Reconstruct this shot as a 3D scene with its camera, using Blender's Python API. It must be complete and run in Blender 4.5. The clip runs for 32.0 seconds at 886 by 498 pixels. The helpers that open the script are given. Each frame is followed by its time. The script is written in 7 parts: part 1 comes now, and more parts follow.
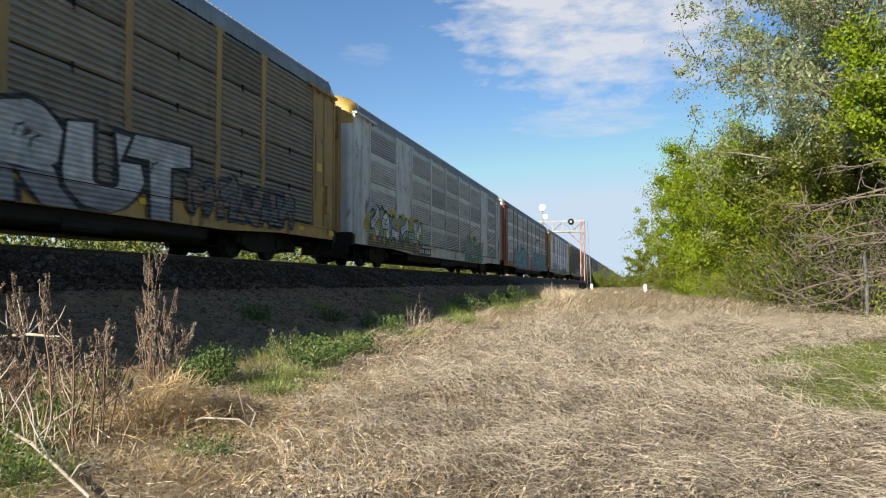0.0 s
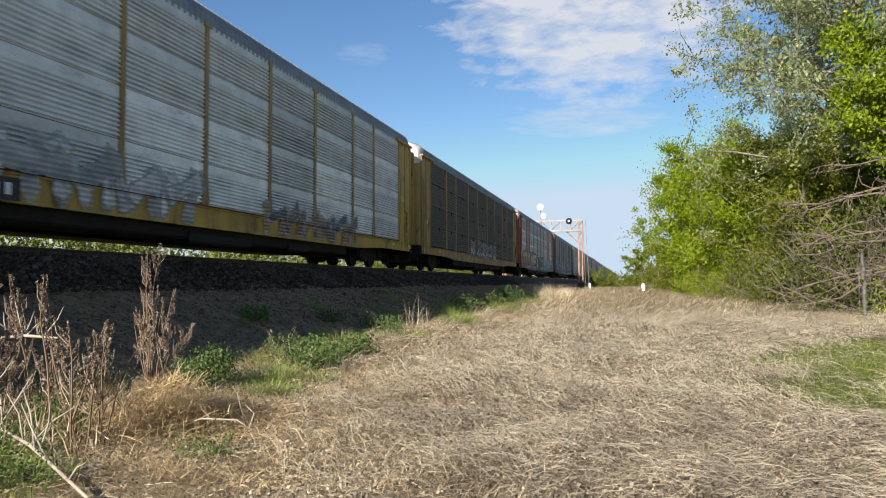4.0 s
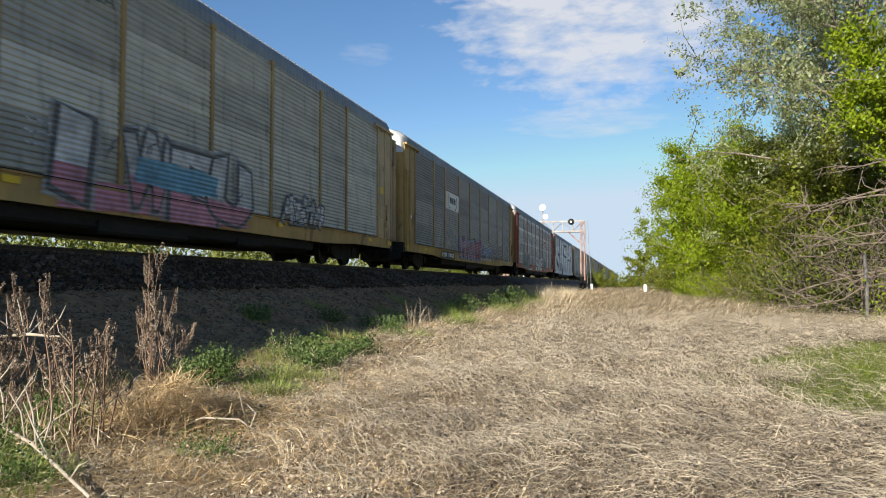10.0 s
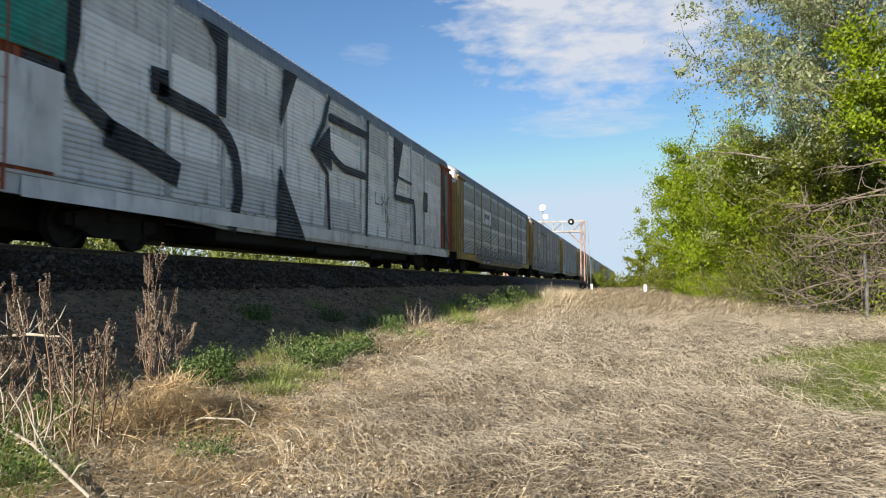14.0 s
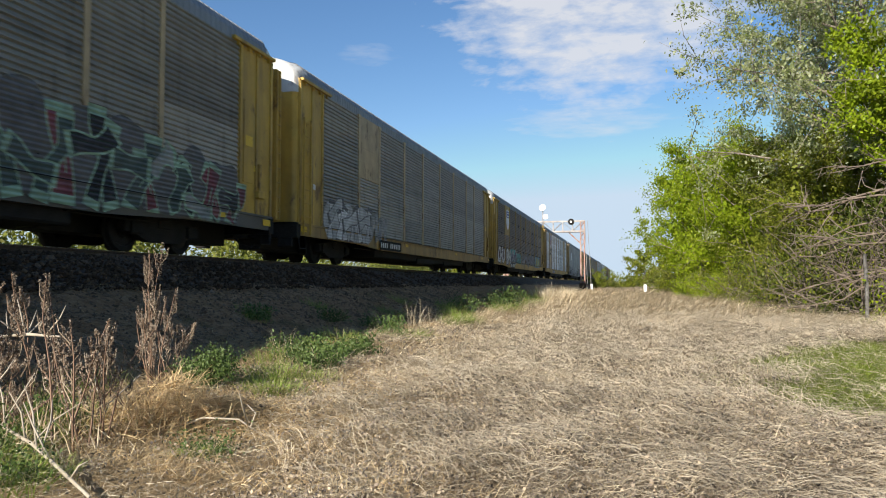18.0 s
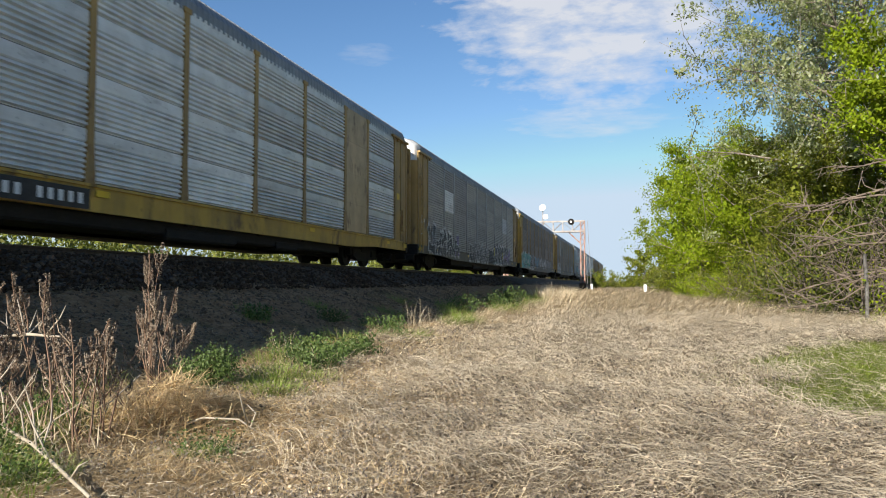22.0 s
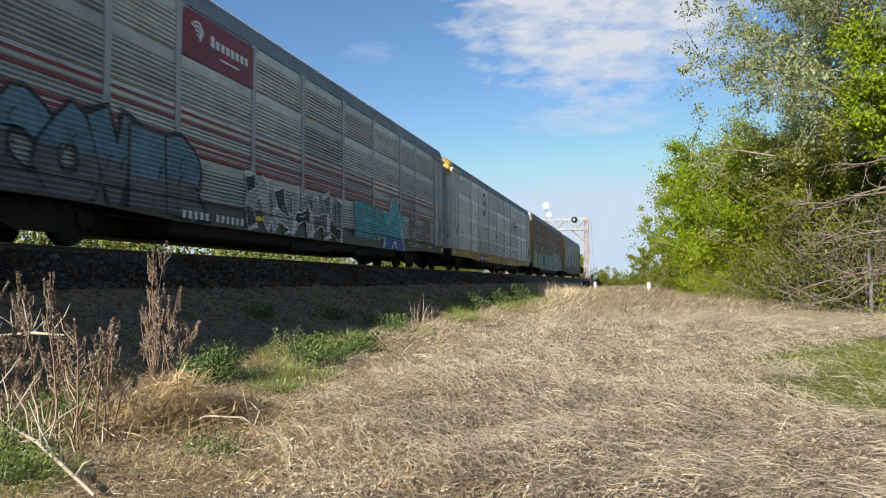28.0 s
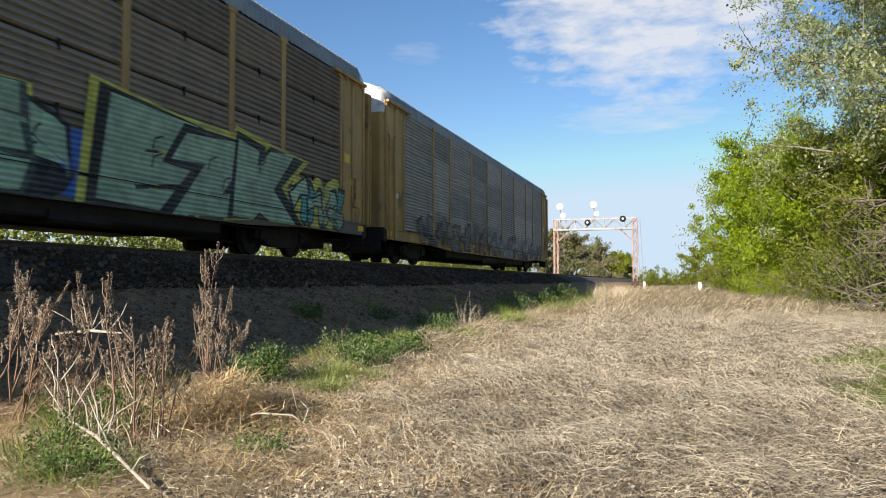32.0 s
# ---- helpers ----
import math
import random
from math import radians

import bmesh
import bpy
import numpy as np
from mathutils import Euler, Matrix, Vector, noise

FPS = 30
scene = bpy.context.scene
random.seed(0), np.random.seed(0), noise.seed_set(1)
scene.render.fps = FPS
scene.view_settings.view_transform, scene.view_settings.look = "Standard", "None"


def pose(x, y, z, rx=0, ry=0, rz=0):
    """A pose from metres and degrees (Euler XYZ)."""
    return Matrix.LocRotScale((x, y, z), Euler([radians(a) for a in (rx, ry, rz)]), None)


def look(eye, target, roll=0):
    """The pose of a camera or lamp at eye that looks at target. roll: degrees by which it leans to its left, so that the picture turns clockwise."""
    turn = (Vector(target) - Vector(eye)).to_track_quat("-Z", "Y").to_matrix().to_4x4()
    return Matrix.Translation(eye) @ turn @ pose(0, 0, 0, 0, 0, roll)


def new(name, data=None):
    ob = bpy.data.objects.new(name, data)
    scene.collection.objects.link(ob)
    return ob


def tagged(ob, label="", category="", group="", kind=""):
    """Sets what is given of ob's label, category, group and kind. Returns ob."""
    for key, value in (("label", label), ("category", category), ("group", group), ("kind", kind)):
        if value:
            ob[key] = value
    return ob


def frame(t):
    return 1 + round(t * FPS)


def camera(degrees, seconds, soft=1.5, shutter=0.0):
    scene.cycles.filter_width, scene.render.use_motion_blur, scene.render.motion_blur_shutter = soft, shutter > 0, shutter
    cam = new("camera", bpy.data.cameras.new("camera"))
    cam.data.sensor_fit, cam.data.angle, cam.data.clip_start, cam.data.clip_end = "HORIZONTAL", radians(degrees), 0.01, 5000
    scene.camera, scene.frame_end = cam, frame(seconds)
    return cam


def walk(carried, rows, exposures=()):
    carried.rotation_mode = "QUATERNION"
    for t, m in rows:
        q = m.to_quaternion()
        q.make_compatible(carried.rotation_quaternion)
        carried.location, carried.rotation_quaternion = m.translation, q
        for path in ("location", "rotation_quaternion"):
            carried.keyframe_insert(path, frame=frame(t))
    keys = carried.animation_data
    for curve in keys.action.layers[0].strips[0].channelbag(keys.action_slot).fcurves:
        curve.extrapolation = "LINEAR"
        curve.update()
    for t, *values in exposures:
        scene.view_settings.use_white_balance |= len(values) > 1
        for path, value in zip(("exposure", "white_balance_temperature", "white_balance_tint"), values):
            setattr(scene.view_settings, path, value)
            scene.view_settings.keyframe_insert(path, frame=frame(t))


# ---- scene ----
cam = camera(62.6, 32.0, soft=1.0, shutter=0.12)
PATH = [
    (0, pose(0, 0, 1, 92.746, 0.013, 14.559)),
    (0.5, pose(0, 0, 1, 92.746, 0.013, 14.559)),
    (1, pose(0, 0, 1, 92.738, 0.104, 14.550)),
    (1.5, pose(0, 0, 1, 92.742, 0.155, 14.547)),
    (2, pose(0, 0, 1, 92.724, 0.223, 14.528)),
    (2.5, pose(0, 0, 1, 92.724, 0.223, 14.528)),
    (3, pose(0, 0, 1, 92.731, 0.281, 14.514)),
    (3.5, pose(0, 0, 1, 92.733, 0.262, 14.466)),
    (5.5, pose(0, 0, 1, 92.746, 0.125, 14.375)),
    (6, pose(0, 0, 1, 92.752, 0.122, 14.404)),
    (6.5, pose(0, 0, 1, 92.768, 0.067, 14.418)),
    (7, pose(0, 0, 1, 92.780, 0.064, 14.403)),
    (7.5, pose(0, 0, 1, 92.793, 0.034, 14.451)),
    (8, pose(0, 0, 1, 92.797, 0.032, 14.535)),
    (8.5, pose(0, 0, 1, 92.779, 0.002, 14.562)),
    (9, pose(0, 0, 1, 92.753, 0, 14.570)),
    (14.5, pose(0, 0, 1, 92.753, 0, 14.570)),
    (20, pose(0, 0, 1, 92.753, 0, 14.570)),
    (27.5, pose(0, 0, 1, 92.753, 0, 14.570)),
    (28, pose(0, 0, 1, 92.609, 0.069, 14.827)),
    (28.2, pose(0, 0, 1, 92.596, 0.094, 16.097)),
    (28.5, pose(0, 0, 1, 92.575, 0.131, 18.002)),
    (29, pose(0, 0, 1, 92.647, 0.130, 18.696)),
    (29.5, pose(0, 0, 1, 92.631, 0.103, 18.942)),
    (30, pose(0, 0, 1, 92.623, 0.080, 19.079)),
    (30.5, pose(0, 0, 1, 92.625, 0.060, 19.198)),
    (31, pose(0, 0, 1, 92.615, 0.056, 18.949)),
    (31.5, pose(0, 0, 1, 92.602, 0.057, 18.700)),
    (32, pose(0, 0, 1, 92.594, 0.048, 18.478)),
]
walk(cam, PATH, exposures=((0, .86), (27.8, .86), (29.5, .95), (32, .95)))

# ---- light: late-day sun from behind on the left, blue sky
SUN_ELEV, SUN_SIDE = radians(25), radians(15.9)      # height, and angle off the track's line
SUN_WAY = Vector((math.sin(SUN_SIDE) * math.cos(SUN_ELEV), math.cos(SUN_SIDE) * math.cos(SUN_ELEV), -math.sin(SUN_ELEV)))
world = bpy.data.worlds.new("world")
world.use_nodes = True
scene.world = world
sky = world.node_tree.nodes.new("ShaderNodeTexSky")
sky.sky_type, sky.sun_disc = "NISHITA", False
sky.sun_elevation = SUN_ELEV
sky.sun_rotation = math.atan2(-SUN_WAY.x, -SUN_WAY.y)
sky.air_density, sky.dust_density, sky.ozone_density = 1.0, 0.08, 1.9
world.node_tree.nodes["Background"].inputs["Strength"].default_value = 0.075
deep = world.node_tree.nodes.new("ShaderNodeHueSaturation")
deep.inputs["Saturation"].default_value = 1.20
deep.inputs["Hue"].default_value = .505
world.node_tree.links.new(sky.outputs[0], deep.inputs["Color"])
# the hazy horizon stays pale blue
haze = world.node_tree.nodes.new("ShaderNodeMix")
haze.data_type, haze.blend_type = "RGBA", "DARKEN"
haze.inputs[0].default_value = 1.0
haze.inputs[7].default_value = (4.4, 5.4, 6.5, 1)
world.node_tree.links.new(deep.outputs[0], haze.inputs[6])
world.node_tree.links.new(haze.outputs[2], world.node_tree.nodes["Background"].inputs[0])
sun = new("sun", bpy.data.lights.new("sun", "SUN"))
sun.data.energy, sun.data.angle, sun.data.color = 5.0, radians(0.5), (1.0, 0.93, 0.82)
sun.matrix_world = look((0, 0, 60), Vector((0, 0, 60)) + SUN_WAY)


# ---- materials
def mixc(nt, a, b, fac):
    m = nt.nodes.new("ShaderNodeMix")
    m.data_type = "RGBA"
    for sock, v in ((m.inputs[0], fac), (m.inputs[6], a), (m.inputs[7], b)):
        if hasattr(v, "node"):
            nt.links.new(v, sock)
        else:
            sock.default_value = v
    return m.outputs[2]


def noise_out(nt, scale, detail=5, rough=0.55, stretch=None, coord="Object"):
    tc = nt.nodes.new("ShaderNodeTexCoord")
    n = nt.nodes.new("ShaderNodeTexNoise")
    n.inputs["Scale"].default_value, n.inputs["Detail"].default_value, n.inputs["Roughness"].default_value = scale, detail, rough
    if stretch:
        mp = nt.nodes.new("ShaderNodeMapping")
        mp.inputs["Scale"].default_value = stretch
        nt.links.new(tc.outputs[coord], mp.inputs[0])
        nt.links.new(mp.outputs[0], n.inputs["Vector"])
    else:
        nt.links.new(tc.outputs[coord], n.inputs["Vector"])
    return n.outputs["Fac"]


def ramp(nt, fac, lo, hi, a=0.0, b=1.0):
    m = nt.nodes.new("ShaderNodeMapRange")
    m.inputs[1].default_value, m.inputs[2].default_value, m.inputs[3].default_value, m.inputs[4].default_value = lo, hi, a, b
    nt.links.new(fac, m.inputs[0])
    return m.outputs[0]


def mat_base(name, rough=0.8, metal=0.0):
    m = bpy.data.materials.new(name)
    m.use_nodes = True
    nt = m.node_tree
    b = nt.nodes["Principled BSDF"]
    b.inputs["Roughness"].default_value, b.inputs["Metallic"].default_value = rough, metal
    return m, nt, b


def bump(nt, b, h, strength=0.3, dist=0.02):
    n = nt.nodes.new("ShaderNodeBump")
    n.inputs["Strength"].default_value, n.inputs["Distance"].default_value = strength, dist
    nt.links.new(h, n.inputs["Height"])
    nt.links.new(n.outputs[0], b.inputs["Normal"])


def surface(name, c1, c2, scale=3.0, rough=0.8, metal=0.0, dirt=None, dirt_scale=0.6, dirt_amount=0.5, grain=40.0, bumpy=0.2, streak=None, vary=0.0, rust=None):
    """Two colours in grain, a dirt layer in large stains or streaks, and fine relief."""
    m, nt, b = mat_base(name, rough, metal)
    fac = ramp(nt, noise_out(nt, scale), 0.35, 0.65)
    col = mixc(nt, c1, c2, fac)
    if dirt:
        st = noise_out(nt, dirt_scale, 6, 0.6, streak)
        col = mixc(nt, col, dirt, ramp(nt, st, 0.45, 0.75, 0.0, dirt_amount))
    if rust:
        col = mixc(nt, col, rust[0], ramp(nt, noise_out(nt, rust[1], 8, .68, rust[2]), rust[3], rust[3] + .10, 0.0, rust[4]))
    if vary:
        oi = nt.nodes.new("ShaderNodeObjectInfo")
        hsv = nt.nodes.new("ShaderNodeHueSaturation")
        nt.links.new(ramp(nt, oi.outputs["Random"], 0, 1, 1 - vary, 1 + vary), hsv.inputs["Value"])
        nt.links.new(col, hsv.inputs["Color"])
        col = hsv.outputs[0]
    nt.links.new(col, b.inputs["Base Color"])
    g = noise_out(nt, grain, 4)
    nt.links.new(ramp(nt, g, 0.3, 0.7, max(rough - 0.12, 0.05), min(rough + 0.12, 1)), b.inputs["Roughness"])
    if bumpy:
        bump(nt, b, g, bumpy, 0.01)
    return m


def island_leaf(name, cols, rough=0.55, through_light=0.3, patchy=0.0):
    """Foliage or straw: each blade or leaf takes its own colour out of a row of colours."""
    m, nt, b = mat_base(name, rough)
    b.inputs["Specular IOR Level"].default_value = 0.2
    geo = nt.nodes.new("ShaderNodeNewGeometry")
    cr = nt.nodes.new("ShaderNodeValToRGB")
    el = cr.color_ramp.elements
    el[0].position, el[0].color = 0.0, cols[0]
    el[1].position, el[1].color = 1.0, cols[-1]
    for i, c in enumerate(cols[1:-1]):
        e = el.new((i + 1) / (len(cols) - 1))
        e.color = c
    nt.links.new(geo.outputs["Random Per Island"], cr.inputs[0])
    big = noise_out(nt, 0.9, 3)
    hsv = nt.nodes.new("ShaderNodeHueSaturation")
    nt.links.new(cr.outputs[0], hsv.inputs["Color"])
    value = ramp(nt, big, 0.3, 0.7, 0.7, 1.25)
    if patchy:
        mul = nt.nodes.new("ShaderNodeMath")
        mul.operation = "MULTIPLY"
        nt.links.new(value, mul.inputs[0])
        nt.links.new(ramp(nt, noise_out(nt, 4.5, 4), 0.35, 0.65, 1 - patchy, 1 + patchy), mul.inputs[1])
        value = mul.outputs[0]
    nt.links.new(value, hsv.inputs["Value"])
    nt.links.new(hsv.outputs[0], b.inputs["Base Color"])
    tr = nt.nodes.new("ShaderNodeBsdfTranslucent")
    nt.links.new(hsv.outputs[0], tr.inputs[0])
    mx = nt.nodes.new("ShaderNodeMixShader")
    mx.inputs[0].default_value = through_light
    nt.links.new(b.outputs[0], mx.inputs[1])
    nt.links.new(tr.outputs[0], mx.inputs[2])
    nt.links.new(mx.outputs[0], nt.nodes["Material Output"].inputs[0])
    return m


def lin(r, g, b):
    return (r, g, b, 1.0)


STEEL_ROOF = surface("roof_steel", lin(.23, .245, .265), lin(.32, .335, .355), 2, 0.55, 0.35, lin(.16, .15, .14), 0.5, 0.5)
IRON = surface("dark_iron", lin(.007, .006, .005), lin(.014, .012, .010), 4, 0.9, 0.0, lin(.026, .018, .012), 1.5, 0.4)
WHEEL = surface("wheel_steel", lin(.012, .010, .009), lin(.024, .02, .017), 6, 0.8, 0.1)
RAIL_SIDE = surface("rail_rust", lin(.10, .065, .045), lin(.16, .10, .07), 12, 0.75, 0.3)
RAIL_TOP = surface("rail_polished", lin(.45, .45, .46), lin(.55, .55, .56), 8, 0.3, 0.9, bumpy=0.05)
WHITE = surface("white_paint", lin(.72, .73, .72), lin(.82, .82, .80), 2, 0.5, 0, lin(.35, .32, .28), 0.8, 0.5, streak=(1, 1, .25))
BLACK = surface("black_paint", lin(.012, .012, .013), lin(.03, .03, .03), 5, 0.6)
YELLOW_TAPE = surface("reflective_yellow", lin(.75, .50, .02), lin(.65, .42, .02), 8, 0.5)
TIE_WOOD = surface("tie_wood", lin(.06, .045, .035), lin(.12, .095, .075), 6, 0.9, 0, streak=(1, .2, 1), grain=60, bumpy=0.5)
BARK = surface("bark", lin(.16, .13, .10), lin(.30, .26, .21), 9, 0.9, 0, lin(.09, .075, .06), 3, 0.6, grain=30, bumpy=0.6, streak=(1, 1, .2))
GREY_TWIG = surface("grey_twig", lin(.10, .08, .06), lin(.19, .155, .12), 7, 0.9, 0, lin(.09, .07, .055), 2, 0.5)
DEAD_WOOD = surface("dead_wood", lin(.105, .08, .06), lin(.21, .165, .125), 7, 0.9, 0, lin(.12, .09, .07), 2, 0.5)
TWIG = surface("pale_twig", lin(.34, .29, .22), lin(.48, .42, .33), 7, 0.9, 0, lin(.2, .16, .12), 2, 0.5)


def ground_material():
    m, nt, b = mat_base("ground_soil", 0.95)
    b.inputs["Specular IOR Level"].default_value = 0.1
    straw = mixc(nt, lin(.19, .142, .092), lin(.38, .295, .195), ramp(nt, noise_out(nt, 7, 6), .35, .65))
    straw = mixc(nt, straw, lin(.14, .108, .076), ramp(nt, noise_out(nt, 1.1, 5), .45, .7, 0, .7))
    soil = mixc(nt, lin(.235, .138, .074), lin(.47, .30, .165), ramp(nt, noise_out(nt, 5, 8, .65), .35, .65))
    soil = mixc(nt, soil, lin(.46, .33, .205), ramp(nt, noise_out(nt, 26, 6, .7), .52, .64, 0, .75))
    soil = mixc(nt, soil, lin(.08, .085, .03), ramp(nt, noise_out(nt, 1.3, 5, .6), .54, .66, 0, .6))
    soil = mixc(nt, soil, lin(.075, .055, .04), ramp(nt, noise_out(nt, 9, 7, .7), .52, .66, 0, .8))
    green = mixc(nt, lin(.06, .10, .025), lin(.10, .15, .04), ramp(nt, noise_out(nt, 3), .4, .6))
    geo = nt.nodes.new("ShaderNodeNewGeometry")
    sep = nt.nodes.new("ShaderNodeSeparateXYZ")
    nt.links.new(geo.outputs["Position"], sep.inputs[0])
    wob = nt.nodes.new("ShaderNodeMath")
    wob.operation = "MULTIPLY_ADD"
    nt.links.new(noise_out(nt, 1.4, 5), wob.inputs[0])
    wob.inputs[1].default_value = 2.0
    nt.links.new(sep.outputs["X"], wob.inputs[2])
    tan = mixc(nt, lin(.36, .25, .125), lin(.58, .42, .22), ramp(nt, noise_out(nt, 11, 6), .35, .65))
    straw = mixc(nt, straw, tan, ramp(nt, wob.outputs[0], -1.8, .2, .75, 0.0))
    bank = ramp(nt, wob.outputs[0], -4.6, -3.4, 1.0, 0.0)
    col = mixc(nt, straw, soil, bank)
    far = ramp(nt, wob.outputs[0], -15.5, -14, 1.0, 0.0)
    col = mixc(nt, col, green, far)
    right = ramp(nt, wob.outputs[0], 6.5, 9.0, 0.0, 0.7)
    col = mixc(nt, col, green, right)
    # the fresh green patch
    oval = nt.nodes.new("ShaderNodeMapping")
    oval.vector_type = "TEXTURE"
    nt.links.new(geo.outputs["Position"], oval.inputs[0])
    oval.inputs["Location"].default_value = (2.9, 9.5, 0)
    oval.inputs["Rotation"].default_value = (0, 0, -.216)
    oval.inputs["Scale"].default_value = (2.05, 4.2, 1000)
    size = nt.nodes.new("ShaderNodeVectorMath")
    size.operation = "LENGTH"
    nt.links.new(oval.outputs[0], size.inputs[0])
    ragged = nt.nodes.new("ShaderNodeMath")
    ragged.operation = "MULTIPLY_ADD"
    nt.links.new(noise_out(nt, 2.2, 5), ragged.inputs[0])
    ragged.inputs[1].default_value = .8
    nt.links.new(size.outputs["Value"], ragged.inputs[2])
    fresh = mixc(nt, lin(.13, .17, .03), lin(.22, .26, .05), ramp(nt, noise_out(nt, 9, 5), .4, .6))
    col = mixc(nt, col, fresh, ramp(nt, ragged.outputs[0], 1.1, 1.4, .95, 0))
    nt.links.new(col, b.inputs["Base Color"])
    bump(nt, b, noise_out(nt, 24, 8, .75), 1.0, 0.06)
    return m


GROUND = ground_material()


def stone_material(name, a, c, d):
    m, nt, b = mat_base(name, 0.9)
    b.inputs["Specular IOR Level"].default_value = 0.1
    geo = nt.nodes.new("ShaderNodeNewGeometry")
    pale = nt.nodes.new("ShaderNodeMath")
    pale.operation = "POWER"
    nt.links.new(geo.outputs["Random Per Island"], pale.inputs[0])
    pale.inputs[1].default_value = 2.6
    col = mixc(nt, a, c, pale.outputs[0])
    col = mixc(nt, col, d, ramp(nt, noise_out(nt, 14), .45, .7, 0, .7))
    nt.links.new(col, b.inputs["Base Color"])
    bump(nt, b, noise_out(nt, 60, 6), .4, .01)
    return m


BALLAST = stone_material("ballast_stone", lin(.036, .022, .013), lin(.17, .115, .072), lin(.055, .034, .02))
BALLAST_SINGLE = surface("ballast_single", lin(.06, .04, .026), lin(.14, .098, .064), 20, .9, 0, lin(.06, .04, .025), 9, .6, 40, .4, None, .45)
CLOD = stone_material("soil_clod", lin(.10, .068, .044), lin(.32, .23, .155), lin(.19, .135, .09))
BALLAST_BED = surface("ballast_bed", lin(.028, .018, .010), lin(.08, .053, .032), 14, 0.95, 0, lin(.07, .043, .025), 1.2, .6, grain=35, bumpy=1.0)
STRAW = island_leaf("dry_grass", [lin(.24, .18, .115), lin(.78, .65, .43), lin(.44, .35, .23), lin(.92, .82, .61), lin(.56, .45, .28), lin(.20, .16, .125), lin(.82, .70, .49), lin(.32, .25, .17)], 0.6, 0.2, .35)
SHEAF = island_leaf("pale_sheaf_grass", [lin(.54, .455, .325), lin(.72, .62, .46), lin(.44, .365, .26), lin(.64, .545, .395)], 0.55, 0.2, .2)
CHAFF = island_leaf("grey_chaff", [lin(.055, .043, .036), lin(.23, .20, .15), lin(.14, .11, .09), lin(.46, .37, .26), lin(.10, .08, .07)], 0.8, 0.05, .3)
LITTER = island_leaf("brown_litter", [lin(.20, .13, .08), lin(.52, .39, .25), lin(.12, .075, .045), lin(.36, .255, .16)], 0.8, 0.05, .3)
STRAW_TAN = island_leaf("tan_grass", [lin(.40, .27, .125), lin(.70, .52, .28), lin(.53, .38, .19), lin(.80, .63, .37), lin(.27, .18, .095)], 0.6, 0.25, .2)
GREEN_BLADE = island_leaf("green_grass", [lin(.18, .25, .025), lin(.27, .34, .045), lin(.34, .39, .08), lin(.21, .28, .035), lin(.46, .44, .18)], 0.5, 0.35, .2)
WEED_LEAF = island_leaf("weed_leaf", [lin(.05, .085, .022), lin(.10, .15, .04), lin(.075, .115, .03), lin(.17, .22, .09)], 0.5, 0.3, .2)
TUFT_BLADE = island_leaf("tuft_grass", [lin(.14, .21, .032), lin(.23, .30, .055), lin(.30, .36, .09), lin(.17, .24, .04), lin(.46, .44, .20)], 0.5, 0.3, .25)
LEAF_THICKET = island_leaf("thicket_leaf", [lin(.13, .155, .024), lin(.20, .22, .042), lin(.16, .18, .03), lin(.26, .255, .08)], 0.5, 0.3, .25)
# olive leaf with the shade inside the thicket put into its colour
LEAF_SHADE = island_leaf("shade_leaf", [lin(.045, .065, .010), lin(.08, .105, .014), lin(.06, .08, .012), lin(.12, .14, .02)], 0.5, 0.3, .25)
LEAF_SPRING = island_leaf("spring_leaf", [lin(.145, .22, .008), lin(.255, .33, .014), lin(.19, .27, .01), lin(.33, .38, .025)], 0.5, 0.45, .2)
LEAF_OLIVE = island_leaf("olive_leaf", [lin(.10, .135, .012), lin(.20, .225, .022), lin(.14, .172, .016), lin(.27, .27, .045)], 0.5, 0.4, .3)
LEAF_SILVER = island_leaf("silver_leaf", [lin(.17, .21, .07), lin(.34, .37, .17), lin(.24, .28, .09), lin(.50, .51, .36), lin(.20, .26, .04)], 0.4, 0.5, .2)
SEED = island_leaf("seed_head", [lin(.10, .07, .05), lin(.22, .16, .115), lin(.40, .33, .25), lin(.07, .045, .032)], 0.8, 0.15)
STALK = island_leaf("dead_stalk", [lin(.22, .14, .09), lin(.36, .26, .18), lin(.15, .085, .055), lin(.52, .42, .30)], 0.7, 0.05)
HAZE_WOOD = island_leaf("far_twigs", [lin(.16, .12, .085), lin(.24, .19, .13), lin(.13, .15, .05), lin(.20, .23, .07)], 0.8, 0.3)


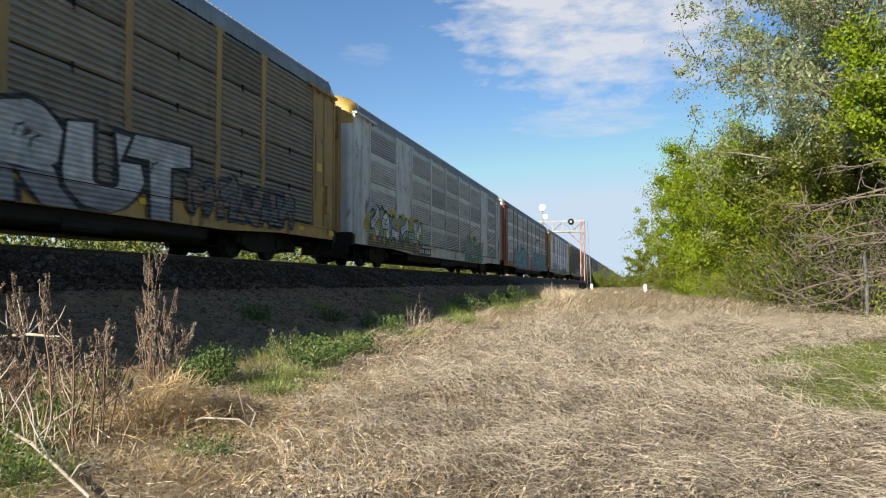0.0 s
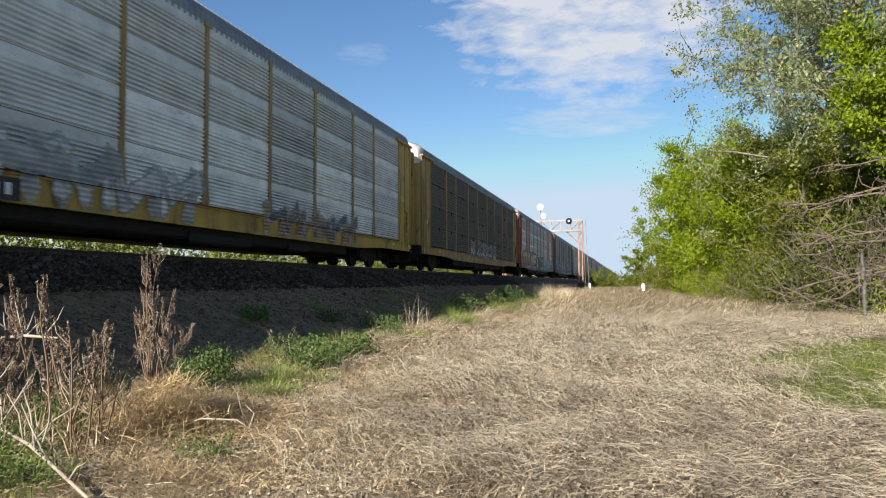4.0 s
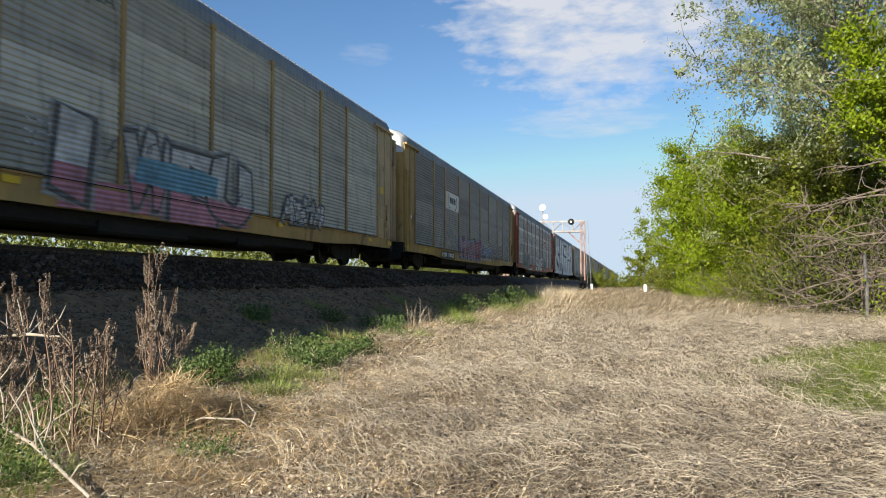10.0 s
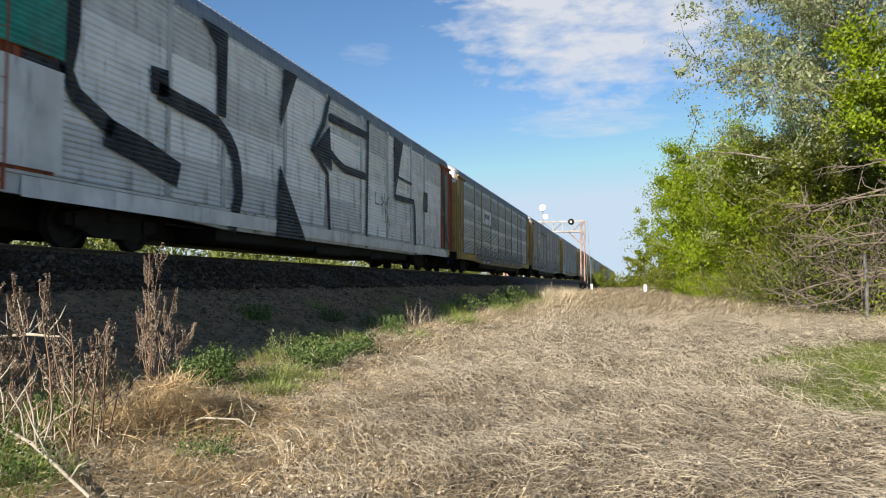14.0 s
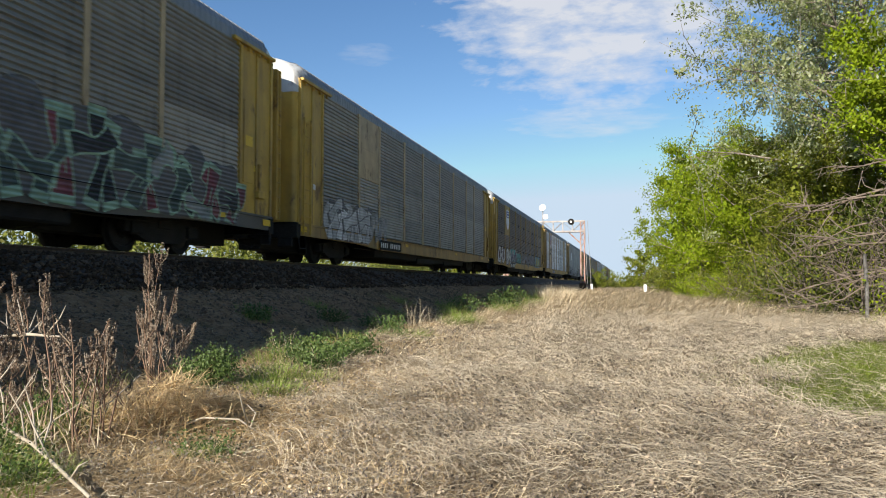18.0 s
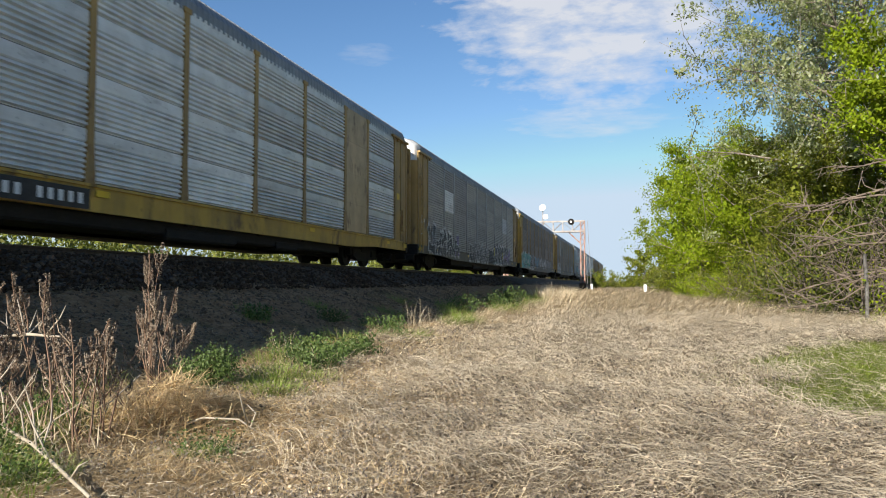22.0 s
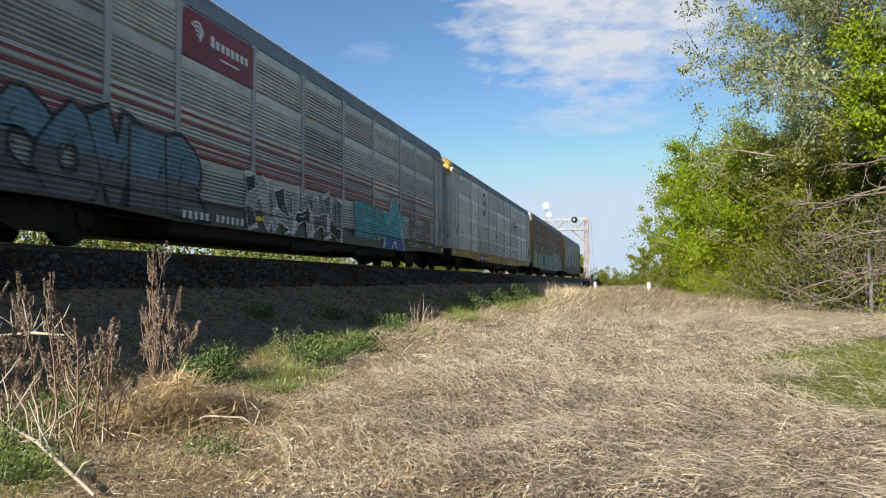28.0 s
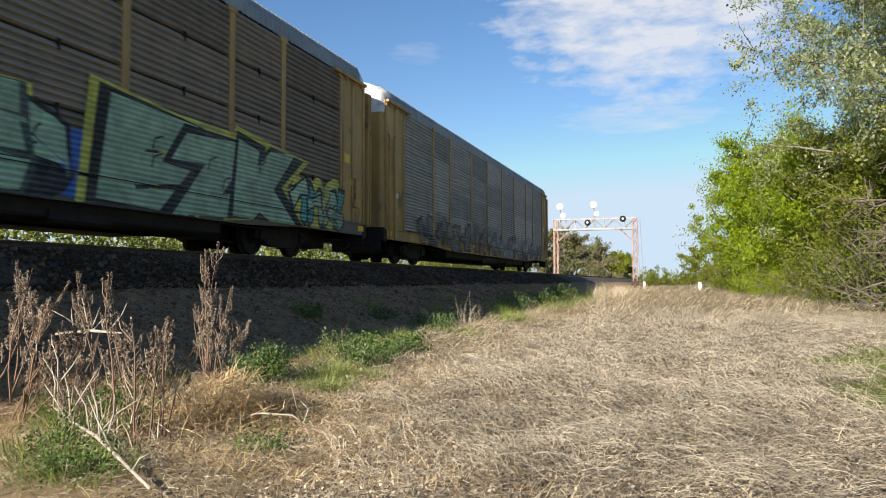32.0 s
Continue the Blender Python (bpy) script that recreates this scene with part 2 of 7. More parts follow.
# ---- mesh helpers
class Soup:
    """Gathers boxes, tubes and prisms into one mesh."""

    def __init__(self):
        self.v, self.f = [], []

    def add(self, verts, faces):
        k = len(self.v)
        self.v += [tuple(p) for p in verts]
        self.f += [tuple(i + k for i in q) for q in faces]
        return self

    def box(self, x0, x1, y0, y1, z0, z1, b=0.0):
        """A block whose top and bottom edges are chamfered by b."""
        if not b:
            p = [(x, y, z) for z in (z0, z1) for x, y in ((x0, y0), (x1, y0), (x1, y1), (x0, y1))]
            return self.add(p, [(3, 2, 1, 0), (4, 5, 6, 7), (0, 1, 5, 4), (1, 2, 6, 5), (2, 3, 7, 6), (3, 0, 4, 7)])
        p = []
        for z, d in ((z0, b), (z0 + b, 0), (z1 - b, 0), (z1, b)):
            p += [(x0 + d, y0 + d, z), (x1 - d, y0 + d, z), (x1 - d, y1 - d, z), (x0 + d, y1 - d, z)]
        q = [(3, 2, 1, 0), (12, 13, 14, 15)]
        for r in range(3):
            for i in range(4):
                j = (i + 1) % 4
                q.append((4 * r + i, 4 * r + j, 4 * r + 4 + j, 4 * r + 4 + i))
        return self.add(p, q)

    def prism(self, prof, axis, a, b, caps=True):
        """A closed outline drawn along an axis from a to b. The outline is in the two other axes, in order."""
        n = len(prof)

        def at(p, s):
            return {"x": (s, p[0], p[1]), "y": (p[0], s, p[1]), "z": (p[0], p[1], s)}[axis]
        vs = [at(p, a) for p in prof] + [at(p, b) for p in prof]
        fs = [(i, (i + 1) % n, n + (i + 1) % n, n + i) for i in range(n)]
        if caps:
            fs += [tuple(range(n))[::-1], tuple(range(n, 2 * n))]
        return self.add(vs, fs)

    def tube(self, pts, radii, n=6):
        pts = [Vector(p) for p in pts]
        if not hasattr(radii, "__len__"):
            radii = [radii] * len(pts)
        vs, fs = [], []
        for i, p in enumerate(pts):
            d = (pts[min(i + 1, len(pts) - 1)] - pts[max(i - 1, 0)]).normalized()
            a = d.cross(Vector((0, 0, 1)) if abs(d.z) < 0.9 else Vector((1, 0, 0))).normalized()
            c = d.cross(a)
            for k in range(n):
                w = 2 * math.pi * k / n
                vs.append(p + (a * math.cos(w) + c * math.sin(w)) * radii[i])
        for i in range(len(pts) - 1):
            for k in range(n):
                j = (k + 1) % n
                fs.append((i * n + k, i * n + j, i * n + n + j, i * n + n + k))
        fs += [tuple(range(n))[::-1], tuple(range((len(pts) - 1) * n, len(pts) * n))]
        return self.add(vs, fs)

    def disc(self, c, axis, r, depth, n=20):
        """A round plate, its flat faces across the axis."""
        prof = [(r * math.cos(2 * math.pi * k / n), r * math.sin(2 * math.pi * k / n)) for k in range(n)]
        o = {"x": (1, 2, 0), "y": (0, 2, 1), "z": (0, 1, 2)}[axis]
        prof = [(p[0] + c[o[0]], p[1] + c[o[1]]) for p in prof]
        return self.prism(prof, axis, c[o[2]] - depth / 2, c[o[2]] + depth / 2)

    def mesh(self, name, mat, smooth=False):
        me = bpy.data.meshes.new(name)
        me.from_pydata(self.v, [], self.f)
        me.materials.append(mat)
        if smooth:
            me.polygons.foreach_set("use_smooth", [True] * len(me.polygons))
        return me


def fix_normals(me):
    bm = bmesh.new()
    bm.from_mesh(me)
    bmesh.ops.recalc_face_normals(bm, faces=bm.faces)
    bm.to_mesh(me)
    bm.free()
    return me


def part(name, me, parent, label="", m=None):
    ob = new(name, me)
    ob.parent = parent
    if m is not None:
        ob.matrix_basis = m
    return tagged(ob, label)


def thing(name, label, category, group="", kind="", data=None):
    return tagged(new(name, data), label, category, group, kind)


def swarm(name, verts, mat, faces):
    """One mesh out of many equal small pieces: verts (count, k, 3), faces of one piece."""
    n, k, _ = verts.shape
    flat = [i for q in faces for i in q]
    idx = (np.arange(n)[:, None] * k + np.array(flat)[None, :]).ravel()
    tot = np.tile(np.array([len(q) for q in faces]), n)
    me = bpy.data.meshes.new(name)
    me.vertices.add(n * k)
    me.vertices.foreach_set("co", verts.astype(np.float32).ravel())
    me.loops.add(len(idx))
    me.loops.foreach_set("vertex_index", idx.astype(np.int32))
    me.polygons.add(len(tot))
    me.polygons.foreach_set("loop_start", np.concatenate([[0], np.cumsum(tot)[:-1]]).astype(np.int32))
    me.polygons.foreach_set("loop_total", tot.astype(np.int32))
    me.update(calc_edges=True)
    me.materials.append(mat)
    return me


BLADE = [(0, 1, 3, 2), (2, 3, 5, 4), (4, 5, 6)]


def blades(rng, base, heading, length, lift, width, droop):
    """Bent blades: base (n,3), heading (n) round z, length, lift (radians from the ground), width, droop (radians lost to the tip)."""
    n = len(base)
    side = np.stack([-np.sin(heading), np.cos(heading), np.zeros(n)], -1)
    tw = rng.uniform(-.6, .6, n)
    side[:, 2] = np.sin(tw)
    out = np.zeros((n, 7, 3))
    p = base.copy()
    ang = lift.copy()
    for i in range(4):
        w = width * (1, .9, .6, 0)[i] * .5
        if i < 3:
            out[:, 2 * i] = p - side * w[:, None]
            out[:, 2 * i + 1] = p + side * w[:, None]
        else:
            out[:, 6] = p
        step = np.stack([np.cos(ang) * np.cos(heading), np.cos(ang) * np.sin(heading), np.sin(ang)], -1)
        p = p + step * (length / 3)[:, None]
        ang = ang - droop / 3
    return out


LEAF = [(0, 1, 2, 3)]


def leaves(rng, pos, size, up=0.35):
    """Small pointed leaves, each turned its own way."""
    n = len(pos)
    d = rng.normal(size=(n, 3))
    d /= np.linalg.norm(d, axis=1, keepdims=True)
    e = np.cross(d, rng.normal(size=(n, 3)))
    e /= np.linalg.norm(e, axis=1, keepdims=True)
    d[:, 2] += up
    s = (size * rng.uniform(.6, 1.35, n))[:, None]
    return np.stack([pos - d * s * .5, pos + e * s * .32, pos + d * s * .55, pos - e * s * .32], 1)


# ---- the plan: the track runs along y, left of the camera
TRACK_X, RAIL_Z, TOE_X = -10.29, 1.63, -4.8


def land(x, y):
    """Height of the ground sheet."""
    x, y = np.asarray(x, float), np.asarray(y, float)
    z = np.interp(x, [-60, -24, -17.5, -13.6, -12.2, -8.4, -7.2, -5.7, -4.6, -2, 6, 9, 60], [-.3, -.2, -.1, 1.0, 1.02, 1.02, .98, .40, .03, 0, 0, .1, .3])
    far = np.clip(np.abs(y) / 400, 0, 1)
    bumps = .035 * np.sin(x * 2.3 + y * .7) * np.sin(y * 1.9 - x * .6) + .02 * np.sin(x * 5.1 - y * 3.3)
    edge = np.clip((x + 8.3) / 1.0, 0, 1) + np.clip((-12.4 - x) / 1.0, 0, 1)
    return z + bumps * np.clip(edge, 0, 1) * (1 - .5 * far)


def build_ground():
    xs = np.unique(np.concatenate([[-1800, -900, -400, -150, -80, -50, -35], np.arange(-26, -14, .8), np.arange(-14, -3, .25), np.arange(-3, 8, .25), np.arange(8, 20, 1.5), [28, 45, 80, 150, 400, 900, 1800]]))
    ys = np.unique(np.concatenate([[-900, -650, -300, -100, -40, -15], np.arange(-8, 30, .3), np.arange(30, 90, 1.5), np.arange(90, 300, 12), [350, 500, 800, 1300, 2200]]))
    X, Y = np.meshgrid(xs, ys)
    V = np.stack([X, Y, land(X, Y)], -1).reshape(-1, 3)
    w = len(xs)
    F = [(j * w + i, j * w + i + 1, (j + 1) * w + i + 1, (j + 1) * w + i) for j in range(len(ys) - 1) for i in range(w - 1)]
    me = bpy.data.meshes.new("ground")
    me.from_pydata(V.tolist(), [], F)
    me.materials.append(GROUND)
    me.polygons.foreach_set("use_smooth", [True] * len(me.polygons))
    thing("ground", "dry straw-covered soil with a low earth bank beside the track", "ground", kind="structure", data=me)


def build_track():
    bed = Soup()
    prof = [(-13.35, .98), (-12.35, 1.42), (-11.9, 1.46), (-8.7, 1.46), (-8.2, 1.42), (-7.15, .96), (-7.3, .7), (-13.2, .7)]
    ys = np.concatenate([np.arange(-640, -20, 20), np.arange(-20, 60, .5), np.arange(60, 760, 20)])
    rng = np.random.default_rng(5)
    vs, fs = [], []
    k = len(prof)
    for y in ys:
        for i, (x, z) in enumerate(prof):
            near = 1 if -20 < y < 60 else 0
            vs.append((x + near * rng.uniform(-.06, .06), y, z + near * (rng.uniform(-.03, .03) if i < 6 else 0)))
    for j in range(len(ys) - 1):
        for i in range(k):
            fs.append((j * k + i, j * k + (i + 1) % k, (j + 1) * k + (i + 1) % k, (j + 1) * k + i))
    bed.add(vs, fs)
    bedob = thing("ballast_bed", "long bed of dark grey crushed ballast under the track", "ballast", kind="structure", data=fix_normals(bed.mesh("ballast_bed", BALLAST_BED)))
    # loose stones over the near slope and shoulder
    n = 15000
    y = rng.uniform(-2, 48, n)
    y[:9000] = rng.uniform(1, 22, 9000)
    u = rng.uniform(0, 1, n)
    x = np.interp(u, [0, .35, 1], [-9.3, -8.25, -6.95])
    z = np.interp(x, [-9.3, -8.7, -8.2, -7.15, -6.9], [1.47, 1.47, 1.43, .98, .90])
    s = rng.uniform(.018, .045, n) * (1 + (rng.uniform(0, 1, n) > .93) * .5)
    octo = np.array([(1, 0, 0), (-1, 0, 0), (0, 1, 0), (0, -1, 0), (0, 0, .8), (0, 0, -.8)])
    V = octo[None] * rng.uniform(.6, 1.3, (n, 6, 3)) + rng.uniform(-.25, .25, (n, 6, 3))
    V = V * s[:, None, None] + np.stack([x, y, z], -1)[:, None]
    O = [(0, 2, 4), (2, 1, 4), (1, 3, 4), (3, 0, 4), (2, 0, 5), (1, 2, 5), (3, 1, 5), (0, 3, 5)]
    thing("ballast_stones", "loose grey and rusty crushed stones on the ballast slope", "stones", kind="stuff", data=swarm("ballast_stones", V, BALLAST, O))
    # the larger stones along the near shoulder, one by one
    kinds = []
    for k in range(6):
        v = octo * rng.uniform(.7, 1.25, (6, 3)) + rng.uniform(-.2, .2, (6, 3))
        me = bpy.data.meshes.new("stone")
        me.from_pydata(v.tolist(), [], O)
        me.materials.append(BALLAST_SINGLE)
        kinds.append(me)
    for k in range(260):
        yy = rng.uniform(3, 17)
        xx = rng.uniform(-8.6, -7.0)
        zz = float(np.interp(xx, [-9.3, -8.7, -8.2, -7.15, -6.9], [1.47, 1.47, 1.43, .98, .90]))
        r = rng.uniform(.035, .062)
        part("stone", kinds[k % 6], bedob, "", pose(xx, yy, zz + .02, rng.uniform(-40, 40), rng.uniform(-40, 40), rng.uniform(0, 360)) @ Matrix.Scale(r, 4))
    n = 7000
    y = rng.uniform(1, 30, n)
    x = rng.uniform(-7.0, -4.9, n)
    s = rng.uniform(.012, .035, n) * (1 + (rng.uniform(0, 1, n) > .96) * 1.2)
    V = octo[None] * rng.uniform(.6, 1.3, (n, 6, 3)) + rng.uniform(-.25, .25, (n, 6, 3))
    V = V * s[:, None, None] + np.stack([x, y, land(x, y)], -1)[:, None]
    thing("soil_clods", "brown clods of earth on the bank", "soil", kind="stuff", data=swarm("soil_clods", V, CLOD, O))
    for sgn in (1, -1):
        c = TRACK_X + sgn * .755
        rail = thing("rail", "long rusty steel rail with a polished running top", "rail", "rails of the track", "structure", fix_normals(Soup().prism(
            [(c - .07, RAIL_Z - .17), (c + .07, RAIL_Z - .17), (c + .07, RAIL_Z - .15), (c + .012, RAIL_Z - .135), (c + .012, RAIL_Z - .045), (c + .036, RAIL_Z - .035), (c + .036, RAIL_Z - .004),
             (c - .036, RAIL_Z - .004), (c - .036, RAIL_Z - .035), (c - .012, RAIL_Z - .045), (c - .012, RAIL_Z - .135), (c - .07, RAIL_Z - .15)], "y", -640, 760).mesh("rail", RAIL_SIDE)))
        part("running_top", fix_normals(Soup().box(c - .03, c + .03, -640, 760, RAIL_Z - .004, RAIL_Z).mesh("running_top", RAIL_TOP)), rail, "polished bright running surface")
    tie = fix_normals(Soup().box(-1.3, 1.3, -.115, .115, -.17, 0, .012).mesh("tie", TIE_WOOD))
    plate = Soup()
    for sgn in (1, -1):
        plate.box(sgn * .755 - .17, sgn * .755 + .17, -.09, .09, 0, .018)
        for d in (-.1, .1):
            for e in (-.05, .05):
                plate.box(sgn * .755 + d - .015, sgn * .755 + d + .015, e - .015, e + .015, .018, .04)
    plate = fix_normals(plate.mesh("tie_plate", RAIL_SIDE))
    for i in range(150):
        t = part("tie", tie, bedob, "", pose(TRACK_X + random.uniform(-.03, .03), -3 + i * .53, RAIL_Z - .19, 0, 0, random.uniform(-1, 1)))
        part("tie_plate", plate, bedob, "", pose(TRACK_X, -3 + i * .53, RAIL_Z - .19))


build_ground()
build_track()


# ---- covered auto-carrier wagons
POSTS = (-12.3, -9.45, -7.45, -4.5, -1.85, 1.0, 3.7, 6.65, 8.65, 11.5)
FRONT, REAR, SIDE = 14.1, 13.28, 1.53       # half lengths towards each end
FLOOR_Z, TOP_Z = 1.02, 5.0


def half_length(sgn):
    return REAR if sgn > 0 else FRONT


STAGES = (1.06, 1.96, 2.92, 3.95, 5.0)          # four rows of panels


def metal(name, c, d=.5, spread=.12, rough=.5, met=.35, dirt=lin(.10, .09, .08), streak=(1, .14, 2.4), vary=.24, rust=(lin(.085, .075, .062), 1.5, (1, 2.6, .45), .55, .45)):
    lo = tuple(v * (1 - spread) for v in c[:3]) + (1,)
    hi = tuple(min(v * (1 + spread), 1) for v in c[:3]) + (1,)
    return surface(name, lo, hi, 1.6, rough, met, dirt, 1.1, d, 30, .12, streak, vary, rust)


PANEL = {
    "silver": metal("panel_galvanised", lin(.53, .53, .495), .45, met=.15, rust=(lin(.15, .14, .125), 1.5, (1, .6, 2.0), .56, .35)),
    "bright": metal("panel_bright", lin(.72, .73, .72), .3, met=.15, rust=(lin(.2, .19, .175), 1.5, (1, .5, 2.0), .56, .35)),
    "grey": metal("panel_grey", lin(0.296, 0.275, 0.230), .55, met=.12),
    "pale": metal("panel_pale", lin(0.489, 0.465, 0.396), .5, met=.1),
    "weathered": metal("panel_weathered", lin(0.333, 0.310, 0.262), .55, met=.05),
    "dark": metal("panel_dark", lin(0.244, 0.215, 0.170), .45, rough=.65, met=.05),
    "soot": metal("panel_sooty", lin(0.125, 0.100, 0.075), .5, rough=.7, met=0),
    "brown": metal("panel_brown", lin(0.213, 0.175, 0.133), .5, rough=.65, met=.05),
    "smooth": metal("panel_smooth_dark", lin(.255, .232, .196), .5, rough=.6, met=.1),
    "whitewash": metal("panel_white", lin(.88, .87, .855), .15, rough=.65, met=0),
}
PAINT = {
    "yellow": metal("paint_yellow", lin(.50, .32, .055), .7, rough=.6, met=0, dirt=lin(.14, .09, .05), streak=(1, 1.6, .22), vary=.08, rust=(lin(.10, .05, .026), 2.2, (1, 1, .5), .55, .8)),
    "gold": metal("paint_gold", lin(.40, .255, .08), .65, rough=.6, met=0, dirt=lin(.14, .10, .06), streak=(1, 1.6, .22), vary=.08, rust=(lin(.10, .05, .026), 2.2, (1, 1, .5), .55, .8)),
    "red": metal("paint_oxide_red", lin(.37, .088, .034), .45, rough=.6, met=0, dirt=lin(.10, .05, .04), streak=(1, 1.6, .22), vary=.08, rust=(lin(.10, .05, .026), 2.2, (1, 1, .5), .55, .8)),
    "orange": metal("paint_orange", lin(.48, .135, .04), .45, rough=.6, met=0, dirt=lin(.14, .06, .04), streak=(1, 1.6, .22), vary=.08, rust=(lin(.10, .05, .026), 2.2, (1, 1, .5), .55, .8)),
    "white": metal("paint_white", lin(.60, .60, .58), .4, rough=.55, met=0, dirt=lin(.25, .22, .18), streak=(1, 1.6, .22), vary=.08, rust=(lin(.10, .05, .026), 2.2, (1, 1, .5), .55, .8)),
    "grey": metal("paint_grey", lin(.42, .43, .43), .45, rough=.55, met=.1, streak=(1, 1.6, .22), vary=.08, rust=(lin(.10, .05, .026), 2.2, (1, 1, .5), .55, .8)),
    "fresh": metal("paint_fresh_white", lin(.74, .73, .71), .35, rough=.6, met=0, dirt=lin(.25, .22, .18), streak=(1, 1.6, .22), vary=.08),
    "dark": metal("paint_dark", lin(.12, .115, .10), .5, rough=.65, met=0, streak=(1, 1.6, .22), vary=.08),
    "teal": metal("paint_teal", lin(.03, .30, .24), .25, rough=.5, met=0, streak=(1, 1.6, .22), vary=.08),
    "tan": metal("paint_tan", lin(.47, .35, .195), .3, rough=.6, met=0, streak=(1, 1.6, .22), vary=.08, rust=(lin(.10, .05, .026), 2.2, (1, 1, .5), .55, .8)),
    "maroon": metal("paint_maroon", lin(.24, .03, .04), .3, rough=.5, met=0, streak=(1, 1.6, .22), vary=.08),
    "blue": metal("paint_blue", lin(.035, .045, .21), .3, rough=.5, met=0, streak=(1, 1.6, .22), vary=.08),
}


def spray(name, c, rough=.55, cover=.985):
    """Thin sprayed paint: worn in patches, with the ribs under it showing through."""
    m = surface(name, tuple(v * .85 for v in c[:3]) + (1,), tuple(min(v * 1.25, 1) for v in c[:3]) + (1,), 3.5, rough, 0, lin(.16, .15, .14), 1.6, .5, 60, 0, vary=.12)
    nt = m.node_tree
    b = nt.nodes["Principled BSDF"]
    tc = nt.nodes.new("ShaderNodeTexCoord")
    wv = nt.nodes.new("ShaderNodeTexWave")
    wv.wave_type, wv.bands_direction, wv.wave_profile = "BANDS", "Z", "SIN"
    wv.inputs["Scale"].default_value, wv.inputs["Distortion"].default_value = 3.5, .15
    nt.links.new(tc.outputs["Object"], wv.inputs["Vector"])
    bump(nt, b, wv.outputs["Fac"], 1.0, .022)
    worn = ramp(nt, noise_out(nt, 2.6, 6, .62, (1, 1, 1.6)), .44, .70, cover, cover - .22)
    rib = ramp(nt, wv.outputs["Fac"], .0, .3, .84, 1.0)
    mul = nt.nodes.new("ShaderNodeMath")
    mul.operation = "MULTIPLY"
    nt.links.new(worn, mul.inputs[0])
    nt.links.new(rib, mul.inputs[1])
    nt.links.new(mul.outputs[0], b.inputs["Alpha"])
    return m


SPRAY = {
    "white": spray("spray_white", lin(.66, .66, .64)), "black": spray("spray_black", lin(.02, .02, .022)), "teal": spray("spray_teal", lin(.08, .36, .34)),
    "mint": spray("spray_mint", lin(.31, .46, .31)), "blue": spray("spray_blue", lin(.05, .13, .40)), "sky": spray("spray_sky", lin(.16, .36, .48)),
    "pink": spray("spray_pink", lin(.50, .22, .27)), "lime": spray("spray_lime", lin(.55, .55, .10)), "grey": spray("spray_grey", lin(.30, .30, .30)),
    "steelblue": spray("spray_steel_blue", lin(.13, .24, .29)), "green": spray("spray_green", lin(.08, .28, .14)), "purple": spray("spray_purple", lin(.18, .12, .30)),
    "moss": spray("spray_moss", lin(.06, .09, .075)), "forest": spray("spray_dark_green", lin(.035, .055, .045)), "aqua": spray("spray_aqua", lin(.06, .44, .46)), "jade": spray("spray_jade", lin(.03, .36, .27)), "yellow": spray("spray_yellow", lin(.62, .50, .04)), "smoke": spray("spray_smoke", lin(.13, .125, .12)), "red": spray("spray_red", lin(.42, .06, .05)), "brown": spray("spray_brown", lin(.20, .13, .09)),
    "cream": spray("spray_cream", lin(.62, .56, .20)), "navy": spray("spray_navy", lin(.03, .035, .10)), "ghost": spray("spray_ghost", lin(.50, .50, .48), cover=.62), "chalk": spray("spray_chalk", lin(.70, .70, .68), cover=.8), "ochre": spray("spray_ochre", lin(.33, .19, .07)), "wine": spray("spray_wine", lin(.22, .05, .06)), "full": spray("spray_thick_white", lin(.80, .80, .78), cover=.97),
}


def ribbed(width, z0, z1, ribs, depth=.04, band=.74):
    """A sheet with louvred ribs below a flat band; its face looks along +x, its back closes it."""
    s = Soup()
    gap = .012 if band < .8 else .002
    prof = [(0, z0 + gap)]
    h = z1 - z0
    top = z0 + h * band
    slot = .020 if depth > .03 else .004
    step = (top - z0 - .03) / ribs
    for i in range(ribs):
        a = z0 + .03 + i * step
        prof += [(-slot, a), (depth, a + step * .22), (depth * .82, a + step * .58), (.004, a + step * .80), (-slot, a + step * .88)]
    prof += [(0, top), (.020, top + .02), (.020, z1 - gap), (-.045, z1 - gap), (-.045, z0 + gap)]
    w = width / 2 - .012
    s.prism(prof, "y", -w, w)
    # rivets along the flat band
    for i in range(max(3, int(width / .42))):
        y = -w + .12 + i * (2 * w - .24) / max(1, int(width / .42) - 1)
        s.box(.020, .03, y - .012, y + .012, z1 - .15, z1 - .125)
    return s


def corrugated(width, z0, z1, ribs, depth=.022, gap=.003):
    """A sheet pressed into soft horizontal waves; its face looks along +x, its back closes it."""
    lo, hi = z0 + gap, z1 - gap
    step = (hi - lo) / ribs
    prof = []
    for k in range(ribs):
        a = lo + k * step
        prof += [(0, a + .02 * step), (depth, a + step * .26), (depth * .86, a + step * .56), (depth * .12, a + step * .90)]
    prof.append((0, hi))
    w = width / 2 - .010
    return Soup().prism(prof + [(-.045, hi), (-.045, lo)], "y", -w, w)


MESHES = {}


def shared(key, make):
    if key not in MESHES:
        MESHES[key] = make()
    return MESHES[key]


def roof_profile():
    half = [(1.545, 4.90), (1.54, 5.17), (1.45, 5.37), (1.2, 5.54), (.7, 5.68), (0, 5.74)]
    return half + [(-x, z) for x, z in half[-2::-1]]


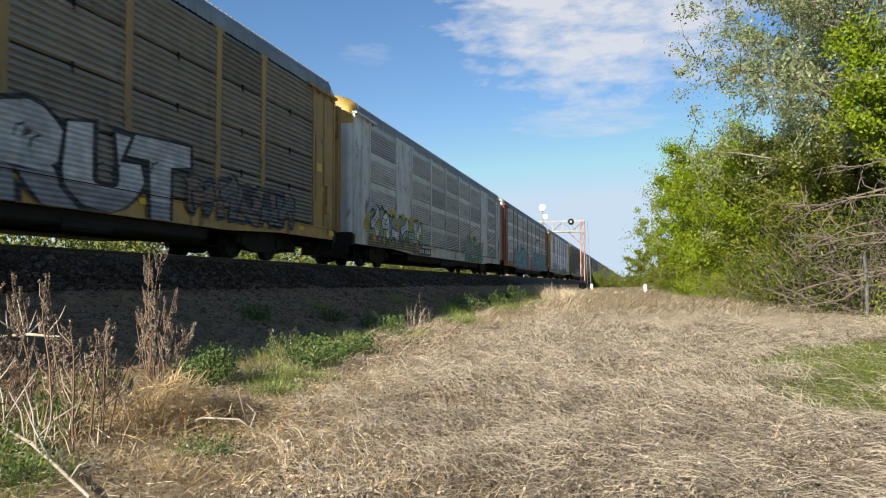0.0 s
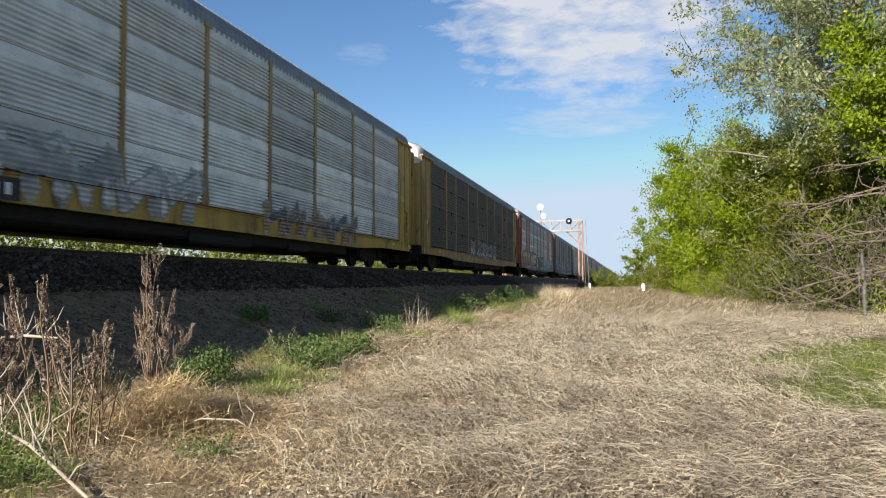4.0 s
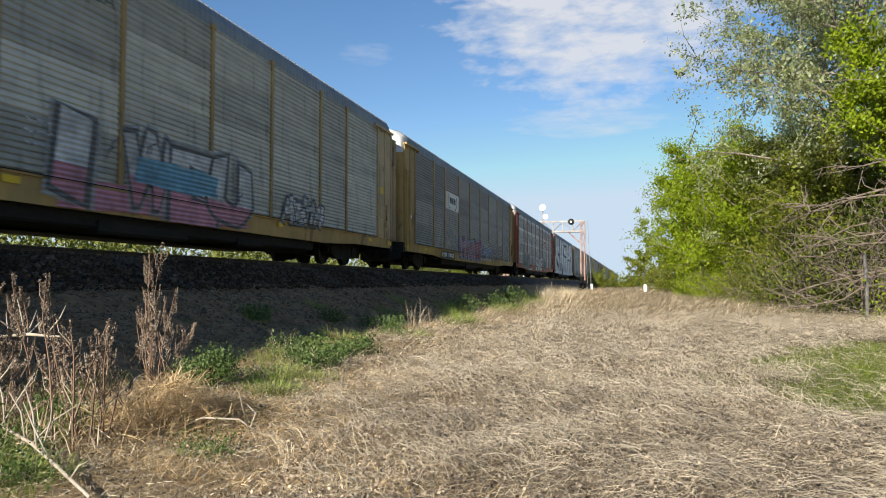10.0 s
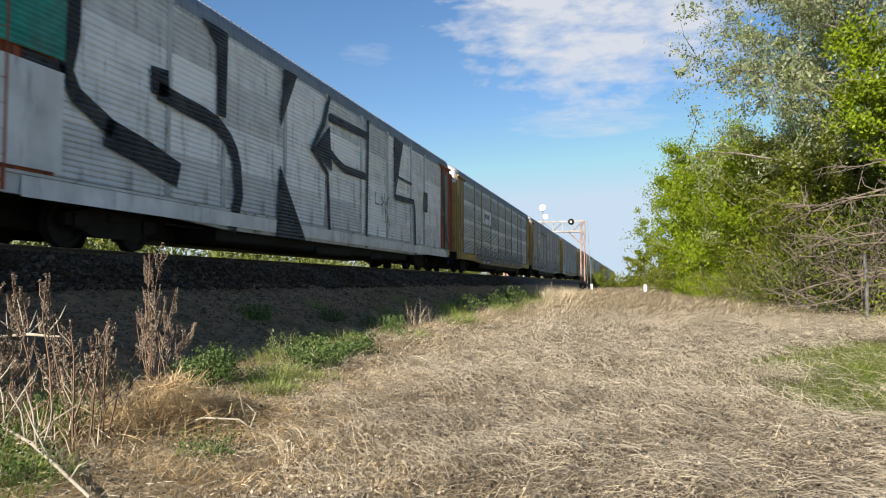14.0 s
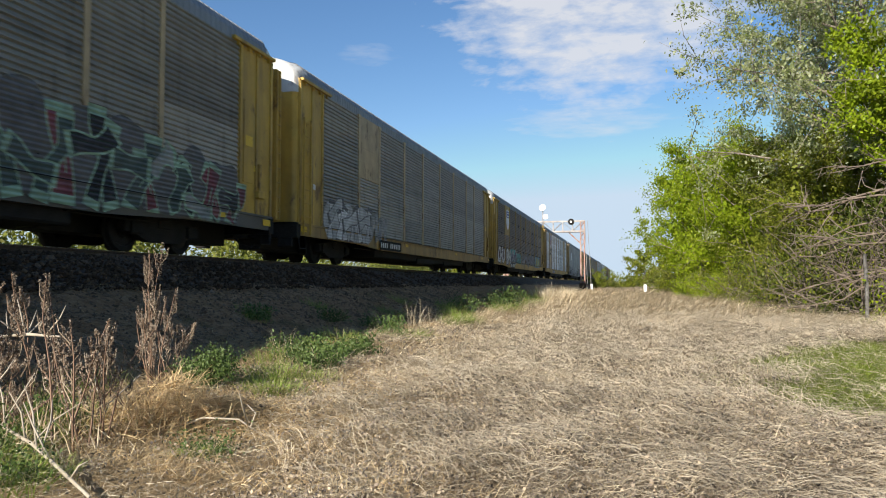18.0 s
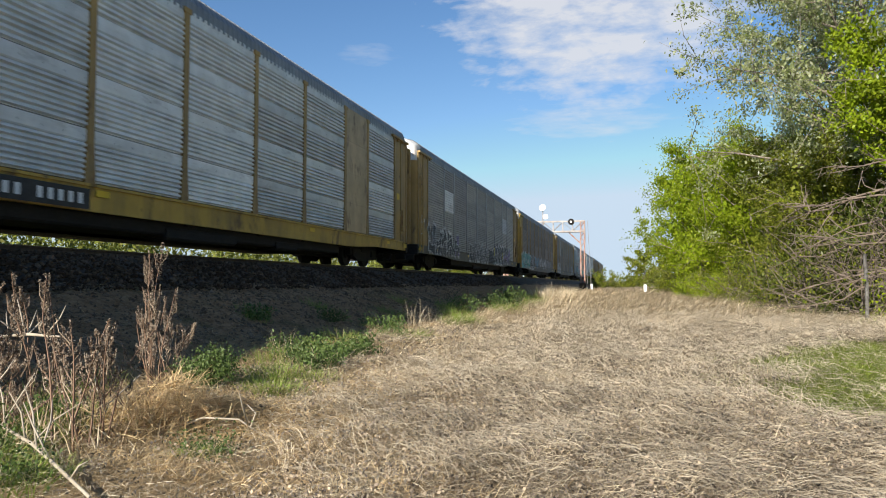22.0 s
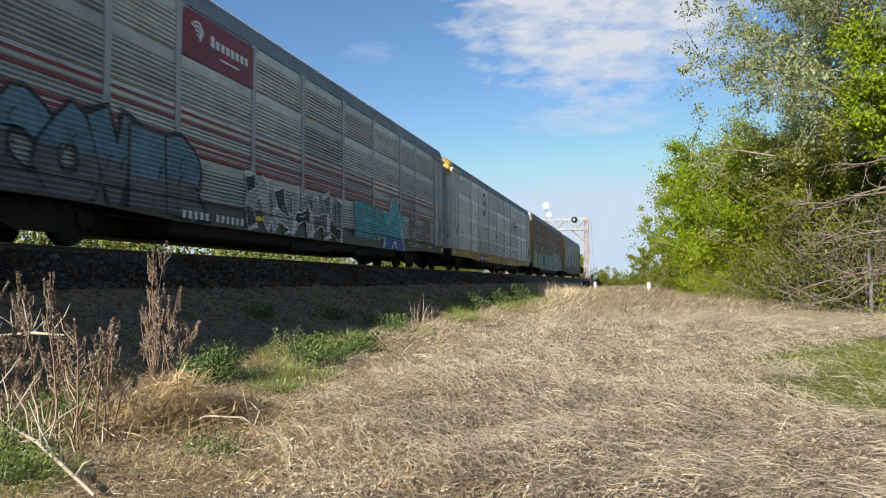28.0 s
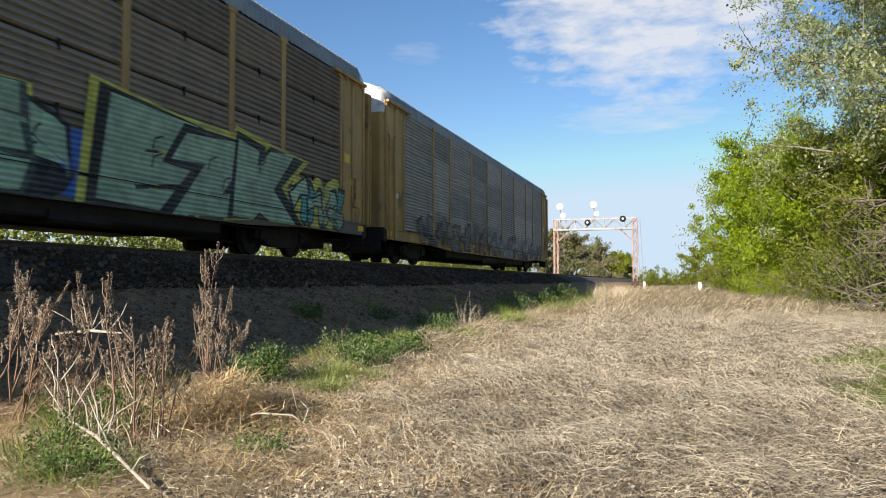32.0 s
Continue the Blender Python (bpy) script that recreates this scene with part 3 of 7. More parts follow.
def make_roof():
    s = Soup()
    prof = roof_profile()
    n = len(prof)
    ys = []
    y = -FRONT + .5
    while y < REAR - .55:
        ys += [(y, 0), (y + .10, 0), (y + .13, .022), (y + .17, .022)]
        y += .2
    ys.append((REAR - .5, 0))
    vs, fs = [], []
    for y, d in ys:
        vs += [(x * (1 + d * .4), y, z + d) for x, z in prof]
    for j in range(len(ys) - 1):
        fs += [(j * n + i, j * n + i + 1, (j + 1) * n + i + 1, (j + 1) * n + i) for i in range(n - 1)]
    s.add(vs, fs)
    return s


def end_plan(sgn, inset=0.0):
    """The rounded end of the body seen from above."""
    r, half, long = .14, 1.53 - inset, half_length(sgn)
    pts = []
    for k in range(6):
        a = radians(90 - 18 * k)
        pts.append((half - r + r * math.cos(a) if k else half - r, sgn * (long - r - inset + r * math.sin(a))))
    right = [(half, sgn * (long - .5))] + pts[::-1]
    return right + [(-x, y) for x, y in right[::-1]]


def make_cap(sgn, low):
    """Rounded roof end, closed down to the door top."""
    s = Soup()
    plan = end_plan(sgn)
    half = len(plan) // 2
    plan = plan[:half] + [(x, sgn * half_length(sgn)) for x in (1.2, .95, .65, .3, 0, -.3, -.65, -.95, -1.2)] + plan[half:]
    n, long = len(plan), half_length(sgn)

    def top(x):
        prof = roof_profile()[:6][::-1]
        return float(np.interp(abs(x), [p[0] for p in prof], [p[1] for p in prof]))
    vs, fs = [], []
    for drop, back in ((None, 0), (.20, 0), (.09, .03), (.02, .12), (-.012, .26), (-.016, .58)):
        for x, y in plan:
            dome = 4.80 + .92 * max(1 - (abs(x) / 1.56) ** 2.4, 0) ** .62
            k = min(back / .5, 1) ** .8
            z = low if drop is None else max(dome * (1 - k) + top(x) * k - drop * (1 - k), low + .02)
            vs.append((x * (1 + .006 * (drop is not None)), sgn * max(abs(y) - back, long - .6), z))
    for j in range(5):
        fs += [(j * n + i, j * n + i + 1, (j + 1) * n + i + 1, (j + 1) * n + i) for i in range(n - 1)]
    return s.add(vs, fs)


def make_sill():
    s = Soup()
    for sgn in (1, -1):
        prof = [(-FRONT + .15, .70), (-9.6, .69), (-7.2, .58), (7.2, .58), (9.6, .69), (REAR - .15, .70), (REAR - .15, 1.02), (-FRONT + .15, 1.02)]
        s.prism(prof, "x", sgn * (SIDE - .07), sgn * (SIDE + .015))
        prof2 = [(-FRONT + .15, .995), (REAR - .15, .995), (REAR - .15, 1.045), (-FRONT + .15, 1.045)]
        s.prism(prof2, "x", sgn * (SIDE + .015), sgn * (SIDE + .05))
    return s


def make_underframe():
    s = Soup()
    s.box(-SIDE + .07, SIDE - .07, -FRONT + .2, REAR - .2, .88, 1.0)
    s.box(-.33, .33, -FRONT + .3, REAR - .3, .33, .88)
    for y in (-6.5, -4, -1.5, 1.5, 4, 6.5):
        s.box(-SIDE + .1, SIDE - .1, y - .06, y + .06, .56, .88)
    s.box(-SIDE + .16, SIDE - .16, -7.4, 6.6, .33, .86, .04)
    s.box(.9, 1.42, -2.2, .4, .24, .5, .05)
    s.box(.8, 1.40, 2.4, 3.6, .26, .5, .05)
    s.tube([(.8, 1.0, .62), (.8, 2.2, .62)], .17, 10)
    s.tube([(1.2, -9, .58), (1.2, 9, .58)], .025, 5)
    return s


def make_post(width, flare, depth=.046):
    s = Soup()
    w, z = width / 2, TOP_Z
    outline = [(-w * flare, 1.02), (w * flare, 1.02), (w * flare, 1.12), (w, 1.75), (w, z), (-w, z), (-w, 1.75), (-w * flare, 1.12)]
    s.prism(outline, "x", SIDE - .06, SIDE + depth)
    s.box(SIDE - .02, SIDE + depth + .01, -w * 1.7, w * 1.7, z - .10, z)
    return s


def make_truck_frame():
    s = Soup()
    for sgn in (1, -1):
        x = sgn * 1.0
        prof = [(-1.2, .38), (-1.2, .58), (-.75, .66), (-.45, .72), (.45, .72), (.75, .66), (1.2, .58), (1.2, .38), (.95, .36), (.5, .20), (-.5, .20), (-.95, .36)]
        s.prism(prof, "x", x - .08, x + .08)
        for y in (-.9, .9):
            s.box(x - .12, x + .14, y - .16, y + .16, .33, .60, .03)
        for y in (-.22, -.05, .12):
            s.tube([(x, y, .24), (x, y, .52)], .075, 8)
    s.box(-1.1, 1.1, -.2, .2, .46, .70, .04)
    return s


def make_wheel():
    s = Soup()
    for sgn in (1, -1):
        x = sgn * .755
        rings = [(-.085, .16), (-.085, .445), (-.05, .45), (-.038, .42), (.065, .412), (.065, .33), (.03, .30), (.03, .17), (.08, .15), (.08, 0.0)]
        vs, fs = [], []
        n = 20
        for dx, r in rings:
            vs += [(x + sgn * dx, r * math.cos(2 * math.pi * k / n), .420 + r * math.sin(2 * math.pi * k / n)) for k in range(n)]
        for j in range(len(rings) - 1):
            fs += [(j * n + k, j * n + (k + 1) % n, (j + 1) * n + (k + 1) % n, (j + 1) * n + k) for k in range(n)]
        s.add(vs, fs)
    s.tube([(-.8, 0, .420), (.8, 0, .420)], .085, 10)
    return s


def make_coupler(sgn):
    s = Soup()
    y = half_length(sgn) - .05
    s.box(-.1, .1, min(sgn * y, sgn * (y + .45)), max(sgn * y, sgn * (y + .45)), .62, .82, .02)
    s.box(-.19, .17, min(sgn * (y + .42), sgn * (y + .69)), max(sgn * (y + .42), sgn * (y + .69)), .58, .88, .05)
    s.tube([(.42, sgn * (y - .1), .70), (.46, sgn * (y + .2), .45), (.40, sgn * (y + .45), .34), (.3, sgn * (y + .69), .42)], .03, 6)
    return s


def make_end_column(sgn, side):
    """The solid corner bay between the last panel and the end, with pressed vertical ribs."""
    s = Soup()
    a, b = POSTS[9] if sgn > 0 else POSTS[0], sgn * (half_length(sgn) - .14)
    y0, y1 = min(a, b), max(a, b)
    x = side * SIDE
    s.box(min(x - side * .06, x + side * .02), max(x - side * .06, x + side * .02), y0, y1, 1.045, 5.01)
    return s


def column_ribs(sgn):
    """Places of the pressed ribs along a corner bay."""
    a, b = POSTS[9] if sgn > 0 else POSTS[0], sgn * (half_length(sgn) - .14)
    return [min(a, b) + abs(b - a) * t for t in (.05, .5, .93)]


def make_end_door(sgn, high):
    """Rounded folding end door with a raised lip at each fold."""
    plan = end_plan(sgn, .006)
    half = len(plan) // 2
    y = sgn * (half_length(sgn) - .006)
    lips = []
    for x in (1.0, .35, -.35, -1.0):
        lips += [(x + .03, y), (x + .03, y + sgn * .03), (x - .03, y + sgn * .03), (x - .03, y)]
    plan = plan[:half] + lips + plan[half:]
    return Soup().prism(plan + end_plan(sgn, .05)[::-1], "z", 1.05, high)


def make_door_track(sgn):
    y0, y1 = sorted((sgn * (abs(POSTS[0] if sgn < 0 else POSTS[9]) - .35), sgn * (half_length(sgn) - .2)))
    s = Soup().box(SIDE + .02, SIDE + .12, y0, y1, 4.95, 5.03, .01)
    for k in range(4):
        y = y0 + (y1 - y0) * (k + .5) / 4
        s.box(SIDE + .03, SIDE + .09, y - .03, y + .03, 4.86, 4.95)
    return s


def make_end_sill(sgn):
    s = Soup()
    y = sgn * (half_length(sgn) - .06)
    s.box(-SIDE - .03, SIDE + .03, min(y, y - sgn * .22), max(y, y - sgn * .22), .62, 1.04, .02)
    for x in (-1.25, 1.25):
        s.box(x - .2, x + .2, min(y, y + sgn * .1), max(y, y + sgn * .1), .36, .62, .02)
    return s


def add_ladder(w, sgn, endc, key):
    """Rungs on the rear end post, or a ladder with rails at the front end, each rung a part."""
    if sgn > 0:
        rails = Soup().box(SIDE - .30, SIDE + .03, REAR - .02, REAR + .22, 1.0, 4.86, .02).box(SIDE + .03, SIDE + .07, REAR - .01, REAR + .03, 1.02, 4.84).box(SIDE + .03, SIDE + .07, REAR + .17, REAR + .21, 1.02, 4.84)
        base = part("end_post", shared(("endpost", key), lambda: fix_normals(rails.mesh("end_post", endc))), w, "narrow upright end post with rungs")
        y, half, z0 = REAR + .10, .09, 1.2
    else:
        y, half, z0 = -FRONT + .58, .22, .85
        rails = Soup()
        for d in (-half, half):
            rails.box(SIDE + .055, SIDE + .10, y + d - .02, y + d + .02, .72, 3.95)
        base = part("ladder", shared(("ladder", key), lambda: fix_normals(rails.mesh("ladder", endc))), w, "steel rung ladder")
    for k in range(9):
        part("rung", shared(("rung", key, sgn), lambda: fix_normals(Soup().tube([(SIDE + .078, y - half, 0), (SIDE + .078, y + half, 0)], .015, 5).mesh("rung", endc))), base, "", pose(0, 0, z0 + k * .37))


def flat(outline, x, depth=.006):
    """A thin plate of paint: outline in (y, z) at x."""
    return Soup().prism(outline, "x", x, x + depth)


def blob(rng, w, h, n=26, wild=.16):
    """A bulging letter-like outline."""
    ph = rng.uniform(0, 6.28, 4)
    out = []
    for k in range(n):
        a = 2 * math.pi * k / n
        c, s = math.cos(a), math.sin(a)
        e = 2.6
        r = (abs(c) ** e + abs(s) ** e) ** (-1 / e)
        r *= 1 + wild * (math.sin(2 * a + ph[0]) * .5 + math.sin(3 * a + ph[1]) * .6 + math.sin(5 * a + ph[2]) * .35)
        out.append((w / 2 * r * c, h / 2 * r * s))
    return out


PAINT_X = SIDE + .058


def shifted(outline, y, z, k=1.0, grow=0.0):
    out = []
    for a, b in outline:
        d = math.hypot(a, b) or 1
        out.append((y + a * k + a / d * grow, z + b * k + b / d * grow))
    return out


def stroke(pts, w):
    """A band of width w along points in (y, z)."""
    left, right = [], []
    for i, p in enumerate(pts):
        a, b = pts[max(i - 1, 0)], pts[min(i + 1, len(pts) - 1)]
        d = math.hypot(b[0] - a[0], b[1] - a[1]) or 1
        nx, nz = -(b[1] - a[1]) / d * w / 2, (b[0] - a[0]) / d * w / 2
        left.append((p[0] + nx, p[1] + nz))
        right.append((p[0] - nx, p[1] - nz))
    return left + right[::-1]


def sill_floor(y):
    """The lowest height that paint reaches on the side."""
    return .59 if abs(y) < 7.2 else .71


def on_side(outline):
    return [(a, max(b, sill_floor(a))) for a, b in outline]


def glyph(ch, bold):
    """Points and faces of one built-in letter, made bolder by an offset."""
    cu = bpy.data.curves.new("letter", "FONT")
    cu.body, cu.size, cu.offset, cu.resolution_u = ch, 1.0, bold, 4
    tmp = bpy.data.objects.new("letter", cu)
    me = bpy.data.meshes.new_from_object(tmp)
    bpy.data.objects.remove(tmp)
    out = [(v.co.x, v.co.y) for v in me.vertices], [tuple(p.vertices) for p in me.polygons]
    bpy.data.meshes.remove(me)
    return out


def lower_part(me, z, name, paint):
    """The piece of a painted letter below a height."""
    bm = bmesh.new()
    bm.from_mesh(me)
    bmesh.ops.bisect_plane(bm, geom=bm.verts[:] + bm.edges[:] + bm.faces[:], plane_co=(0, 0, z), plane_no=(0, .03, 1), clear_outer=True)
    low = bpy.data.meshes.new(name)
    bm.to_mesh(low)
    bm.free()
    low.transform(Matrix.Translation((.0011, 0, 0)))
    low.materials.append(paint)
    return low


def piece(wagon, seed, text, y0, y1, z0, z1, fill, line, halo=None, base=None, fat=.05, lean=.06, wave=.05, edge=.05, shine=True):
    """A painted word: fat warped letters that overlap, each with its edge, a paler foot and a cloud behind."""
    rng = np.random.default_rng(seed)
    cw, h = (y1 - y0) / len(text), z1 - z0
    for i, ch in enumerate(text):
        if ch == " ":
            continue
        core, _ = glyph(ch, 0)
        xs, zs = [p[0] for p in core], [p[1] for p in core]
        x0, x1, b0, b1 = min(xs), max(xs), min(zs), max(zs)
        ang, kz, off, ph = rng.normal(0, .05), rng.uniform(.86, 1.0), rng.uniform(-.03, .03) * h, rng.uniform(0, 6.28, 3)

        def place(p, x):
            u, v = (p[0] - x0) / max(x1 - x0, .42) - .5, (p[1] - b0) / (b1 - b0) - .5
            u, v = u * (1.0 + .14 * math.cos(math.pi * v)) + wave * math.sin(5 * v + ph[0]), v * (1 + .06 * math.cos(3 * u)) + wave * math.sin(4.5 * u + ph[1]) + .02 * math.sin(11 * u + ph[2])
            y, z = u * cw * .92, v * h * kz * .92
            y, z = y * math.cos(ang) - z * math.sin(ang) + z * lean, y * math.sin(ang) + z * math.cos(ang)
            y, z = y + y0 + cw * (i + .5), z + (z0 + z1) / 2 + off
            return x, y, max(z, sill_floor(y))

        def layer(bold, x, name, paint):
            pts, faces = glyph(ch, bold)
            me = bpy.data.meshes.new(name)
            me.from_pydata([place(p, x) for p in pts], [], faces)
            me.materials.append(SPRAY[paint])
            return me
        x = PAINT_X + .003 * i
        body = layer(fat, x + .0018, "graffiti_letter", fill)
        g = part("graffiti_letter", body, wagon, fill + " spray-painted letter")
        part("letter_outline", layer(fat + edge, x, "letter_outline", line), g, line + " sprayed outline")
        if base:
            part("letter_foot", lower_part(body, z0 + h * rng.uniform(.30, .42), "letter_foot", SPRAY[base]), g, base + " painted foot of the letter")
        if halo:
            part("letter_cloud", layer(fat + edge * 1.7, PAINT_X - .008 + .0004 * (i % 2), "letter_cloud", halo), g, halo + " sprayed cloud behind the letter")
        if shine:
            for _ in range(2):
                y, z = y0 + cw * (i + rng.uniform(.25, .75)), z0 + h * rng.uniform(.3, .8)
                part("letter_stroke", fix_normals(flat(stroke([(y, z), (y + .05, z + .12 * h), (y + .14 * cw, z + .17 * h)], .035), x + .004, .001).mesh("letter_stroke", SPRAY[line])), g)


def band(pts, widths):
    """A ribbon with a width of its own at each point."""
    left, right = [], []
    for i, p in enumerate(pts):
        a, b = pts[max(i - 1, 0)], pts[min(i + 1, len(pts) - 1)]
        d = math.hypot(b[0] - a[0], b[1] - a[1]) or 1
        nx, nz = -(b[1] - a[1]) / d * widths[i] / 2, (b[0] - a[0]) / d * widths[i] / 2
        left.append((p[0] + nx, p[1] + nz))
        right.append((p[0] - nx, p[1] - nz))
    return left + right[::-1]


def strip(outline, x):
    """The faces of a ribbon, quad by quad, laid on the side."""
    n = len(outline) // 2
    vs = [(x, a, max(b, sill_floor(a))) for a, b in outline]
    return vs, [(i, i + 1, 2 * n - 2 - i, 2 * n - 1 - i) for i in range(n - 1)]


def wild(wagon, seed, y0, y1, z0, z1, n, fills, line, halo=None, rim=.045, spiky=.5, back=None):
    """A tangle of bent, flaring painted ribbons that no one can read, in several colours with edges round them."""
    rng = np.random.default_rng(seed)
    cw, h = (y1 - y0) / n, z1 - z0
    cloud = Soup()
    for i in range(n):
        y = y0 + cw * (i + .5)
        top = h * rng.uniform(.82, 1.0)
        if halo or back:
            o = [(a * 1.1, b) for a, b in blob(rng, cw * 1.1, top, 22, .12 + .2 * spiky)]
            cloud.add(*_vf(flat(on_side(shifted(o, y, z0 + top / 2, 1, .07)), PAINT_X - .010 - .0006 * (i % 3), .001)))
        g = None
        for q in range(3):
            side = (-.3, .32, .02)[q] * cw + rng.normal(0, .06 * cw)
            a = rng.uniform(1.1, 2.0) if q < 2 else rng.uniform(-.5, .7)
            turn = rng.uniform(-.5, .5)
            p = [y + side - (math.cos(a) * .5 * top * .5 if q < 2 else .3 * cw), z0 + (.06 if q < 2 else rng.uniform(.3, .62)) * top]
            ln = (top * rng.uniform(.8, .98) if q < 2 else cw * rng.uniform(.7, 1.0)) / 8
            pts = []
            for k in range(9):
                pts.append((min(max(p[0], y - cw * .68), y + cw * .68), min(max(p[1], z0 + .02), z0 + top)))
                p[0] += math.cos(a) * ln
                p[1] += math.sin(a) * ln
                a += turn / 4 * math.sin(k * .8 + q) * 2
            t = min(cw, h) * rng.uniform(.28, .44)
            flare = [t * (.55 + .9 * abs(k / 8 - .45)) for k in range(9)]
            if rng.uniform() < spiky:
                flare[-1] = flare[0] = .02
                flare[-2] = t * 1.5
            x = PAINT_X + .0022 * q + .0008 * (i % 3)
            me = Soup().add(*strip(band(pts, flare), x + .001)).mesh("graffiti_stroke", SPRAY[fills[int(rng.integers(0, len(fills)))]])
            ob = part("graffiti_stroke", me, wagon if g is None else g, "bent flaring strokes of graffiti" if g is None else "")
            g = g or ob
            grown = [(2 * pts[0][0] - pts[1][0], 2 * pts[0][1] - pts[1][1])] + pts[1:-1] + [(2 * pts[-1][0] - pts[-2][0], 2 * pts[-1][1] - pts[-2][1])]
            part("stroke_edge", Soup().add(*strip(band(grown, [f + 2 * rim for f in flare]), x)).mesh("stroke_edge", SPRAY[line]), g, line + " sprayed edge" if q == 0 else "")
            if rng.uniform() < .6:
                part("stroke_line", Soup().add(*strip(band([(a_ + .03, b_ + .02) for a_, b_ in pts[2:6]], [.03] * 4), x + .0016)).mesh("stroke_line", SPRAY[line]), g)
    if halo or back:
        part("graffiti_cloud", fix_normals(cloud.mesh("graffiti_cloud", SPRAY[halo or back])), wagon, (halo or back) + " sprayed cloud behind the strokes")


def scribble(wagon, seed, y0, y1, z0, z1, rows, paint):
    """Rows of thin chalked loops that no one can read."""
    rng = np.random.default_rng(seed)
    h = (z1 - z0) / rows
    s = Soup()
    for r in range(rows):
        y, zb = y0, z1 - (r + .85) * h
        while y < y1 - .1:
            wd = h * rng.uniform(.35, .7)
            pts = [(y + wd * t + .3 * wd * math.sin(rng.uniform(0, 6)), zb + h * .7 * abs(math.sin(t * 3.1 + rng.uniform(0, 2)))) for t in np.linspace(0, 1, 5)]
            s.add(*strip(band(pts, [.022] * 5), PAINT_X + .002))
            y += wd * 1.2
    part("chalk_tag", s.mesh("chalk_tag", SPRAY[paint]), wagon, "thin chalked scribble")


def swatch(wagon, paint, y0, y1, z0, z1, seed=1, dx=-.004):
    """A patch of rolled-on paint with a ragged edge."""
    rng = np.random.default_rng(seed)
    out = []
    for a, b, c, d in ((y0, z0, y1, z0), (y1, z0, y1, z1), (y1, z1, y0, z1), (y0, z1, y0, z0)):
        for k in range(7):
            out.append((a + (c - a) * k / 7 + rng.normal(0, .035), b + (d - b) * k / 7 + rng.normal(0, .03)))
    part("paint_patch", fix_normals(flat(on_side(out), PAINT_X + dx, .001).mesh("paint_patch", SPRAY[paint])), wagon, paint + " patch of sprayed paint")


def loops(wagon, paint, y0, y1, z0, z1, seed=1):
    """Round outlined bubbles of a throw-up."""
    rng = np.random.default_rng(seed)
    s = Soup()
    for k, (u, v, r) in enumerate(((.25, .6, .30), (.58, .66, .33), (.42, .3, .32), (.78, .32, .26))):
        cy, cz = y0 + (y1 - y0) * u, z0 + (z1 - z0) * v
        ry, rz = (y1 - y0) * r, (z1 - z0) * r
        s.add(*strip(band([(cy + ry * math.cos(a), cz + rz * math.sin(a) * (1 + .1 * math.sin(2 * a + k))) for a in np.linspace(.3, 6.3, 22)], [.04] * 22), PAINT_X + .002 + .0012 * k))
    part("graffiti_loops", s.mesh("graffiti_loops", SPRAY[paint]), wagon, paint + " sprayed bubble outlines")


def _vf(s):
    return s.v, s.f


def lettering(wagon, text, y, z, height, paint, length=0, x=PAINT_X + .012, label="", bold=0.0):
    """Readable words on the near side, as thin painted letters."""
    cu = bpy.data.curves.new("lettering", "FONT")
    cu.body, cu.size, cu.extrude, cu.offset = text, height / .72, .002, bold
    cu.resolution_u = 3
    tmp = bpy.data.objects.new("lettering", cu)
    me = bpy.data.meshes.new_from_object(tmp)
    bpy.data.objects.remove(tmp)
    me.materials.clear()
    me.materials.append(paint)
    k = 1.0
    if length:
        xs = [v.co.x for v in me.vertices]
        k = length / (max(xs) - min(xs))
    me.transform(Matrix(((0, 0, 1, x), (k, 0, 0, y), (0, 1, 0, z), (0, 0, 0, 1))))
    return part("lettering", me, wagon, label)


def number_bars(wagon, y, z, w, h, back=None, paint=None):
    """Reporting marks as plain bars."""
    if back:
        part("mark_plate", fix_normals(Soup().box(SIDE + .078, SIDE + .081, y - .06, y + w + .06, z - .06, z + h + .06).mesh("mark_plate", back)), wagon, "black mark plate")
    n = max(5, int(w / (h * .95)))
    bar = shared(("markbar", n, w, h, (paint or WHITE).name), lambda: fix_normals(Soup().box(SIDE + .082, SIDE + .085, 0, w / n * .5, h * .1, h * .9).mesh("mark_bar", paint or WHITE)))
    for i in range(n):
        if i != n // 2 - 1:
            part("mark_bar", bar, wagon, "", pose(0, y + w * i / n, z))


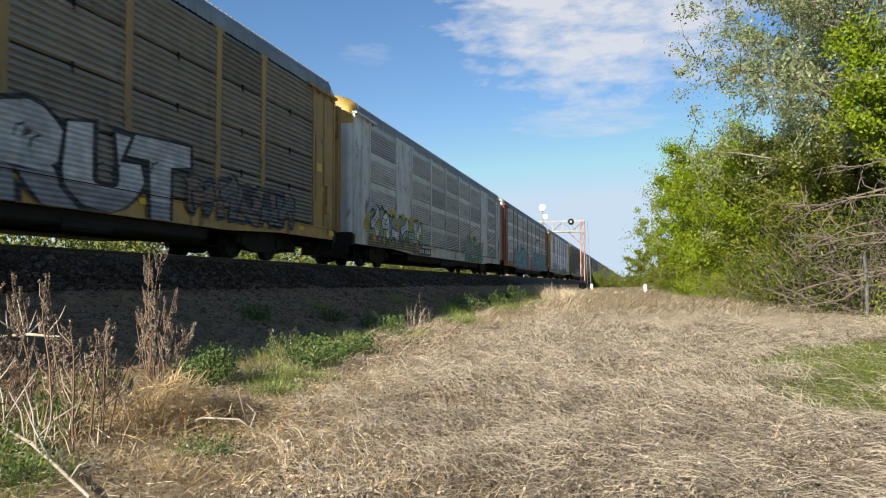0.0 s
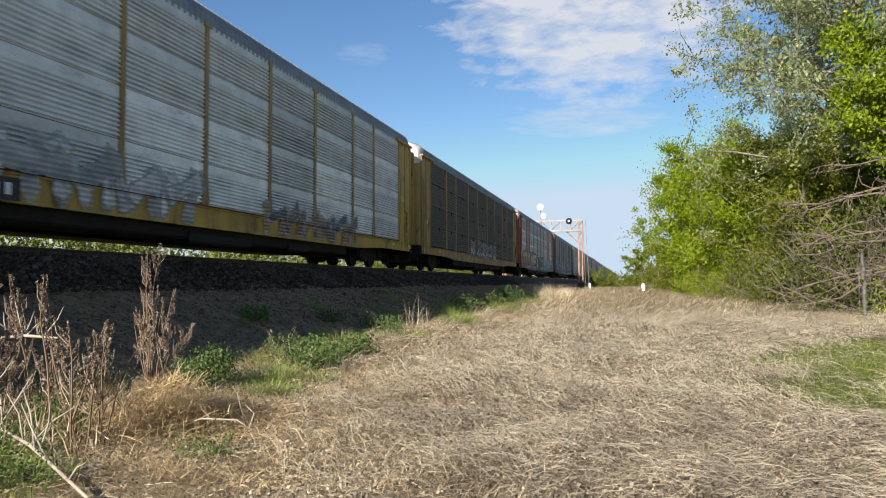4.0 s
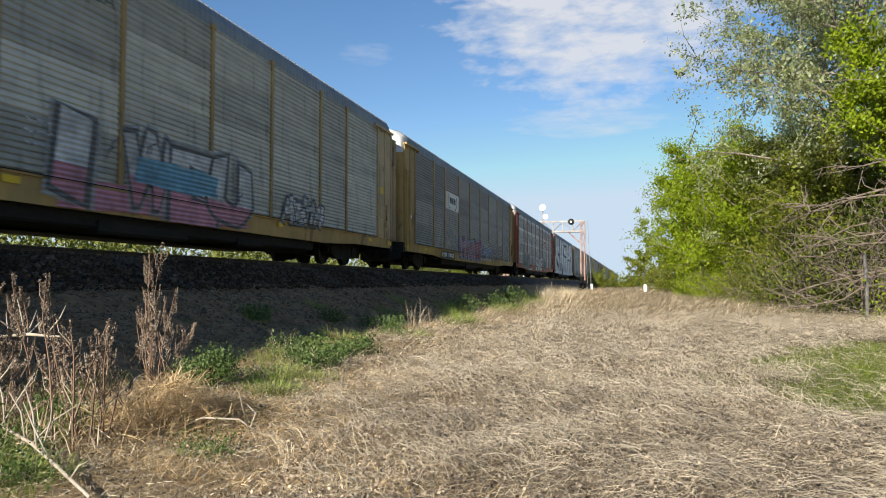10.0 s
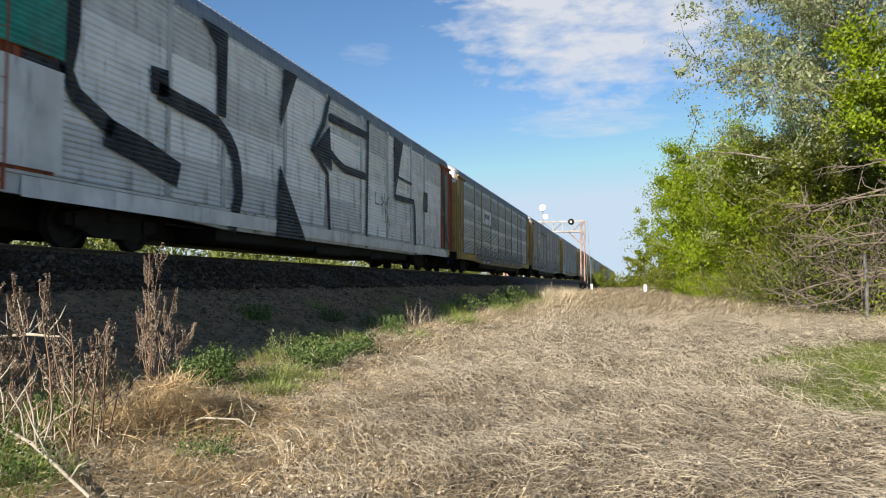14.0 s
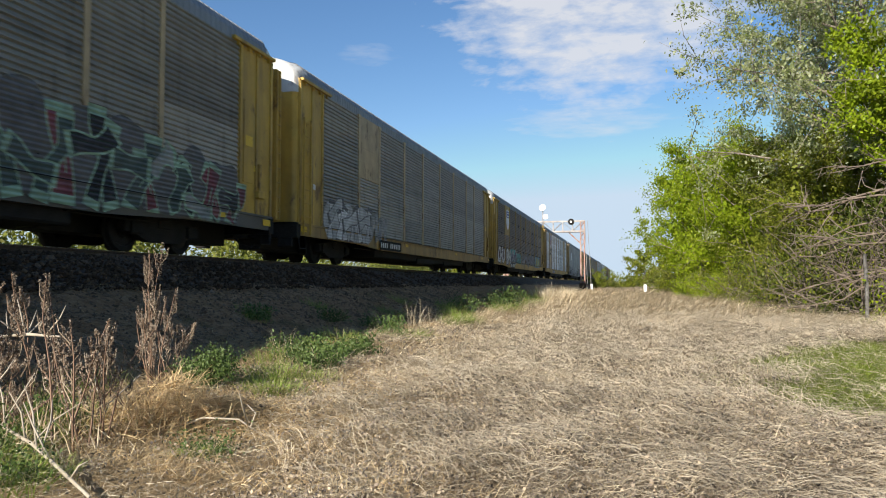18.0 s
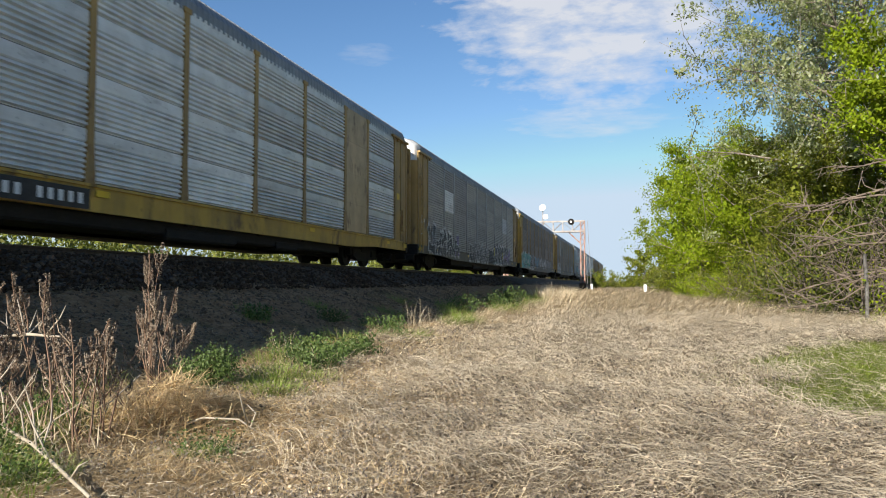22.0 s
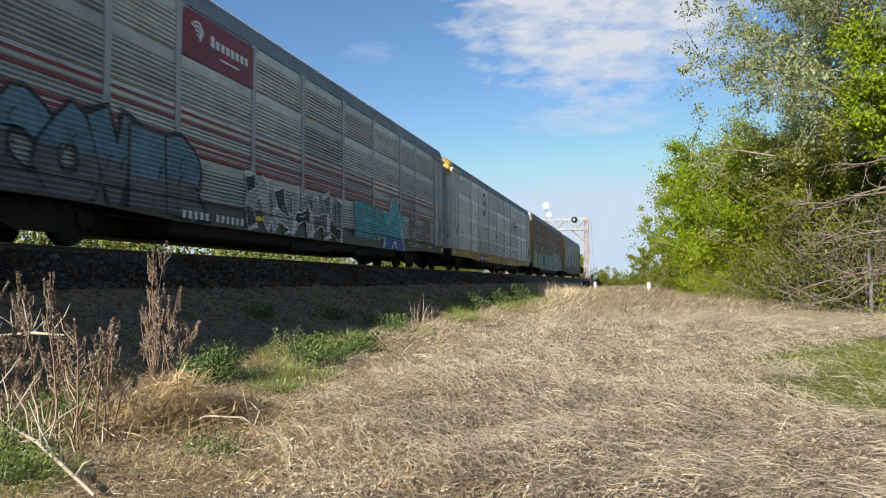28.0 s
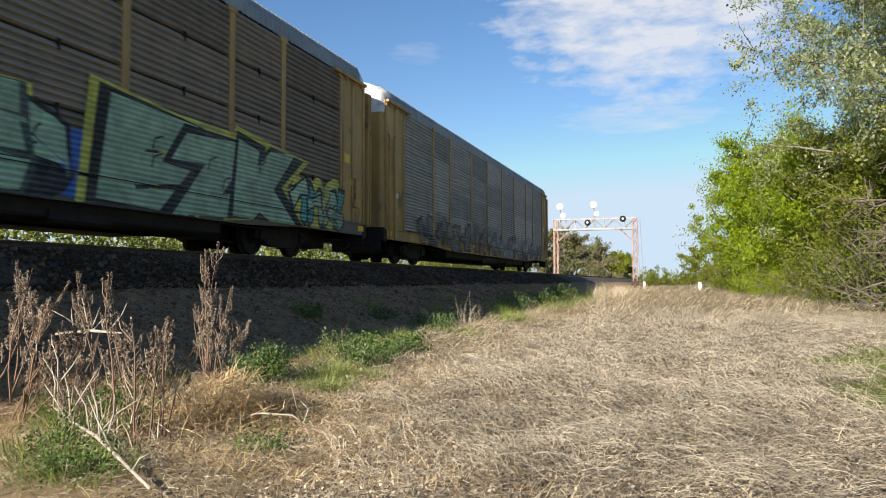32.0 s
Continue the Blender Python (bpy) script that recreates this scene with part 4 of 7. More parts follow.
def shield(wagon, y, z, h, stripes=True):
    """A road's emblem drawn as a plain shield of blocks."""
    w = h * .80
    def outline(k):
        return [(y + a * w * k, z + b * h * k) for a, b in ((-.5, .34), (-.3, .42), (-.08, .40), (0, .5), (.08, .40), (.3, .42), (.5, .34), (.46, .05), (.5, -.2), (.28, -.42), (0, -.5), (-.28, -.42), (-.5, -.2), (-.46, .05))]
    e = part("emblem", fix_normals(flat(outline(1.0), PAINT_X + .002, .004).mesh("emblem", WHITE)), wagon, "white shield-shaped emblem plate")
    top = [p for p in ((-.44, .32), (-.3, .38), (-.07, .36), (0, .45), (.07, .36), (.3, .38), (.44, .32), (.42, .06), (-.42, .06))]
    part("emblem_field", fix_normals(flat([(y + a * w, z + b * h) for a, b in top], PAINT_X + .008, .003).mesh("emblem_field", PAINT["blue"])), e, "dark blue upper field")
    bars = Soup()
    for zz in (.27, .14):
        bars.box(PAINT_X + .013, PAINT_X + .015, y - w * .3, y + w * .3, z + h * zz - h * .022, z + h * zz + h * .022)
    part("emblem_bars", fix_normals(bars.mesh("emblem_bars", WHITE)), e)
    if stripes:
        s = Soup()
        for i in range(6):
            a = -.36 + i * .144
            lowz = -.42 + abs(a) * .55
            s.box(PAINT_X + .008, PAINT_X + .011, y + (a - .042) * w, y + (a + .042) * w, z + lowz * h, z + .03 * h)
        part("emblem_stripe", fix_normals(s.mesh("emblem_stripe", PAINT["maroon"])), e, "dark red stripes")


def wagon(spec):
    """One tall covered auto-carrier: origin on the rails at its middle, near side along +x."""
    w = thing("auto_carrier_wagon", spec["label"], "railway wagon", "wagons of the train")
    panel, post, endc, sill = PANEL[spec["panel"]], PAINT[spec["post"]], PAINT[spec["end"]], PAINT[spec["sill"]]
    P, E, S_ = spec["panel"], spec["end"], spec["sill"]
    part("roof", shared(("roof",), lambda: fix_normals(make_roof().mesh("roof", STEEL_ROOF))), w, "ribbed galvanised roof", pose(0, 0, spec.get("rise", 0)))
    for sgn in (1, -1):
        low = spec.get("cap_low", 4.6)
        cap = spec.get("cap", "white") if sgn < 0 else spec.get("cap2", "white")
        part("roof_cap", shared(("cap", sgn, cap, low), lambda: fix_normals(make_cap(sgn, low).mesh("roof_cap", PAINT[cap], True))), w, cap + " rounded roof end", pose(0, 0, spec.get("rise", 0)))
        part("corner_column", shared(("col", sgn, -1, E), lambda: fix_normals(make_end_column(sgn, -1).mesh("corner_column", endc))), w)
        col = part("corner_column", shared(("col", sgn, 1, E), lambda: fix_normals(make_end_column(sgn, 1).mesh("corner_column", endc))), w, "pressed steel corner column")
        for y in column_ribs(sgn):
            part("column_rib", shared(("rib", E), lambda: fix_normals(Soup().box(SIDE + .021, SIDE + .05, -.05, .05, 1.05, 4.94, .008).mesh("column_rib", endc))), col, "", pose(0, y, 0))
        add_ladder(w, sgn, endc, E)
        if sgn > 0:
            part("lock_box", shared(("lock", E), lambda: fix_normals(Soup().box(SIDE + .05, SIDE + .15, 12.25, 12.55, 1.42, 1.60, .015).box(SIDE + .05, SIDE + .11, 12.36, 12.44, 1.60, 2.25).mesh("lock_box", endc))), col, "door lock box and rod")
            part("bay_door", shared(("baydoor", E), lambda: fix_normals(Soup().box(SIDE + .022, SIDE + .04, 11.72, 12.2, 1.75, 3.7, .006).mesh("bay_door", endc))), col, "shallow pressed hatch")
            part("data_plate", shared(("data",), lambda: fix_normals(Soup().box(SIDE + .041, SIDE + .045, 11.80, 12.12, 2.62, 2.86).mesh("data_plate", YELLOW_TAPE))), col, "small worn yellow plate")
        yy = sgn * (half_length(sgn) - .45)
        part("step_stirrup", shared(("stirrup", sgn), lambda: fix_normals(Soup().tube([(SIDE - .02, yy - .2, .70), (SIDE + .03, yy - .2, .34), (SIDE + .03, yy + .2, .34), (SIDE - .02, yy + .2, .70)], .016, 5).mesh("step_stirrup", IRON))), w, "steel step stirrup")
        part("corner_tape", shared(("cornertape", sgn), lambda: fix_normals(Soup().box(SIDE + .051, SIDE + .055, yy - .18, yy + .18, .80, .95).mesh("corner_tape", YELLOW_TAPE))), w, "worn yellow reflective tape")
        door = spec.get("door", E)
        part("end_door", shared(("door", sgn, door, low, spec.get("rise", 0)), lambda: fix_normals(make_end_door(sgn, low + (.13 if spec.get("rise") else .02)).mesh("end_door", PAINT[door]))), w, "folding end door")
        part("door_track", shared(("track", sgn, E), lambda: fix_normals(make_door_track(sgn).mesh("door_track", endc))), w, "steel door track under the eave")
        d = sgn * (half_length(sgn) + .026)
        part("door_slot", shared(("slot", sgn), lambda: fix_normals(Soup().box(.42, .98, min(d, d + sgn * .012), max(d, d + sgn * .012), 3.5, 3.62).mesh("door_slot", BLACK))), w, "black slot across the end door")
        part("placard", shared(("placard", sgn), lambda: fix_normals(Soup().box(SIDE + .022, SIDE + .03, sgn * 12.62 - .4 - .14, sgn * 12.62 - .4 + .14, 2.05, 2.2).mesh("placard", YELLOW_TAPE if sgn > 0 else WHITE))), col, "small stencilled placard")
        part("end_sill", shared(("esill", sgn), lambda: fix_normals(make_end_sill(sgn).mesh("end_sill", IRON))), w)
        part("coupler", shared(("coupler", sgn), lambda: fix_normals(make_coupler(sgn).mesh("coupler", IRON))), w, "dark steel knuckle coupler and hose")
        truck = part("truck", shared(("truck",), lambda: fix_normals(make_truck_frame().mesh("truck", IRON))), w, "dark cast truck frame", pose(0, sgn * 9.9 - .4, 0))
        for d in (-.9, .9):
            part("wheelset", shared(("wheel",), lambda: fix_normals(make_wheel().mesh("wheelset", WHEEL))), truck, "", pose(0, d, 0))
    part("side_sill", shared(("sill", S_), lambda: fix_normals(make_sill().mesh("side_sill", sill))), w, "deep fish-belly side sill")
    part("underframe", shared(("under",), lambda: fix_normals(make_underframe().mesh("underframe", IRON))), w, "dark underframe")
    # far side closes the body; an added black sheet paints shade into the joints
    part("far_wall", shared(("far", P), lambda: fix_normals(Soup().box(-SIDE, -SIDE + .04, POSTS[0], POSTS[9], 1.05, 5.01).mesh("far_wall", panel))), w)
    part("lining", shared(("lining",), lambda: fix_normals(Soup().box(SIDE - .10, SIDE - .06, POSTS[0], POSTS[9], 1.05, 5.01).mesh("lining", BLACK))), w, "added black sheet that paints the dark inside behind the panel joints")
    pw, flare = spec.get("post_width", .17), spec.get("flare", 1.9)
    for i, y in enumerate(POSTS):
        if i in (0, 9) and spec.get("skip_end_posts", True):
            continue
        part("post", shared(("post", spec["post"], pw, flare), lambda: fix_normals(make_post(pw, flare).mesh("post", post))), w, "", pose(0, y, 0))
    blanks = spec.get("blank", {})
    louvred = P in ("silver", "bright", "whitewash") and not spec.get("deep")
    jointed = spec.get("jointed", False)
    ribs = spec.get("ribs", 8)
    smooth = spec.get("smooth", False)

    def sheet(q, wd, j):
        if smooth:
            return ribbed(wd, STAGES[j], STAGES[j + 1], 24, .006, .97).mesh("side_panel", PANEL[q])
        if louvred:
            return ribbed(wd, STAGES[j], STAGES[j + 1], ribs, .04, .74).mesh("side_panel", PANEL[q])
        return corrugated(wd, STAGES[j], STAGES[j + 1], 8 if jointed else 9, spec.get("deep", .046 if jointed else .034), .022 if jointed else .002).mesh("side_panel", PANEL[q])
    for i in range(9):
        a, b = POSTS[i], POSTS[i + 1]
        wd = round(b - a, 2)
        for j in range(4):
            key = (i, j) if (i, j) in blanks else i
            at = pose(SIDE - .005, (a + b) / 2, 0)
            if key in blanks:
                c = blanks[key]
                part("blank_panel", shared(("blank", wd, j, c), lambda: fix_normals(Soup().box(-.03, .035, -wd / 2 + .002, wd / 2 - .002, STAGES[j] + .002, STAGES[j + 1] - .002).mesh("blank_panel", PAINT[c]))), w, c + " flat steel panel", at)
                continue
            q = spec.get("swap", {}).get((i, j), P)
            part("side_panel", shared(("panel", q, wd, j, ribs, louvred, jointed, smooth, spec.get("deep", 0)), lambda: fix_normals(sheet(q, wd, j))), w, q + " replaced panel" if q != P else "", at)
    if jointed:
        for i in range(9):
            for j in (1, 2, 3):
                if (i, j) not in blanks and (i, j - 1) not in blanks and i not in blanks:
                    part("latch", shared(("latch",), lambda: fix_normals(Soup().box(SIDE + .02, SIDE + .05, -.022, .022, -.12, .05).mesh("latch", IRON))), w, "", pose(0, (POSTS[i] + POSTS[i + 1]) / 2, STAGES[j]))
    for y in (-10.8, -4.2, 4.2, 10.8):
        part("reflector", shared(("tape",), lambda: fix_normals(Soup().box(SIDE + .051, SIDE + .055, -.16, .16, .84, .95).mesh("reflector", YELLOW_TAPE))), w, "yellow reflective tape", pose(0, y, 0))
    if spec.get("art"):
        part("sill_joint", shared(("joint",), lambda: fix_normals(Soup().box(PAINT_X + .024, PAINT_X + .027, POSTS[0], POSTS[9], 1.025, 1.042).mesh("sill_joint", IRON))), w, "dark joint between side and sill")
    for make, args in spec.get("art", ()):
        make(w, *args)
    for k, v in spec.get("extra", ()):
        k(w, *v)
    return w


def _label(c, p, more=""):
    return f"{c} auto-carrier wagon with {p} posts{more}"


# ---- extra paintwork of single wagons
def red_bands(w):
    for i in range(9):
        a, b = POSTS[i] + .09, POSTS[i + 1] - .09
        s = Soup()
        for z in (1.98, 2.11, 2.24, 2.58, 2.76):
            s.box(SIDE + .033, SIDE + .037, a, b, z, z + .06)
        part("red_band", fix_normals(s.mesh("red_band", PAINT["maroon"])), w, "dark red painted bands")
    board = part("name_board", fix_normals(Soup().box(SIDE + .036, SIDE + .046, -7.36, -4.54, 3.95, 4.95, .004).mesh("name_board", PAINT["maroon"])), w, "dark red name board")
    for i in range(8):
        part("name_bar", fix_normals(Soup().box(SIDE + .048, SIDE + .051, -6.35 + i * .2, -6.35 + i * .2 + .13, 4.40, 4.58 + .06 * (i == 0)).mesh("name_bar", WHITE)), board, "white bar in place of a letter")
    part("name_bar", fix_normals(Soup().box(SIDE + .048, SIDE + .051, -6.0, -5.2, 4.2, 4.24).mesh("name_bar", WHITE)), board, "thin white underline")
    s = Soup()
    for k in range(4):
        pts = [(-6.85 + .22 * math.cos(a) * (1 - .15 * k), 4.5 + .26 * math.sin(a) * (1 - .15 * k) - .05 * k) for a in np.linspace(2.6 - .3 * k, .2, 7)]
        s.add(*_vf(flat(stroke(pts, .05), SIDE + .048, .003)))
    part("name_badge", fix_normals(s.mesh("name_badge", WHITE)), board, "white curved badge")


def roundel(w):
    def ring(y, z, r0, r1, sq=1.35):
        o = [(y + r1 * math.cos(a), z + r1 * sq * math.sin(a)) for a in np.linspace(0, 2 * math.pi, 29)]
        i = [(y + r0 * math.cos(a), z + r0 * sq * math.sin(a)) for a in np.linspace(2 * math.pi, 0, 29)]
        return flat(o + i, PAINT_X, .003)
    s = Soup()
    s.add(*_vf(ring(-6.0, 4.05, .36, .47)))
    for k in range(3):
        s.add(*_vf(flat([(-6.2 + .13 * k, 3.95), (-6.05 + .13 * k, 3.95), (-6.1 + .1 * k, 4.25)], PAINT_X, .003)))
    s.add(*_vf(flat(stroke([(-6.45, 3.5), (-6.3, 3.38), (-6.0, 3.34), (-5.7, 3.38), (-5.55, 3.5)], .09), PAINT_X, .003)))
    part("emblem", fix_normals(s.mesh("emblem", BLACK)), w, "round black emblem with a ribbon under it")
    s = Soup()
    s.add(*_vf(flat(stroke([(4.7, 3.3), (5.35, 3.85)], .12), PAINT_X, .003))).add(*_vf(flat(stroke([(4.7, 3.85), (5.35, 3.3)], .12), PAINT_X, .003)))
    for i in range(7):
        s.box(PAINT_X, PAINT_X + .003, 5.45 + i * .2, 5.59 + i * .2, 3.45, 3.57)
    part("crossed_mark", fix_normals(s.mesh("crossed_mark", BLACK)), w, "black crossed mark and bars")


def band_graffiti(w, name, paint, strokes, label, dx=.0):
    s = Soup()
    for pts, wd in strokes:
        s.add(*_vf(flat(stroke(pts, wd), PAINT_X + dx, .003)))
    return part(name, fix_normals(s.mesh(name, paint)), w, label)


def patches(w, name, paint, polys, label, dx=0.0):
    for o in polys:
        part(name, fix_normals(flat(o, PAINT_X + dx, .003).mesh(name, paint)), w, label)


def huge_letters(w):
    """Letters as tall as the side, white on white with wide black edges: S K i L O."""
    edge = "broad black edge of a huge painted letter"
    for pts, wd in (
            ([(-11.98, 4.98), (-12.0, 3.4), (-12.13, 2.8), (-11.9, 2.43), (-11.0, 2.04)], .32), ([(-11.2, 2.0), (-10.9, 1.93), (-10.5, 1.86), (-10.1, 1.78), (-9.5, 1.62), (-9.25, 1.56), (-9.1, 1.52)], .52),
            ([(-9.77, 3.5), (-9.72, 2.98)], .55), ([(-9.8, 3.06), (-8.95, 2.97), (-8.3, 2.93), (-7.75, 2.84), (-7.3, 2.6), (-7.05, 2.35), (-6.92, 2.05), (-6.82, 1.4), (-7.1, .57)], .36),
            ([(-1.72, 4.98), (-2.17, 4.0), (-2.9, 3.2), (-1.83, 2.63), (-1.64, .7)], .2), ([(-1.71, 4.35), (-.16, 4.38), (1.5, 4.42)], .26), ([(1.58, 4.98), (1.46, .6)], .18),
            ([(-1.69, 3.3), (-1.1, 3.1), (-.5, 2.97), (1.4, 3.0)], .26), ([(4.45, 2.68), (5.6, 2.7), (6.95, 2.76), (7.1, 2.4), (7.25, .55)], .22), ([(4.6, 3.5), (6.7, 3.45)], .10),
            ([(8.75, 3.35), (8.75, 2.5)], .62), ([(11.6, 4.9), (11.9, 3.4), (12.2, .95)], .22), ([(-13.0, 2.8), (-12.15, 2.78)], .16)):
        patches(w, "letter_edge", SPRAY["black"], [stroke(pts, wd)], edge)
    patches(w, "letter_edge", SPRAY["black"], [
        [(-8.4, 4.98), (-7.38, 4.98), (-7.42, 3.05), (-7.76, 3.04), (-7.81, 4.55)], [(-4.65, 4.98), (-3.9, 4.98), (-4.86, 3.36)], [(-4.84, 2.41), (-3.26, .55), (-5.03, .56)],
        [(-2.9, 3.15), (-1.7, 4.09), (-1.51, 2.74)], [(4.42, 4.97), (5.51, 4.92), (4.45, 2.56)]], edge, .005)
    patches(w, "letter_block", SPRAY["jade"], [[(-13.8, 4.95), (-12.15, 4.95), (-12.2, 2.9), (-13.8, 2.86)], [(12.0, 4.6), (12.28, 4.6), (12.28, 1.0), (12.1, 1.0)]], "teal-green painted block", .028)
    patches(w, "letter_patch", PAINT["fresh"], [[(-12.95, .66), (12.4, .66), (12.4, .98), (-12.95, .98)]], "white paint over the sill", .004)
    patches(w, "letter_patch", PAINT["fresh"], [[(-13.8, 1.1), (-12.2, 1.1), (-12.2, 2.7), (-13.8, 2.7)]], "white paint over the corner column", .028)
    for pts in ([(2.3, 2.6), (2.3, 2.2), (2.7, 2.2)], [(2.9, 2.5), (3.2, 2.3), (2.9, 2.2)], [(3.3, 2.7), (3.4, 1.6)], [(3.8, 2.6), (3.3, 2.2), (3.9, 1.5)]):
        patches(w, "tag", SPRAY["black"], [stroke(pts, .05)], "small black tag", .006)


def tall_word(w):
    """Tall serifed letters that spell VOLUME in fading colours."""
    y0, ln = -13.0, 9.8
    piece(w, 60, "VOLUME", y0, y0 + ln - .4, .62, 2.12, "cream", "black", "ghost", "pink", .06, .02, .02, .055, False)
    band_graffiti(w, "tag", SPRAY["white"], [([(-12.9, 3.2), (-12.8, 3.5), (-12.7, 3.2)], .03), ([(-13.0, 2.9), (-12.7, 3.05), (-12.9, 2.75), (-12.6, 2.8)], .03), ([(-12.5, 3.0), (-12.4, 2.7)], .03), ([(-13, 2.6), (-12.6, 2.55), (-12.9, 2.4), (-12.5, 2.35)], .03)], "small white tag")


def column_ring(w):
    """A plain ring with bars, in place of an emblem, on the front column."""
    o = [(-13.15 + .36 * math.cos(a), 4.42 + .46 * math.sin(a)) for a in np.linspace(0, 2 * math.pi, 25)]
    i = [(-13.15 + .29 * math.cos(a), 4.42 + .38 * math.sin(a)) for a in np.linspace(2 * math.pi, 0, 25)]
    e = part("emblem", fix_normals(flat(o + i, SIDE + .072, .004).mesh("emblem", BLACK)), w, "black ring-shaped emblem")
    for k in range(3):
        part("emblem_bar", fix_normals(Soup().box(SIDE + .072, SIDE + .076, -13.36 + k * .15, -13.26 + k * .15, 4.3, 4.54).mesh("emblem_bar", BLACK)), e)


def framed_tag(w):
    """A teal painted field behind the letters, with yellow posts at its ends."""
    patches(w, "graffiti_field", SPRAY["aqua"], [[(-12.9, .78), (-9.0, .72), (-9.0, 2.0), (-12.9, 2.12)]], "teal painted field behind the letters", -.012)
    patches(w, "field_edge", SPRAY["yellow"], [[(-13.15, .7), (-12.95, .7), (-12.95, 2.15), (-13.15, 2.15)], [(-9.0, .6), (-8.9, .6), (-8.9, 1.3), (-9.0, 1.3)]], "yellow painted edge", .03)


def white_sign(w):
    part("sign", fix_normals(Soup().box(SIDE + .04, SIDE + .045, -7.3, -4.6, 3.05, 3.9).mesh("sign", WHITE)), w, "white painted sign field")
    s = Soup()
    for a, b, z0, z1 in ((-6.75, -6.7, 3.22, 3.8), (-5.15, -5.1, 3.22, 3.8), (-6.5, -6.15, 3.38, 3.68), (-6.05, -5.75, 3.38, 3.68), (-5.65, -5.35, 3.38, 3.68), (-6.6, -6.45, 3.1, 3.2), (-5.45, -5.3, 3.1, 3.2)):
        s.box(SIDE + .047, SIDE + .05, a, b, z0, z1)
    part("sign_bar", fix_normals(s.mesh("sign_bar", BLACK)), w, "black bars on the sign")


def slogan(w, y, z, rows, h=.26, paint=None):
    for i, (text, ln) in enumerate(rows):
        lettering(w, text, y, z - i * h * 1.7, h, paint or BLACK, ln, PAINT_X + .004, "dark painted words")


